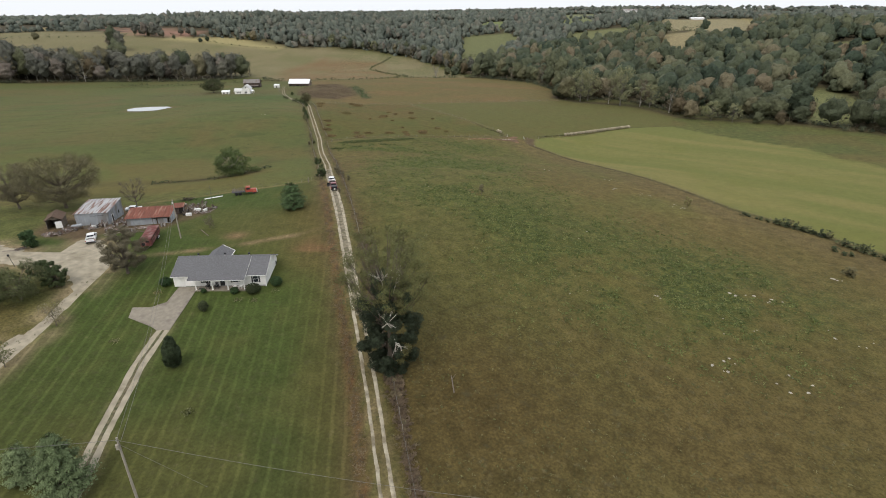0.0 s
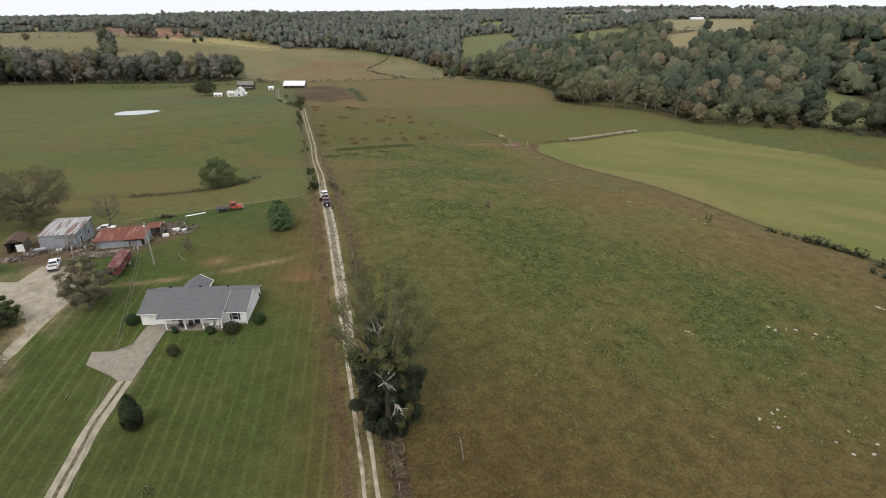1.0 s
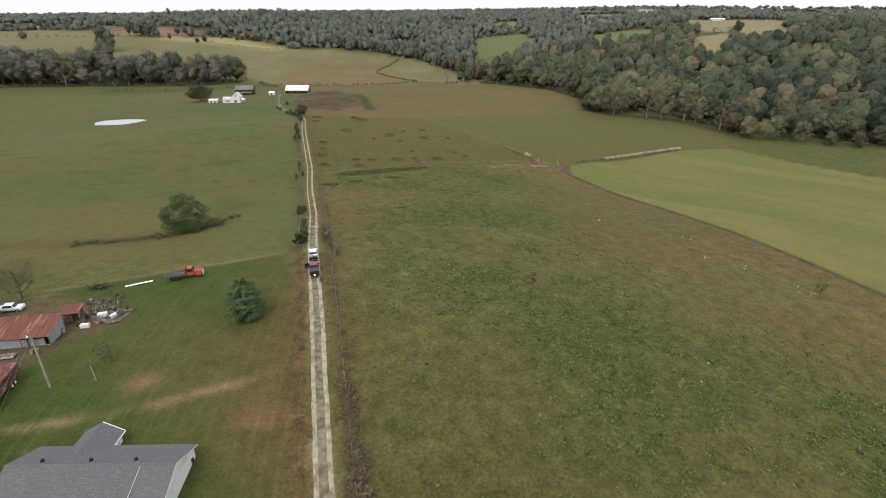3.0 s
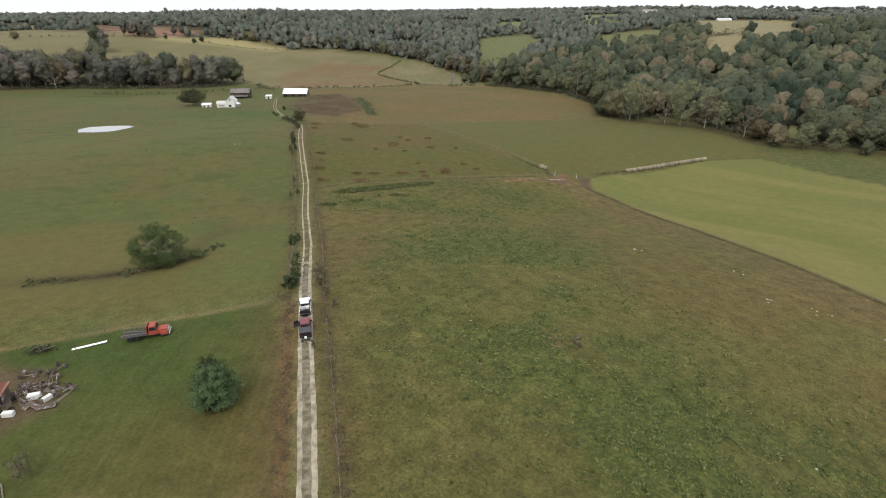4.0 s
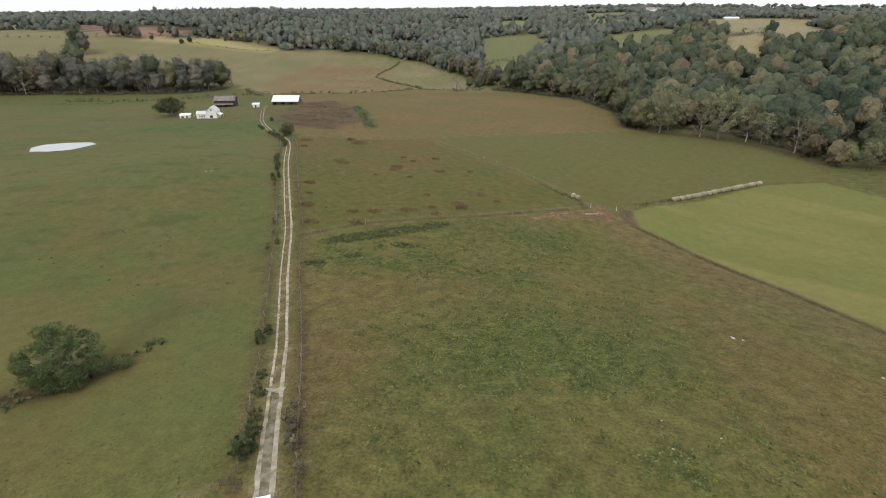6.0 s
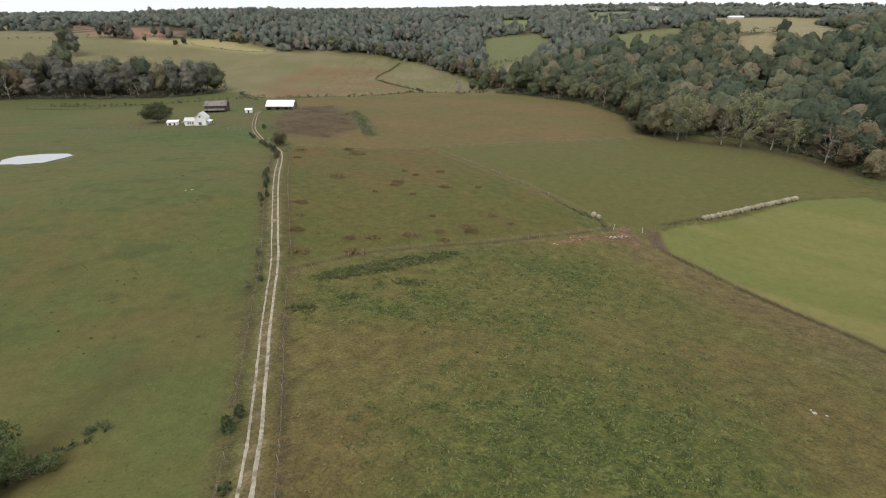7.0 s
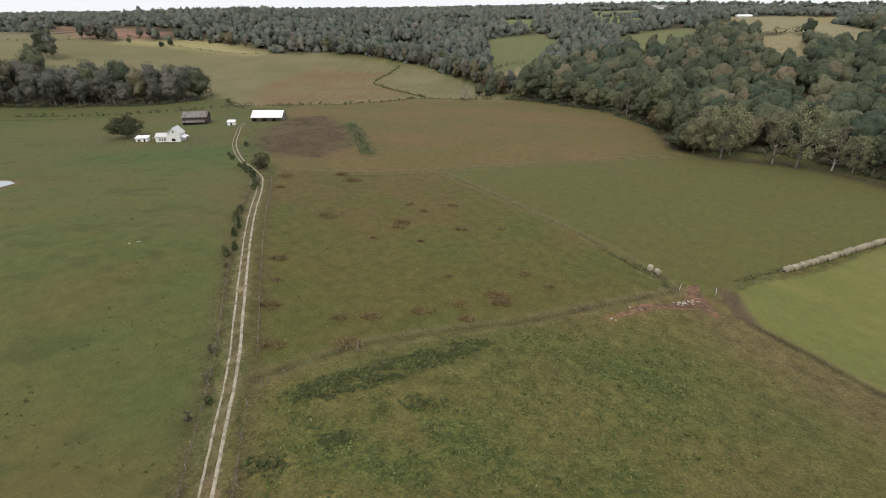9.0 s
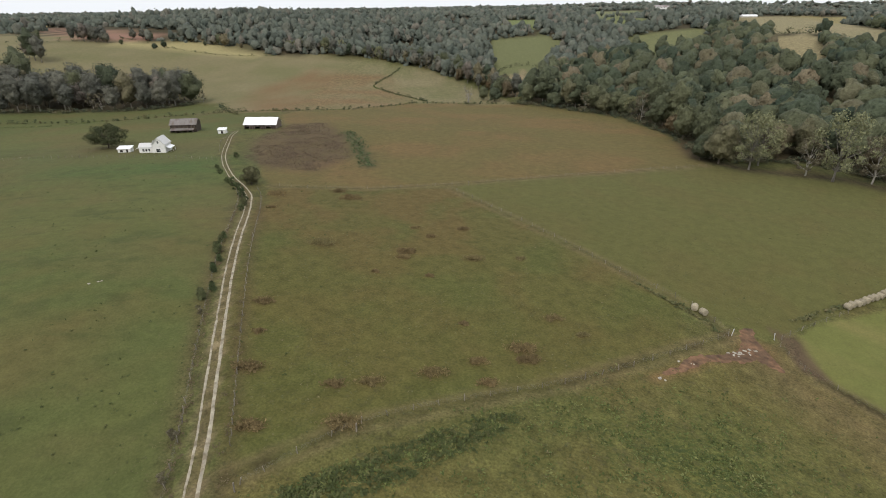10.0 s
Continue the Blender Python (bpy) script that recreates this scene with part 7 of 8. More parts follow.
white_pickup = pickup(-35.5, 162.2, 15.3, M_PAINT_WHITE, "white pickup with a loaded bed parked on the track", M_BED, rack=True)
maroon_pickup = pickup(-33.4, 154.5, 15.3, M_PAINT_MAROON, "maroon pickup with its driver's door open on the track", M_BED, open_door=True, cover=True)
pickup(-85.2, 117.4, 27, M_PAINT_WHITE, "old white pickup parked on the gravel yard", M_JUNK, lift=0.1)


def on_vehicle(vehicle, name, x, y, z, label, category, bm, mat):
    p = vehicle.matrix_world @ Vector((x, y, z))
    ob = thing(name, p.x, p.y, label, category, turn=15.3, z=p.z)
    part("shell", bm, mat, ob)


on_vehicle(white_pickup, "cargo_bundle", -0.35, -1.7, 0.99, "grey tarpaulin bundle in a pickup bed", "cargo", soft_box(-0.4, 0.4, -0.5, 0.5, 0, 0.5, 0.14, 3), M_GALV)
on_vehicle(white_pickup, "cool_box", 0.4, -1.45, 0.99, "white cool box in a pickup bed", "cool box", soft_box(-0.3, 0.3, -0.22, 0.22, 0, 0.45, 0.06), M_ENAMEL)
on_vehicle(white_pickup, "tool_bag", 0.3, -2.25, 0.99, "dark tool bag in a pickup bed", "bag", soft_box(-0.4, 0.4, -0.25, 0.25, 0, 0.3, 0.1), M_BLACK)
hitch = white_pickup.matrix_world @ Vector((0, -3.0, 0.0))
bar = thing("tow_trailer", hitch.x, hitch.y, "dark tow frame behind a pickup", "tow bar", turn=15.3, z=hitch.z)
part("drawbar", tubes(((-0.35, 0.1, 0.5), (0, -0.85, 0.42), 0.05), ((0.35, 0.1, 0.5), (0, -0.85, 0.42), 0.05), ((0, -0.8, 0.42), (0, -0.85, 0.0), 0.05), n=6), M_BLACK, bar)
hitch = maroon_pickup.matrix_world @ Vector((0, -3.0, 0.0))
bar = thing("tow_dolly", hitch.x, hitch.y, "black tow dolly with a white tank behind a pickup", "tow dolly", turn=15.3, z=hitch.z)
part("drawbar", tubes(((0, 0.1, 0.5), (0, -1.6, 0.4), 0.05), ((-0.55, -0.5, 0.4), (0.55, -0.5, 0.4), 0.06), n=6), M_BLACK, bar)
tank = bmesh.new()
bmesh.ops.create_uvsphere(tank, u_segments=14, v_segments=9, radius=0.24)
bmesh.ops.translate(tank, verts=tank.verts, vec=(0, -0.35, 0.75))
part("tank", tank, M_ENAMEL, bar, "white rounded tank", True)
for s in (-1, 1):
    wheel(bar, s * 0.62, -0.5, 0.28, 0.16)
part("jack_wheel", tubes(((0, -1.5, 0.4), (0, -1.5, 0.0), 0.04), n=6), M_BLACK, bar)


def flatbed_truck():
    v = thing("flatbed_truck", -60.6, 155.2, "old red flatbed truck with a slatted timber bed", "truck", turn=-72)
    v.location.z += 0.05
    part("frame", boxes((-0.45, 0.45, -3.6, 2.7, 0.6, 0.82)), M_BLACK, v)
    part("cab", tapered(0.98, -0.1, 1.45, 0.75, 0.86, 0.1, 1.15, 2.3), M_PAINT_RED, v)
    part("hood", tapered(0.86, 1.3, 3.0, 0.75, 0.72, 1.3, 2.92, 1.52), M_PAINT_RED, v)
    part("windscreen", slab([(-0.82, 1.37, 1.55), (0.82, 1.37, 1.55), (0.76, 1.21, 2.14), (-0.76, 1.21, 2.14)], -0.02), M_GLASS, v)
    part("rear_window", slab([(-0.6, -0.02, 1.6), (0.6, -0.02, 1.6), (0.56, 0.09, 2.1), (-0.56, 0.09, 2.1)], -0.03), M_GLASS, v)
    part("grille", boxes((-0.7, 0.7, 2.98, 3.04, 0.85, 1.4)), M_PALE_TIN, v, "faded white grille")
    part("bumper", soft_box(-1.05, 1.05, 3.06, 3.2, 0.55, 0.75, 0.03), M_PALE_TIN, v)
    for s in (-1, 1):
        part("fender", tapered(0.2, 1.75, 2.95, 0.6, 0.14, 1.9, 2.85, 1.12), M_PAINT_RED, v).location.x = s * 0.95
        part("side_window", slab([(s * 0.955, 0.15, 1.55), (s * 0.955, 1.25, 1.55), (s * 0.885, 1.08, 2.12), (s * 0.885, 0.2, 2.12)], 0.02), M_GLASS, v)
        part("headlight", tubes(((s * 0.78, 2.96, 1.12), (s * 0.78, 3.05, 1.12), 0.12), n=12), M_CHROME, v)
        wheel(v, s * 0.95, 2.2, 0.45, 0.26, M_BLACK)
        for yy in (-1.9, -2.9):
            wheel(v, s * 0.95, yy, 0.45, 0.3, M_BLACK)
        part("bed_rail", boxes((s * 1.12 - 0.05, s * 1.12 + 0.05, -4.2, -0.25, 1.35, 1.5)), M_OLD_WOOD, v)
        for k in range(6):
            part("stake", boxes((s * 1.12 - 0.04, s * 1.12 + 0.04, -4.1 + k * 0.74, -4.0 + k * 0.74, 0.95, 1.5)), M_OLD_WOOD, v)
    for k in range(9):
        part("bed_plank", boxes((-1.15 + k * 0.257, -0.92 + k * 0.257, -4.2, -0.25, 0.88, 0.95)), M_BED, v)
    part("headboard", boxes((-1.15, 1.15, -0.24, -0.16, 0.9, 2.35)), M_PAINT_RED, v)
    part("winch_bar", tubes(((-0.5, -4.1, 1.2), (0.4, -0.5, 1.35), 0.08), n=7), M_OLD_WOOD, v)


flatbed_truck()


def stock_trailer():
    v = thing("stock_trailer", -70.2, 116.4, "long rusty red stock trailer parked on grass", "trailer", turn=15)
    part("box_body", soft_box(-1.15, 1.15, -4.6, 4.6, 0.75, 2.5, 0.08), M_TRAILER, v)
    roof = bmesh.new()
    prism([(-4.65, 2.48), (4.65, 2.48), (4.65, 2.53), (-4.65, 2.53)], -1.2, 1.2, roof)
    roof_part = part("roof", roof, M_TRAILER, v)
    for k in range(7):
        part("roof_bow", boxes((-1.2, 1.2, -4.3 + k * 1.43, -4.22 + k * 1.43, 2.53, 2.575)), M_TRAILER, roof_part)
    for s in (-1, 1):
        for k in range(4):
            # dark plate on the closed side, for the shade behind the gap
            part("vent_gap", boxes((s * 1.152 - 0.005, s * 1.152 + 0.005, -4.0 + k * 2.1, -2.5 + k * 2.1, 1.95, 2.2)), M_DARK, v)
        for k in range(9):
            part("side_rib", boxes((s * 1.17 - 0.025, s * 1.17 + 0.025, -4.5 + k * 1.1, -4.43 + k * 1.1, 0.78, 2.48)), M_TRAILER, v)
        for yy in (1.5, 2.4):
            wheel(v, s * 1.12, yy, 0.4, 0.24, M_TRIM)
        part("mudguard", boxes((s * 1.12 - 0.16, s * 1.12 + 0.16, 1.0, 2.9, 0.85, 0.9)), M_TRAILER, v)
    part("nose_window", boxes((0.1, 0.8, -4.63, -4.61, 1.7, 2.1)), M_DARK, v)
    part("drawbar", tubes(((-0.7, -4.6, 0.72), (0, -6.1, 0.55), 0.07), ((0.7, -4.6, 0.72), (0, -6.1, 0.55), 0.07), ((0, -5.9, 0.6), (0, -5.9, 0.0), 0.06), n=6), M_OLD_WOOD, v)
    part("spare_wheel", tubes(((-0.5, -4.64, 1.4), (-0.5, -4.82, 1.4), 0.36), n=16), M_TYRE, v)


stock_trailer()
car = thing("parked_car", -88.6, 142.2, "pale old car parked behind the sheds", "car", turn=-78)
part("body", soft_box(-0.85, 0.85, -2.1, 2.1, 0.35, 0.95, 0.12, 3), M_PAINT_WHITE, car)
part("cabin", tapered(0.8, -1.4, 1.0, 0.9, 0.62, -1.0, 0.45, 1.45), M_PAINT_WHITE, car)
part("windscreen", slab([(-0.7, 0.98, 1.0), (0.7, 0.98, 1.0), (0.58, 0.58, 1.38), (-0.58, 0.58, 1.38)], -0.03), M_GLASS, car)
for s in (-1, 1):
    part("side_window", slab([(s * 0.79, -1.15, 1.0), (s * 0.79, 0.75, 1.0), (s * 0.67, 0.4, 1.38), (s * 0.67, -0.9, 1.38)], 0.03), M_GLASS, car)
    for yy in (-1.3, 1.3):
        wheel(car, s * 0.76, yy, 0.32, 0.2)


# ---- scrap and clutter in the yard ----
clutter_rng = np.random.default_rng(71)


def scrap(x, y, kind, turn, s=1.0):
    words = {"sheet": ("scrap_sheet", "bent sheet of rusty scrap tin", "scrap"), "plank": ("plank", "weathered loose plank on the ground", "plank"), "drum": ("steel_drum", "rusty steel drum standing in the yard", "drum"), "tyre": ("scrap_tyre_ring", "worn black tyre lying on the ground", "scrap tyre"), "crate": ("wooden_crate", "weathered wooden crate among scrap", "crate"), "fridge": ("old_appliance", "discarded white enamel appliance on the grass", "appliance"), "tank": ("propane_tank", "pale rounded fuel tank on feet", "tank"), "machine": ("farm_implement", "rusty derelict farm implement", "implement")}
    name, label, category = words[kind]
    ob = thing(name, x, y, label, category, "yard scrap", turn)
    if kind == "sheet":
        part("panel", corrugated((-1.2 * s, -0.5 * s, 0.06), (2.4 * s, 0, 0.25), (0, 1.0 * s, 0.2), 0.2, 0.04), M_JUNK, ob)
    elif kind == "plank":
        part("board", boxes((-1.8 * s, 1.8 * s, -0.12, 0.12, 0.0, 0.09), (-1.6 * s, 1.3 * s, 0.16, 0.36, 0.0, 0.08)), M_OLD_WOOD, ob)
    elif kind == "drum":
        d = part("barrel", tubes(((0, 0, 0), (0, 0, 0.88), 0.29), n=16), M_JUNK, ob)
        part("rim", tubes(((0, 0, 0.85), (0, 0, 0.9), 0.305), n=16), M_JUNK, d)
        part("hoop", tubes(((0, 0, 0.43), (0, 0, 0.46), 0.3), n=16), M_JUNK, d)
    elif kind == "tyre":
        bm = bmesh.new()
        rings = [[bm.verts.new(((0.33 + 0.1 * math.cos(b)) * math.cos(a), (0.33 + 0.1 * math.cos(b)) * math.sin(a), 0.1 + 0.1 * math.sin(b))) for b in np.linspace(0, 2 * math.pi, 8, endpoint=False)] for a in np.linspace(0, 2 * math.pi, 16, endpoint=False)]
        for i in range(16):
            for j in range(8):
                bm.faces.new((rings[i][j], rings[(i + 1) % 16][j], rings[(i + 1) % 16][(j + 1) % 8], rings[i][(j + 1) % 8]))
        part("carcass", bm, M_TYRE, ob, smooth=True)
    elif kind == "crate":
        for k in range(4):
            for yy in (-0.4, 0.38):
                part("slat", boxes((-0.5 * s, 0.5 * s, yy, yy + 0.02, 0.02 + k * 0.17, 0.14 + k * 0.17)), M_OLD_WOOD, ob)
        part("base", boxes((-0.5 * s, 0.5 * s, -0.38, 0.38, 0.0, 0.04), (-0.5 * s, -0.46 * s, -0.38, 0.38, 0.0, 0.66), (0.46 * s, 0.5 * s, -0.38, 0.38, 0.0, 0.66)), M_OLD_WOOD, ob)
    elif kind == "fridge":
        c = part("cabinet", soft_box(-0.8 * s, 0.8 * s, -0.4 * s, 0.4 * s, 0.0, 0.75 * s, 0.05), M_ENAMEL, ob)
        part("door", soft_box(-0.76 * s, 0.76 * s, -0.36 * s, 0.36 * s, 0.752 * s, 0.8 * s, 0.02), M_ENAMEL, c)
    elif kind == "tank":
        bm = tubes(((-1.0, 0, 0.85), (1.0, 0, 0.85), 0.45), ((-1.25, 0, 0.85), (-1.0, 0, 0.85), 0.25, 0.45), ((1.0, 0, 0.85), (1.25, 0, 0.85), 0.45, 0.25), n=16)
        part("vessel", bm, M_GALV_WALL, ob)
        for xx in (-0.7, 0.7):
            part("foot", boxes((xx - 0.08, xx + 0.08, -0.35, 0.35, 0.0, 0.46)), M_JUNK, ob)
    else:
        part("chassis", tubes(((-1.4, -0.5, 0.5), (1.4, -0.4, 0.6), 0.06), ((-1.4, 0.5, 0.5), (1.4, 0.5, 0.55), 0.06), ((-1.0, -0.6, 0.5), (-1.0, 0.6, 0.5), 0.06), ((0.9, -0.6, 0.55), (0.9, 0.6, 0.55), 0.06), ((-0.6, 0, 0.5), (0.2, 0, 1.5), 0.05), ((0.2, 0, 1.5), (1.0, 0.2, 0.6), 0.05), n=6), M_JUNK, ob)
        for xx in (-1.0, 0.9):
            for yy in (-0.65, 0.65):
                part("spoked_wheel", tubes(((xx, yy - 0.03, 0.42), (xx, yy + 0.03, 0.42), 0.42), n=14), M_JUNK, ob)


for x, y, kind, turn, s in ((-68.6, 138.6, "fridge", 20, 1.0), (-66.4, 138.2, "fridge", 70, 0.8), (-69.4, 134.8, "fridge", 10, 0.9), (-65.2, 136.4, "sheet", 15, 1.0), (-67.2, 136.6, "sheet", 160, 0.9), (-70.6, 141.0, "machine", 30, 1.2), (-68.6, 142.5, "machine", 120, 1.0), (-73.5, 144.2, "machine", 10, 1.3), (-70.2, 145.5, "machine", 80, 1.1), (-75.0, 136.6, "drum", 0, 1), (-74.2, 135.8, "drum", 0, 1), (-71.0, 135.4, "tyre", 0, 1), (-70.2, 136.2, "tyre", 0, 1), (-71.5, 137.0, "crate", 40, 1.2), (-66.0, 140.6, "plank", 25, 1.0), (-68.5, 140.6, "plank", -40, 1.0), (-64.4, 138.4, "plank", 80, 0.8), (-72.0, 133.2, "drum", 0, 1), (-74.5, 134.2, "sheet", 70, 1.2), (-76.5, 125.6, "sheet", 8, 1.3), (-79.0, 125.6, "plank", 12, 1.2), (-81.6, 125.2, "plank", -30, 1.0), (-83.5, 126.0, "crate", 10, 1.0), (-84.8, 127.6, "drum", 0, 1), (-85.4, 129.2, "machine", 70, 1.0), (-86.0, 126.0, "sheet", 35, 1.0), (-84.2, 131.2, "sheet", 100, 1.1), (-83.9, 133.4, "plank", 75, 1.0), (-86.3, 132.6, "drum", 0, 1), (-94.2, 125.8, "tank", 30, 1.0), (-92.0, 126.3, "crate", 15, 1.3), (-90.5, 126.6, "fridge", 12, 0.8), (-95.6, 124.0, "machine", 15, 1.1), (-98.0, 122.0, "tyre", 0, 1), (-99.4, 121.6, "sheet", 30, 0.8), (-96.0, 122.2, "plank", 20, 0.9), (-97.0, 126.8, "drum", 0, 1), (-80.0, 123.6, "plank", 40, 1.1), (-78.5, 122.8, "plank", 5, 0.9), (-84.0, 123.2, "plank", 60, 1.1), (-82.4, 121.8, "plank", 35, 1.2), (-72.7, 126.6, "drum", 0, 1.0), (-72.0, 126.8, "drum", 0, 1.0), (-98.5, 112.0, "sheet", 40, 1.0), (-100.2, 111.0, "plank", 10, 1.0)):
    scrap(x, y, kind, turn, s)
for k in range(84):
    cx, cy, r = ((-69.0, 139.2, 4.4), (-85.2, 128.5, 3.4), (-93.0, 125.5, 3.4), (-81.0, 123.8, 4.2), (-98.5, 121.8, 2.2), (-70.8, 137.6, 3.4))[k % 6]
    a, q = clutter_rng.uniform(0, 6.28), r * clutter_rng.uniform(0.1, 1) ** 0.6
    scrap(float(cx + q * math.cos(a) * 1.3), float(cy + q * math.sin(a) * 0.6), ("plank", "sheet", "crate", "drum", "tyre", "plank", "machine", "sheet")[int(clutter_rng.integers(8))], float(clutter_rng.uniform(0, 180)), float(clutter_rng.uniform(0.4, 0.8)))
brush = thing("brush_pile", -77.6, 151.8, "heap of cut branches and old posts in rough grass", "brush pile")
brush_rng = np.random.default_rng(81)
for k in range(26):
    a, r, h = brush_rng.uniform(0, 6.28), brush_rng.uniform(0.2, 1.6), brush_rng.uniform(0.1, 0.8)
    c, d = Vector((r * math.cos(a), r * math.sin(a) * 0.6, h)), Vector((brush_rng.normal(), brush_rng.normal() * 0.6, brush_rng.normal() * 0.22)).normalized() * brush_rng.uniform(0.7, 1.6)
    part("branch", tubes((c - d, c + d, 0.09, 0.03), n=5), M_BARN if k % 3 else M_OLD_WOOD, brush)
V, F = cards(brush_rng, np.stack([brush_rng.normal(size=260) * 1.3, brush_rng.normal(size=260) * 0.7, brush_rng.uniform(0.05, 0.9, 260)], 1), 0.14, 1.4)
V[:, 2] = np.maximum(V[:, 2], 0.02)
tagged(new("weeds", fast_mesh("weeds", V, F, L_BUSH)), kind="stuff").parent = brush
pole = thing("timber_length", -59.4, 121.3, "pale length of timber lying on the lawn", "timber", turn=-48)
part("beam", boxes((-2.5, 2.5, -0.08, 0.08, 0.0, 0.14)), M_OLD_WOOD, pole)
boat = thing("metal_gutter_length", -69.9, 152.8, "long pale strip of roofing lying at the lawn edge", "roofing", turn=24)
part("strip", corrugated((-2.6, -0.3, 0.05), (0, 0.6, 0.0), (5.2, 0, 0.3), 0.2, 0.05), M_WHITE_TIN, boat)


# ---- the far farm ----
def far_farmhouse():
    h = thing("white_farmhouse", -168.0, 463.5, "white weatherboard farmhouse with a gabled front", "house", turn=4, z=-17.4)
    part("front_block", prism([(0, -0.5), (7.0, -0.5), (7.0, 4.6), (0, 4.6)], -3.1, 3.1), M_SIDING, h)
    for y in (0.0, 7.0):
        part("gable_wall", slab([(-3.1, y, 4.6), (3.1, y, 4.6), (0, y, 7.6)], 0.1), M_SIDING, h)
    for s in (-1, 1):
        part("roof", slab([(0, -0.4, 7.75), (0, 7.4, 7.75), (s * 3.5, 7.4, 4.35), (s * 3.5, -0.4, 4.35)], 0.14), M_PALE_TIN, h)
    part("side_wing", prism([(0.8, -0.5), (6.0, -0.5), (6.0, 3.0), (0.8, 3.0)], -10.0, -3.1), M_SIDING, h)
    for y0, z0, y1, z1 in ((0.5, 2.9, 3.4, 4.6), (6.3, 2.9, 3.4, 4.6)):
        part("wing_roof", slab([(-10.3, y0, z0), (-3.1, y0, z0), (-3.1, y1, z1), (-10.3, y1, z1)], 0.12), M_PALE_TIN, h)
    part("wing_end", slab([(-10.0, 0.8, 3.0), (-10.0, 6.0, 3.0), (-10.0, 3.4, 4.5)], 0.1), M_SIDING, h)
    part("end_porch", slab([(-11.6, 0.6, 2.1), (-10.0, 0.6, 2.9), (-10.0, 5.5, 2.9), (-11.6, 5.5, 2.1)], 0.1), M_WHITE_TIN, h)
    part("side_porch", slab([(3.1, 0.6, 3.2), (5.2, 0.6, 2.4), (5.2, 6.5, 2.4), (3.1, 6.5, 3.2)], 0.1), M_WHITE_TIN, h)
    for y in (0.8, 3.5, 6.3):
        part("porch_post", boxes((5.0, 5.12, y, y + 0.12, -0.5, 2.4)), M_TRIM, h)
    for x in (-7.9, -6.5, -5.1):
        window(h, x, 0.77, 0.9, 0.9, 1.2, False)
    window(h, -0.4, -0.033, 0.7, 1.9, 1.5, False)
    window(h, 0, -0.033, 4.9, 0.8, 1.1, False)
    part("chimney", boxes((-4.0, -3.4, 3.2, 3.8, 4.2, 5.6)), M_BLOCK, h)
    return h


far_farmhouse()
outhouse = thing("white_outbuilding", -187.0, 466.0, "small white outbuilding beside the farmhouse", "shed", turn=6, z=-17.8)
part("wall", boxes((-3.0, 3.0, 0, 3.5, -0.4, 2.1)), M_SIDING, outhouse)
part("roof", slab([(-3.4, -0.3, 2.2), (3.4, -0.3, 2.2), (3.4, 3.9, 2.9), (-3.4, 3.9, 2.9)], 0.12), M_WHITE_TIN, outhouse)
# openings are dark plates on the wall, coloured as the shade within
part("doorway", boxes((1.0, 1.9, -0.03, 0.0, 0.0, 1.8)), M_DARK, outhouse)
part("doorway", boxes((-2.0, -0.6, -0.03, 0.0, 0.4, 1.5)), M_DARK, outhouse)
coop = thing("white_outbuilding", -156.7, 512.5, "small white shed beside the farm lane", "shed", turn=4)
part("wall", boxes((-2.2, 2.2, 0, 3.0, -0.4, 2.2)), M_SIDING, coop)
part("roof", slab([(-2.5, -0.3, 2.2), (2.5, -0.3, 2.2), (2.5, 3.3, 2.9), (-2.5, 3.3, 2.9)], 0.12), M_WHITE_TIN, coop)
part("doorway", boxes((-0.4, 0.5, -0.03, 0.0, 0.0, 1.7)), M_DARK, coop)


def tobacco_barn(x, y, z, turn, half, deep, eave, ridge, roof_mat, label, lean=False):
    b = thing("barn", x, y, label, "barn", "far barns", turn, z)
    part("rear_wall", boxes((-half, half, deep - 0.15, deep, -0.8, eave)), M_BARN, b)
    for s in (-1, 1):
        part("gable_wall", prism([(0, -0.8), (deep, -0.8), (deep, eave), (deep / 2, ridge), (0, eave)], s * half - 0.08, s * half + 0.08), M_OLD_WOOD if not lean else M_BARN, b)
    bays = 6
    for k in range(bays):
        x0 = -half + 2 * half * k / bays
        part("wall_board", boxes((x0 + 0.1, x0 + 2 * half / bays - 0.1, 0, 0.12, -0.6 if k % 2 else eave * 0.55, eave)), M_BARN, b)
        part("post", boxes((x0 - 0.1, x0 + 0.1, -0.04, 0.16, -0.8, eave)), M_OLD_WOOD, b)
    part("loft_floor", boxes((-half + 0.1, half - 0.1, 0.2, deep - 0.2, -0.7, 0.1)), M_DARK, b)
    for s, y0 in ((-1, -0.5), (1, deep + 0.5)):
        part("roof", corrugated((-half - 0.5, y0, eave - 0.2), (2 * half + 1.0, 0, 0), (0, deep / 2 - y0, ridge + 0.15 - eave + 0.2), 0.6, 0.05), roof_mat, b)
    if lean:
        part("lean_to_roof", slab([(-half + 0.3, -3.0, eave * 0.42), (half - 1.0, -3.0, eave * 0.42), (half - 1.0, 0, eave * 0.58), (-half + 0.3, 0, eave * 0.58)], 0.1), M_DULL_TIN, b)
        for k in range(5):
            part("lean_to_post", boxes((-half + 0.5 + k * (2 * half - 1.8) / 4, -half + 0.68 + k * (2 * half - 1.8) / 4, -2.9, -2.74, -0.6, eave * 0.42)), M_OLD_WOOD, b)
    return b


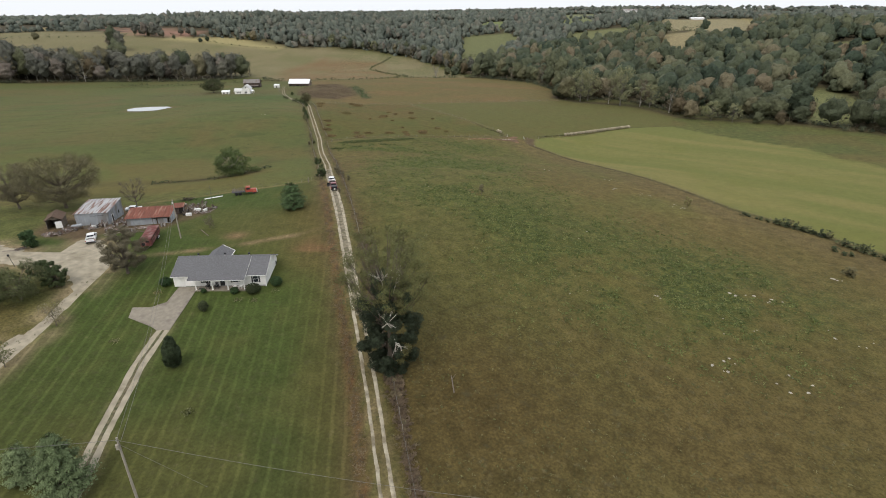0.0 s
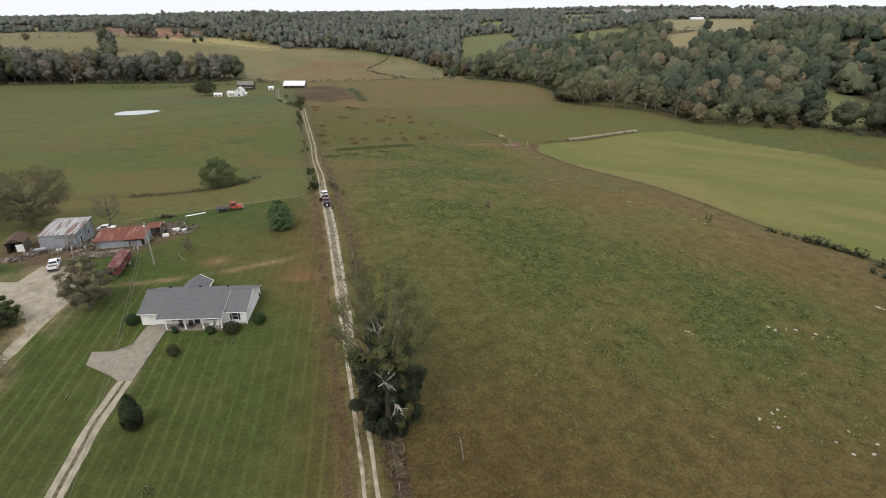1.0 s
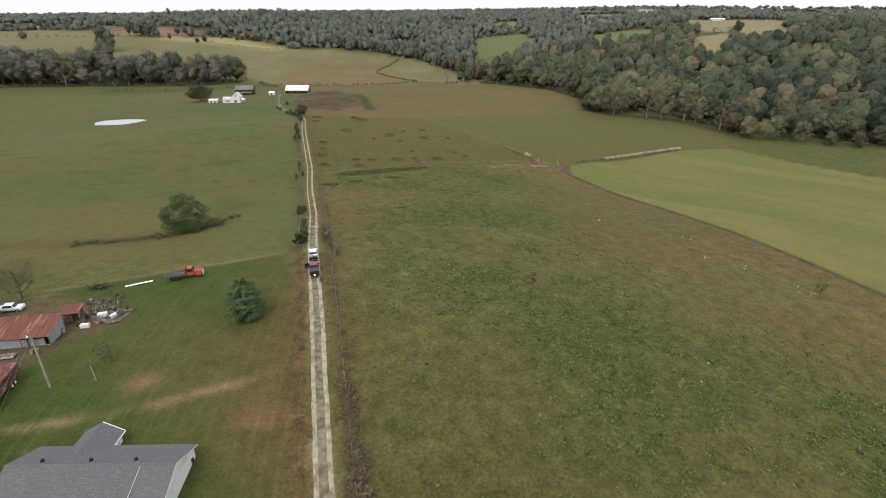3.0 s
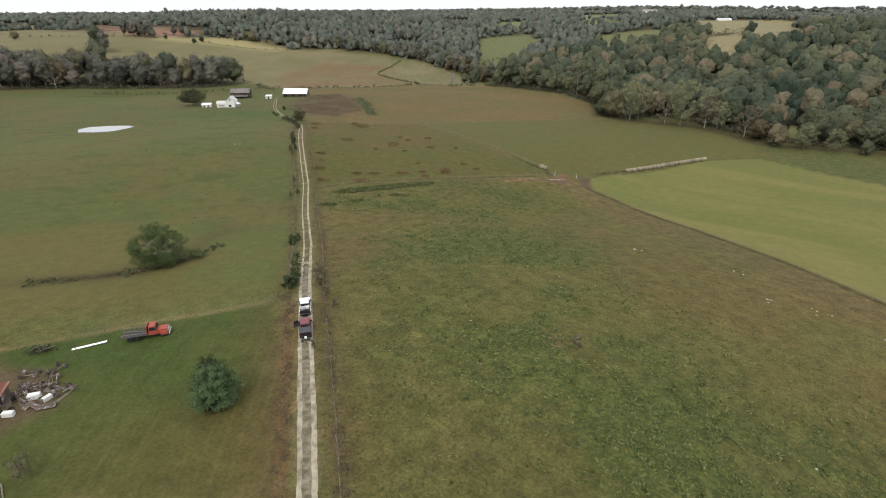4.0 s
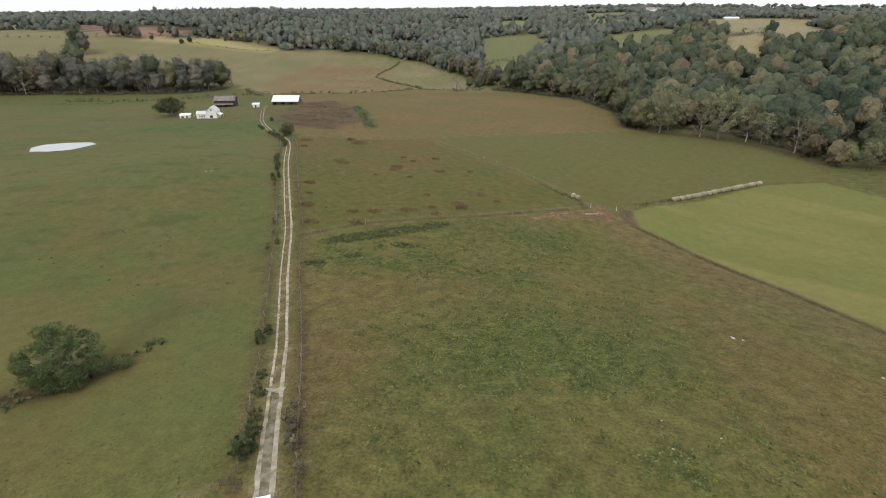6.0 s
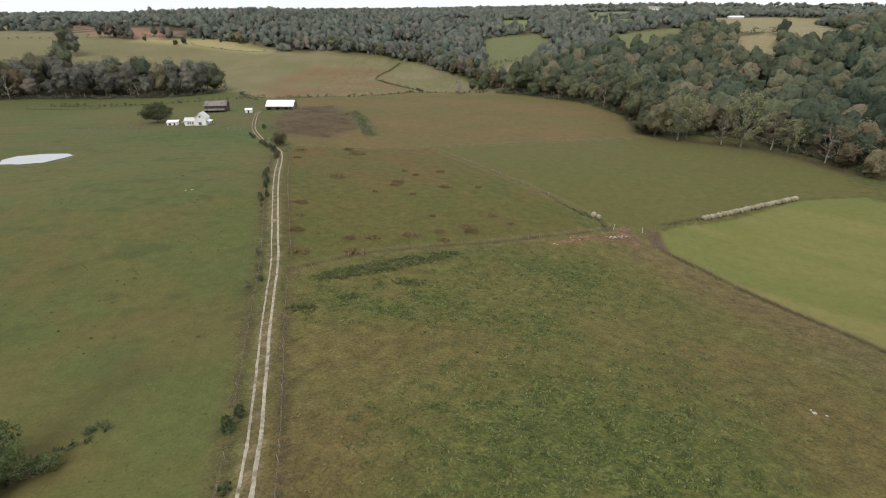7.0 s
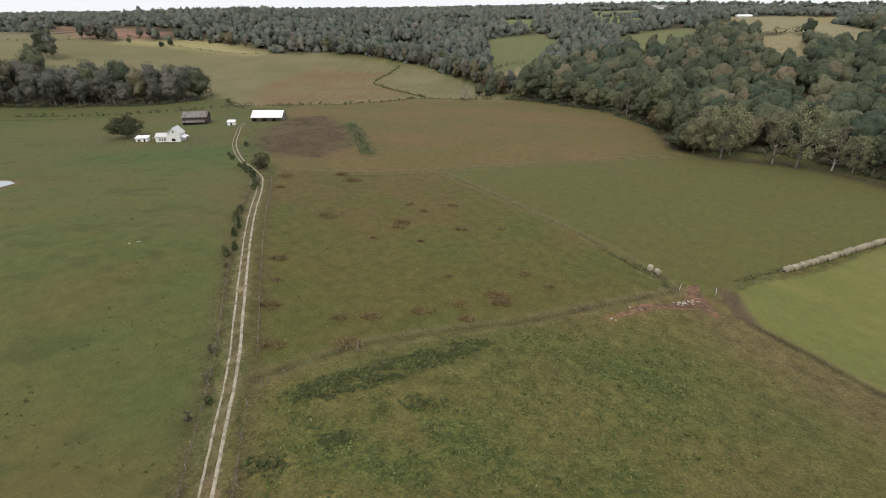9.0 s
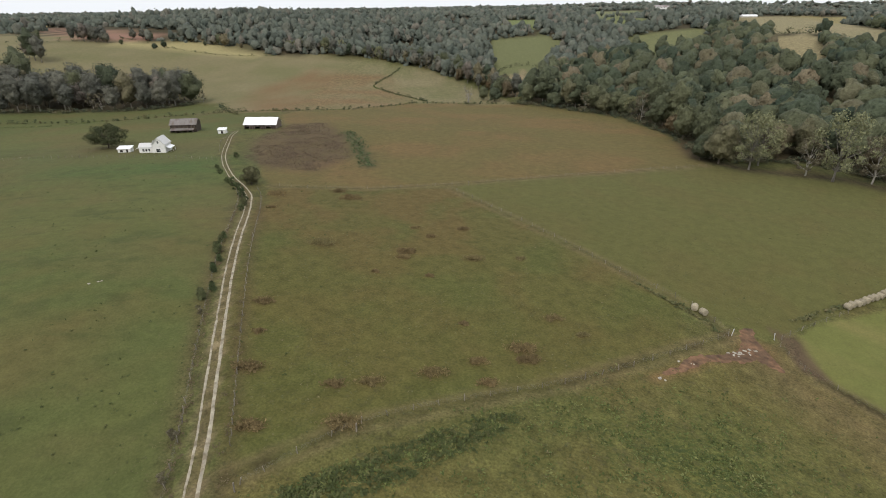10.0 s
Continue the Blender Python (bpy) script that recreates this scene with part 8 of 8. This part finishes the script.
tobacco_barn(-139.3, 527.0, -19.0, 0, 9.6, 11.0, 2.9, 6.2, M_WHITE_TIN, "long dark barn with a bright white tin roof")
tobacco_barn(-182.5, 520.5, -19.5, 8, 7.3, 9.0, 4.8, 7.4, M_DULL_TIN, "old dark timber barn with a dull tin roof", True)
for x, y, s in ((716, 2225, 0.9), (752, 2262, 0.8)):
    h = thing("distant_farmhouse", x, y, "white farmhouse on a distant wooded ridge", "house", "distant houses", -10, rise(x, y) + 5.0, s)
    part("wall", boxes((-22, 10, 0, 14, -10, 6)), M_SIDING, h)
    part("roof", prism([(-1, 5.5), (15, 5.5), (7, 11)], -23, 11), M_GALV, h)
    for k in range(4):
        part("window", boxes((-18 + k * 7, -15.5 + k * 7, -0.15, 0.0, 1.5, 4.5)), M_GLASS, h)
shed = thing("distant_shed", 742, 1672, "long white-roofed shed beside a pale field", "shed", turn=0, scale=1.15)
part("wall", boxes((-16, 16, 0, 12, -2, 3)), M_SIDING, shed)
part("roof", prism([(-1, 3), (13, 3), (6, 5.5)], -17, 17), M_WHITE_TIN, shed)


# ---- weeds, sedge and grass in the fields ----
def tufts(name, x, y, size, label, mat, seed, blades=5, spread=0.6, upright=0.6, lift=0.3):
    """Low plants: a few leaf clumps each, in places that nobody could count."""
    rng = np.random.default_rng(seed)
    n = len(x)
    c = np.repeat(np.stack([x, y, rise(x, y)], 1), blades, 0)
    s = np.repeat(size, blades)
    c[:, :2] += rng.normal(size=(n * blades, 2)) * (s * spread)[:, None]
    c[:, 2] += s * rng.uniform(0.1, 1.0, n * blades) * lift * 2
    V, F = cards(rng, c, 1.0, 1.0 + upright, out=np.tile((0.0, -0.35, 1.0), (len(c), 1)))
    V = (V.reshape(-1, 4, 3) - c[:, None]) * (np.minimum(s, 0.55 + 0.2 * s) * 0.45)[:, None, None] + c[:, None]
    me = fast_mesh(name, V.reshape(-1, 3), F, mat)
    me.attributes.new("tint", "FLOAT", "POINT").data.foreach_set("value", np.repeat(np.repeat(rng.uniform(size=n), blades), 4).astype(np.float32))
    return tagged(new(name, me), label, "weeds", kind="stuff")


weed_rng = np.random.default_rng(15)
wx, wy = weed_rng.uniform(-60, 80, 210000), weed_rng.uniform(70, 300, 210000)
_, _, weedy = field_cover(wx, wy)
hit = weed_rng.uniform(size=len(wx)) < weedy * 0.75 * (0.12 + 1.5 * (value_noise(wx, wy, 1.7, 5) > 0.52))
tufts("pasture_weeds", wx[hit], wy[hit], weed_rng.uniform(0.16, 0.46, int(hit.sum())), "coarse dark green weed patches in the pasture", L_WEED, 16, 3, 0.9)
bx, by = scattered(weed_rng, FENCE_BELT, 0.55)
bx += weed_rng.normal(size=len(bx)) * 0.5
by += weed_rng.normal(size=len(by)) * 0.35
lush_here = value_noise(bx, by * 1.6, 3.0, 7) > 0.3
bx, by = bx[lush_here], by[lush_here]
tufts("weed_belt", bx, by, weed_rng.uniform(0.2, 0.5, len(bx)), "thick belt of dark leafy weeds before the fence", L_BELT, 17, 7, 0.5, 0.5, 0.5)
for k, (x, y, r) in enumerate(((-27.8, 257.7, 2.6), (-49.4, 243, 2.4), (-41, 248.5, 1.5))):
    a, q = weed_rng.uniform(0, 6.28, 60), r * weed_rng.uniform(0, 1, 60) ** 0.6
    tufts("weed_clump", x + q * np.cos(a) * 1.6, y + q * np.sin(a), weed_rng.uniform(0.25, 0.5, 60), "clump of dark leafy weeds in the pasture", L_BELT, 18 + k, 6, 0.5, 0.5, 0.5)
# reddish brambles and green briars in the far field
rx, ry = scattered(weed_rng, BRAMBLES, 0.95)
thin = blots(rx, ry, 9, 66) + 0.12 * weed_rng.normal(size=len(rx)) > 0.79 - 0.28 * within(BRAMBLES, rx, ry, 14.0)
tufts("bramble_patch", rx[thin], ry[thin], weed_rng.uniform(0.2, 0.55, int(thin.sum())), "reddish brown bramble patch in the far field", L_BRAMBLE, 28, 5, 0.5, 0.6, 0.4)
b_xy, b_side = smooth_line([(-84, 514), (-76, 490), (-69, 465), (-62, 440)], 0.5)
b_xy = b_xy + b_side * weed_rng.normal(size=(len(b_xy), 1)) * 2.2
tufts("briar_strip", b_xy[:, 0], b_xy[:, 1], weed_rng.uniform(0.5, 1.4, len(b_xy)), "green briar strip beside the brambles", L_BUSH, 29, 6, 0.5, 0.6, 0.5)
tufts("edge_scrub", scrub[:, 0], scrub[:, 1], scrub_size, "low tangled scrub along the foot of the woods", L_WOOD, 10, 30, 0.62, 0.4, 0.8)
tufts("hedgerow", np.array(hx), np.array(hy), hedge_size, "ragged hedgerows of bushes and saplings along field edges", L_OAK, 9, 40, 0.42, 0.3, 0.75)
# low growth in the hedge lines across the valley
hl = np.concatenate([smooth_line(line, 0.9)[0] for line in ([(-350, 560), (-300, 561), (-260, 579), (-193, 611), (-160, 618), (-110, 622.5), (-69, 650), (-56, 668), (-8.6, 660), (28, 655)], [(-45, 678), (-58, 702), (-90, 755), (-104, 790), (-92, 850), (-84, 895)], [(-460, 960), (-371, 916), (-303, 908), (-250, 929)])])
hl = hl + weed_rng.normal(size=hl.shape) * 0.8
hl = hl[value_noise(hl[:, 0], hl[:, 1], 11, 4) > 0.36]
tufts("hedge_bottom", hl[:, 0], hl[:, 1], weed_rng.uniform(0.3, 0.95, len(hl)), "low dark growth in the hedge lines across the valley", L_WEED, 24, 6, 0.6, 0.6, 0.5)
# thin grass over both pastures
gx2, gy2 = weed_rng.uniform(-75, 120, 26000), weed_rng.uniform(45, 400, 26000)
lawn_here = within(LAWN, gx2, gy2, 1) + within(HAY_FIELD, gx2, gy2, 1) + (from_line(TRACK, gx2, gy2) < 2.0)
ok = (lawn_here < 0.5) & (blots(gx2, gy2, 9, 55) > 0.42)
tufts("rank_grass", gx2[ok], gy2[ok], weed_rng.uniform(0.1, 0.26, int(ok.sum())), "rank tufts of olive pasture grass", L_GRASS, 25, 3, 0.7, 1.0)
# scattered dark tussocks over the farther left pasture
px3, py3 = weed_rng.uniform(-270, -55, 5200), weed_rng.uniform(215, 520, 5200)
ok = (from_line(TRACK, px3, py3) > 3.5) & (within(POND, px3, py3, 4) < 0.1) & (value_noise(px3, py3, 17, 9) + 0.3 * value_noise(px3, py3, 4, 10) > 0.72) & (np.hypot(px3 + 100, py3 - 480) > 32)
tufts("pasture_tussocks", px3[ok], py3[ok], weed_rng.uniform(0.12, 0.42, int(ok.sum())), "small dark tussocks scattered over the green pasture", L_BELT, 31, 4, 0.5, 0.6)
# dark rank growth down the pasture ditch
d_xy, d_side = smooth_line([(-106, 184), (-98, 185.6), (-89, 187.5), (-80, 192), (-74, 199), (-70, 206)], 0.35)
d_xy = d_xy + d_side * weed_rng.normal(size=(len(d_xy), 1)) * 1.3
tufts("ditch_weeds", d_xy[:, 0], d_xy[:, 1], weed_rng.uniform(0.1, 0.6, len(d_xy)) * (0.4 + 1.4 * value_noise(d_xy[:, 0], d_xy[:, 1], 6, 8)), "dark rank weeds along a pasture ditch", L_OAK, 27, 5, 0.5, 0.8, 0.4)
# low brush either side of the clay gateway
for k, way in enumerate(([(21.7, 332.4), (27.9, 324.5), (32.6, 319.0), (35.5, 312.0)], [(57.3, 320.1), (67.0, 324.6), (76.9, 328.8)])):
    g_xy, g_side = smooth_line(way, 0.3)
    g_xy = g_xy + g_side * weed_rng.normal(size=(len(g_xy), 1)) * 0.5
    tufts("gateway_brush", g_xy[:, 0], g_xy[:, 1], weed_rng.uniform(0.15, 0.6, len(g_xy)) * (0.3 + 1.2 * value_noise(g_xy[:, 0], g_xy[:, 1], 3, 12)), "low green and brown brush along the fence by the gateway", L_GRASS, 32 + k, 9, 0.6, 0.7, 0.5)
# rough growth along the fences beside the track
vx, vy, vs = [], [], []
t_xy, t_side = smooth_line(TRACK, 0.55)
for off, lo, hi, chance in ((3.5, 45, 250, 0.9), (3.9, 45, 210, 0.9), (3.6, 250, 400, 0.3), (-3.3, 170, 400, 0.8), (-2.7, 40, 168, 0.9), (-3.2, 40, 168, 0.9)):
    for p, s in zip(t_xy, t_side):
        if lo < p[1] < hi and weed_rng.uniform() < chance * (0.35 + value_noise(p[0], p[1], 8, 3)):
            q = p + s * (off + weed_rng.normal() * 0.45)
            vx.append(q[0]), vy.append(q[1]), vs.append(weed_rng.uniform(0.08, 0.24))
brush_y = weed_rng.uniform(42, 118, 900)
brush_x = np.interp(brush_y, [p[1] for p in TRACK], [p[0] for p in TRACK]) + 4.1 + weed_rng.normal(size=900) * 0.6
tufts("fence_brush", brush_x, brush_y, weed_rng.uniform(0.15, 0.6, 900) * (0.4 + value_noise(brush_x, brush_y, 5, 6)), "reddish dry brush grown through the track fence", L_BRAMBLE, 30, 14, 0.7, 0.8, 0.7)
tufts("verge_weeds", np.array(vx), np.array(vy), np.array(vs), "dry tangled weeds along the track fences", L_SEDGE, 26, 20, 1.6, 0.8, 0.8)


# ---- clumps of brown sedge that stand out one by one ----
def sedge(x, y, wide, seed):
    rng = np.random.default_rng(seed)
    ob = thing("sedge_clump", x, y, "brown dried sedge clump in the field", "weeds", "sedge clumps")
    n = int(140 + 130 * wide)
    c = np.stack([rng.normal(size=n) * wide * 0.42, rng.normal(size=n) * wide * 0.2, rng.uniform(0.05, 1.0, n) ** 1.3 * (0.4 + 0.26 * wide)], 1)
    c[:, :2] += np.stack([np.sin(c[:, 0] * 1.7 + seed), np.cos(c[:, 0] * 2.3 + seed)], 1) * 0.25
    V, F = cards(rng, c, 0.13, 2.4, 0.0, np.tile((0.1, -0.9, 0.4), (n, 1)))
    V[:, 2] = np.maximum(V[:, 2], 0.0)
    tagged(new("sedge_tuft", fast_mesh("sedge_tuft", V, F, L_TAN)), kind="stuff").parent = ob


for k, (x, y, w) in enumerate(SEDGES):
    sedge(x, y, w, 200 + k)


# ---- rocks, logs and bare spots ----
def rock(x, y, size, seed, label="pale limestone rock showing in the pasture"):
    rng = np.random.default_rng(seed)
    bm = bmesh.new()
    bmesh.ops.create_icosphere(bm, subdivisions=2, radius=1.0)
    for v in bm.verts:
        v.co *= 0.75 + 0.5 * noise.noise(v.co * 1.4 + Vector((seed, 0, 0)))
        v.co = Vector((v.co.x * size * rng.uniform(0.92, 1.08) * 1.3, v.co.y * size * rng.uniform(0.92, 1.08), v.co.z * size * 0.42))
    me = bpy.data.meshes.new("rock")
    bm.to_mesh(me)
    bm.free()
    me.materials.append(M_ROCK)
    ob = new("rock", me)
    ob.matrix_world = pose(x, y, rise(x, y) + size * 0.05, 0, 0, float(rng.uniform(0, 180)))
    return tagged(ob, label, "rock", "rocks in the pasture")


rock_rng = np.random.default_rng(33)
for x, y, n, r, s in ((68, 105, 5, 3.5, 0.55), (74.5, 102.8, 4, 2.5, 0.5), (53, 80.5, 6, 3.5, 0.5), (62, 76, 6, 5, 0.5), (97.7, 116.4, 4, 2.5, 0.6), (47, 101.6, 3, 2, 0.4), (65.6, 201, 4, 3, 0.6), (63, 183.5, 5, 3, 0.5), (43.5, 214, 3, 1.6, 0.55), (72, 180, 5, 4, 0.45), (80, 168, 6, 4, 0.45), (60, 92, 4, 6, 0.35), (82, 90, 5, 6, 0.45), (30, 130, 3, 10, 0.3), (-8, 150, 4, 16, 0.28), (25, 100, 4, 12, 0.3), (17, 178, 3, 8, 0.3), (-105, 312, 3, 2.5, 0.6), (37, 303.8, 6, 2.0, 0.6), (14.5, 292.2, 3, 1.0, 0.55), (22, 298.5, 3, 2.0, 0.4), (90, 78, 6, 8, 0.5)):
    for k in range(n):
        a, q = rock_rng.uniform(0, 6.28), r * rock_rng.uniform(0, 1) ** 0.5
        rock(float(x + q * math.cos(a)), float(y + q * math.sin(a) * 0.6), float(s * rock_rng.uniform(0.3, 0.85)), int(rock_rng.integers(10000)))
branch = thing("fallen_branch", 1.8, 72.6, "grey fallen branch lying in the pasture", "branch")
part("bough", tubes(((0.1, -3.0, 0.12), (-0.2, 0.4, 0.16), 0.1, 0.08), ((-0.2, 0.4, 0.16), (-0.5, 2.8, 0.25), 0.08, 0.03), ((-0.2, 0.4, 0.16), (0.5, 1.6, 0.4), 0.05, 0.02)), M_OLD_WOOD, branch)
pond = flat_patch("pond", POND, M_WATER, 0.0, "pale still farm pond reflecting the sky", "water", 0.8, 6, 4.0)
for v in pond.data.vertices:
    v.co.z = -16.1
flat_patch("clay_scrape", [(12.5, 291.3), (20, 295.2), (27, 299.4), (34, 300.5), (39, 302.5), (42, 299), (44.5, 300), (43.5, 305), (44, 311), (45.5, 315.5), (41.5, 315), (39.5, 310.5), (36.5, 305.5), (30, 303.3), (24, 301.2), (16, 295)], M_CLAY, 0.06, "churned red clay at the field gateway", "ground", 1.1, 12, 0.8)


# ---- hay bales ----
def bale(x, y, turn, tilt=0.0):
    ob = thing("round_hay_bale", x, y, "weathered grey-tan round hay bale on grass", "hay bale", "hay bales", turn)
    bm = bmesh.new()
    rings = []
    for k, (u, r) in enumerate(((-0.78, 0.66), (-0.75, 0.78), (-0.4, 0.82), (0.0, 0.81), (0.4, 0.82), (0.75, 0.78), (0.78, 0.66))):
        rings.append([bm.verts.new((u, r * math.cos(a), 0.78 + r * math.sin(a) * (0.96 if math.sin(a) < 0 else 1.0))) for a in np.linspace(0, 2 * math.pi, 20, endpoint=False)])
    for a, b in zip(rings, rings[1:]):
        for i in range(20):
            bm.faces.new((a[i], a[(i + 1) % 20], b[(i + 1) % 20], b[i]))
    bm.faces.new(rings[0])
    bm.faces.new(rings[-1][::-1])
    part("straw_roll", bm, M_STRAW, ob, smooth=True)
    part("twine", tubes(*[((u, 0, 1.595), (u + 0.02, 0.05, 1.6), 0.012) for u in (-0.4, 0, 0.4)], n=4), M_WIRE, ob)
    return ob


first_bale = bale(76.2, 327.6, 112)
row = [(76.2 + (121.8 - 76.2) * u, 327.6 + (348.4 - 327.6) * u) for u in np.linspace(0, 1, 27)[1:]]
for k, (x, y) in enumerate(row):
    copy_thing(first_bale, pose(x + 0.15 * math.sin(k * 2.1), y + 0.2 * math.cos(k * 1.7), rise(x, y), 0, 0, 114 + 9 * math.sin(k * 3.3)))
for x, y, a in ((33.4, 321.2, 60), (34.8, 319.4, 110)):
    copy_thing(first_bale, pose(x, y, rise(x, y), 0, 0, a))


# ---- fences ----
def fence(points, gap, label, height=1.25, wires=4, radius=0.07, lean=5, seed=1, skip=0.0):
    """Wire on uneven wooden posts, every post and wire a part of its own."""
    rng = np.random.default_rng(seed)
    ob = tagged(new("wire_fence"), label, "fence")
    x0, y0 = points[0]
    ob.location = (x0, y0, rise(x0, y0))
    xy, _ = smooth_line(points, gap)
    bm = tubes(((0, 0, -0.3), (0, 0, height), radius, radius * 0.85), n=7)
    me = bpy.data.meshes.new("post")
    bm.to_mesh(me)
    bm.free()
    me.materials.append(M_POST)
    tops = []
    for x, y in xy:
        if rng.uniform() < skip:
            continue
        p = new("post", me)
        p.parent = ob
        p.matrix_local = Matrix.Translation((-x0, -y0, -rise(x0, y0))) @ pose(x, y, rise(x, y), rng.normal() * lean, rng.normal() * lean, rng.uniform(0, 360)) @ Matrix.Scale(rng.uniform(0.85, 1.2), 4)
        tops.append((x - x0, y - y0, rise(x, y) - rise(x0, y0)))
    for k in range(wires):
        bm = bmesh.new()
        h = height * (0.3 + 0.62 * k / max(1, wires - 1))
        for a, b in zip(tops, tops[1:]):
            tube(bm, (a[0], a[1], a[2] + h), (b[0], b[1], b[2] + h), 0.006, 0.006, 3, caps=False)
        part("wire", bm, M_WIRE, ob)
    return ob


def beside(points, off, lo, hi):
    xy, side = smooth_line(points, 6.0)
    keep = (xy[:, 1] > lo) & (xy[:, 1] < hi)
    return [tuple(p) for p in xy[keep] + side[keep] * off]


fence(beside(TRACK, 3.7, 35, 262), 3.6, "old post-and-wire fence grown with weeds beside the track", seed=2)
fence(beside(TRACK, 4.2, 262, 400), 4.4, "post-and-wire fence beside the far track", seed=3)
fence(beside(TRACK, -3.4, 170, 400), 4.4, "post-and-wire fence along the green pasture", seed=4, skip=0.2)
fence([(-74, 156.5), (-66, 159.5), (-58, 162.0), (-50, 164.0), (-43.2, 167)], 3.8, "low wire fence between lawn and pasture", 1.15, 3, 0.05, 5, 5)
fence([(-55.5, 262.2), (-40.7, 274.8), (-24, 281.5), (-5.3, 287.9), (10, 295.5), (24, 303.5), (37, 311)], 4.2, "post-and-wire fence across the pasture", seed=6)
fence([(-25, 409), (-8, 383), (8.7, 355.6), (20, 338), (33.5, 323), (37.5, 312)], 5.0, "sagging wire fence running to the gateway", seed=7)
fence([(-92, 405.5), (-58, 406), (-18, 417.6), (24.6, 432.3), (60, 444), (96, 454)], 6.0, "wire fence along the far brown field", seed=8)
fence([(48, 309), (48.5, 301), (56, 288), (65, 269), (73.5, 250), (82, 222), (89.5, 197), (98.5, 172), (110, 158)], 6.0, "wire fence along the hay field edge", 1.1, 3, 0.05, 5, 9, 0.2)
fence([(50, 312), (62, 319), (75, 325.5)], 4.0, "short wire fence beside the hay bales", seed=10)
fence([(-243, 457), (-211, 457.6), (-180, 455), (-158, 452), (-136, 448.5), (-128, 447)], 3.2, "weathered plank fence round the farmhouse yard", 1.2, 3, 0.09, 2, 11)
fence([(-156, 512), (-150, 512), (-148, 490), (-139, 465)], 4.0, "post-and-wire fence beside the farm lane", seed=12)
for x, y in ((-41.2, 273.0), (-55.8, 261.0), (-43.6, 164.5), (-18.2, 414.5)):
    ob = thing("gate_post", x, y, "stout pale wooden corner post", "post", "corner posts")
    part("shaft", tubes(((0, 0, -0.4), (0.08, 0, 1.7), 0.13, 0.11), n=9), M_POST, ob)
for x, y, lean in ((37.8, 311.3, 0.25), (48.0, 311.5, -0.3)):
    ob = thing("gate_post", x, y, "leaning white gate post at the clay gateway", "post", "gateway posts")
    part("shaft", tubes(((0, 0, -0.4), (lean, 0, 1.9), 0.09, 0.08), n=9), M_PALE_TIN, ob)
    part("hinge_pin", tubes(((lean * 0.8, -0.05, 1.5), (lean * 0.8, -0.25, 1.52), 0.03), n=6), M_BLACK, ob)
for k in range(9):
    a = k / 8
    x, y = 33.5 + 6.8 * a + 0.25 * math.sin(k * 2.6), 303.6 + 2.6 * a + 0.5 * math.cos(k * 3.7)
    ob = thing("rubble_block", x, y, "pale broken slab of rubble on bare clay", "rubble", "rubble at the gateway", (k * 67) % 180)
    part("stone", soft_box(-0.3 - 0.1 * (k % 3), 0.3, -0.16, 0.2 + 0.05 * (k % 2), -0.05, 0.14 + 0.04 * (k % 4), 0.05), M_ROCK, ob)


def farm_gate(x, y, turn, width, label, mat):
    ob = thing("farm_gate", x, y, label, "gate", turn=turn)
    for k in range(5):
        part("rail", tubes(((0, 0, 0.25 + 0.25 * k), (width, 0, 0.25 + 0.25 * k), 0.03), n=6), mat, ob)
    for u in (0, 0.33, 0.66, 1):
        part("upright", tubes(((u * width, 0.035, 0.2), (u * width, 0.035, 1.32), 0.03), n=6), mat, ob)
    return ob


farm_gate(-42.3, 167.6, 6, 2.6, "dark wooden field gate beside bushes", M_BARN)
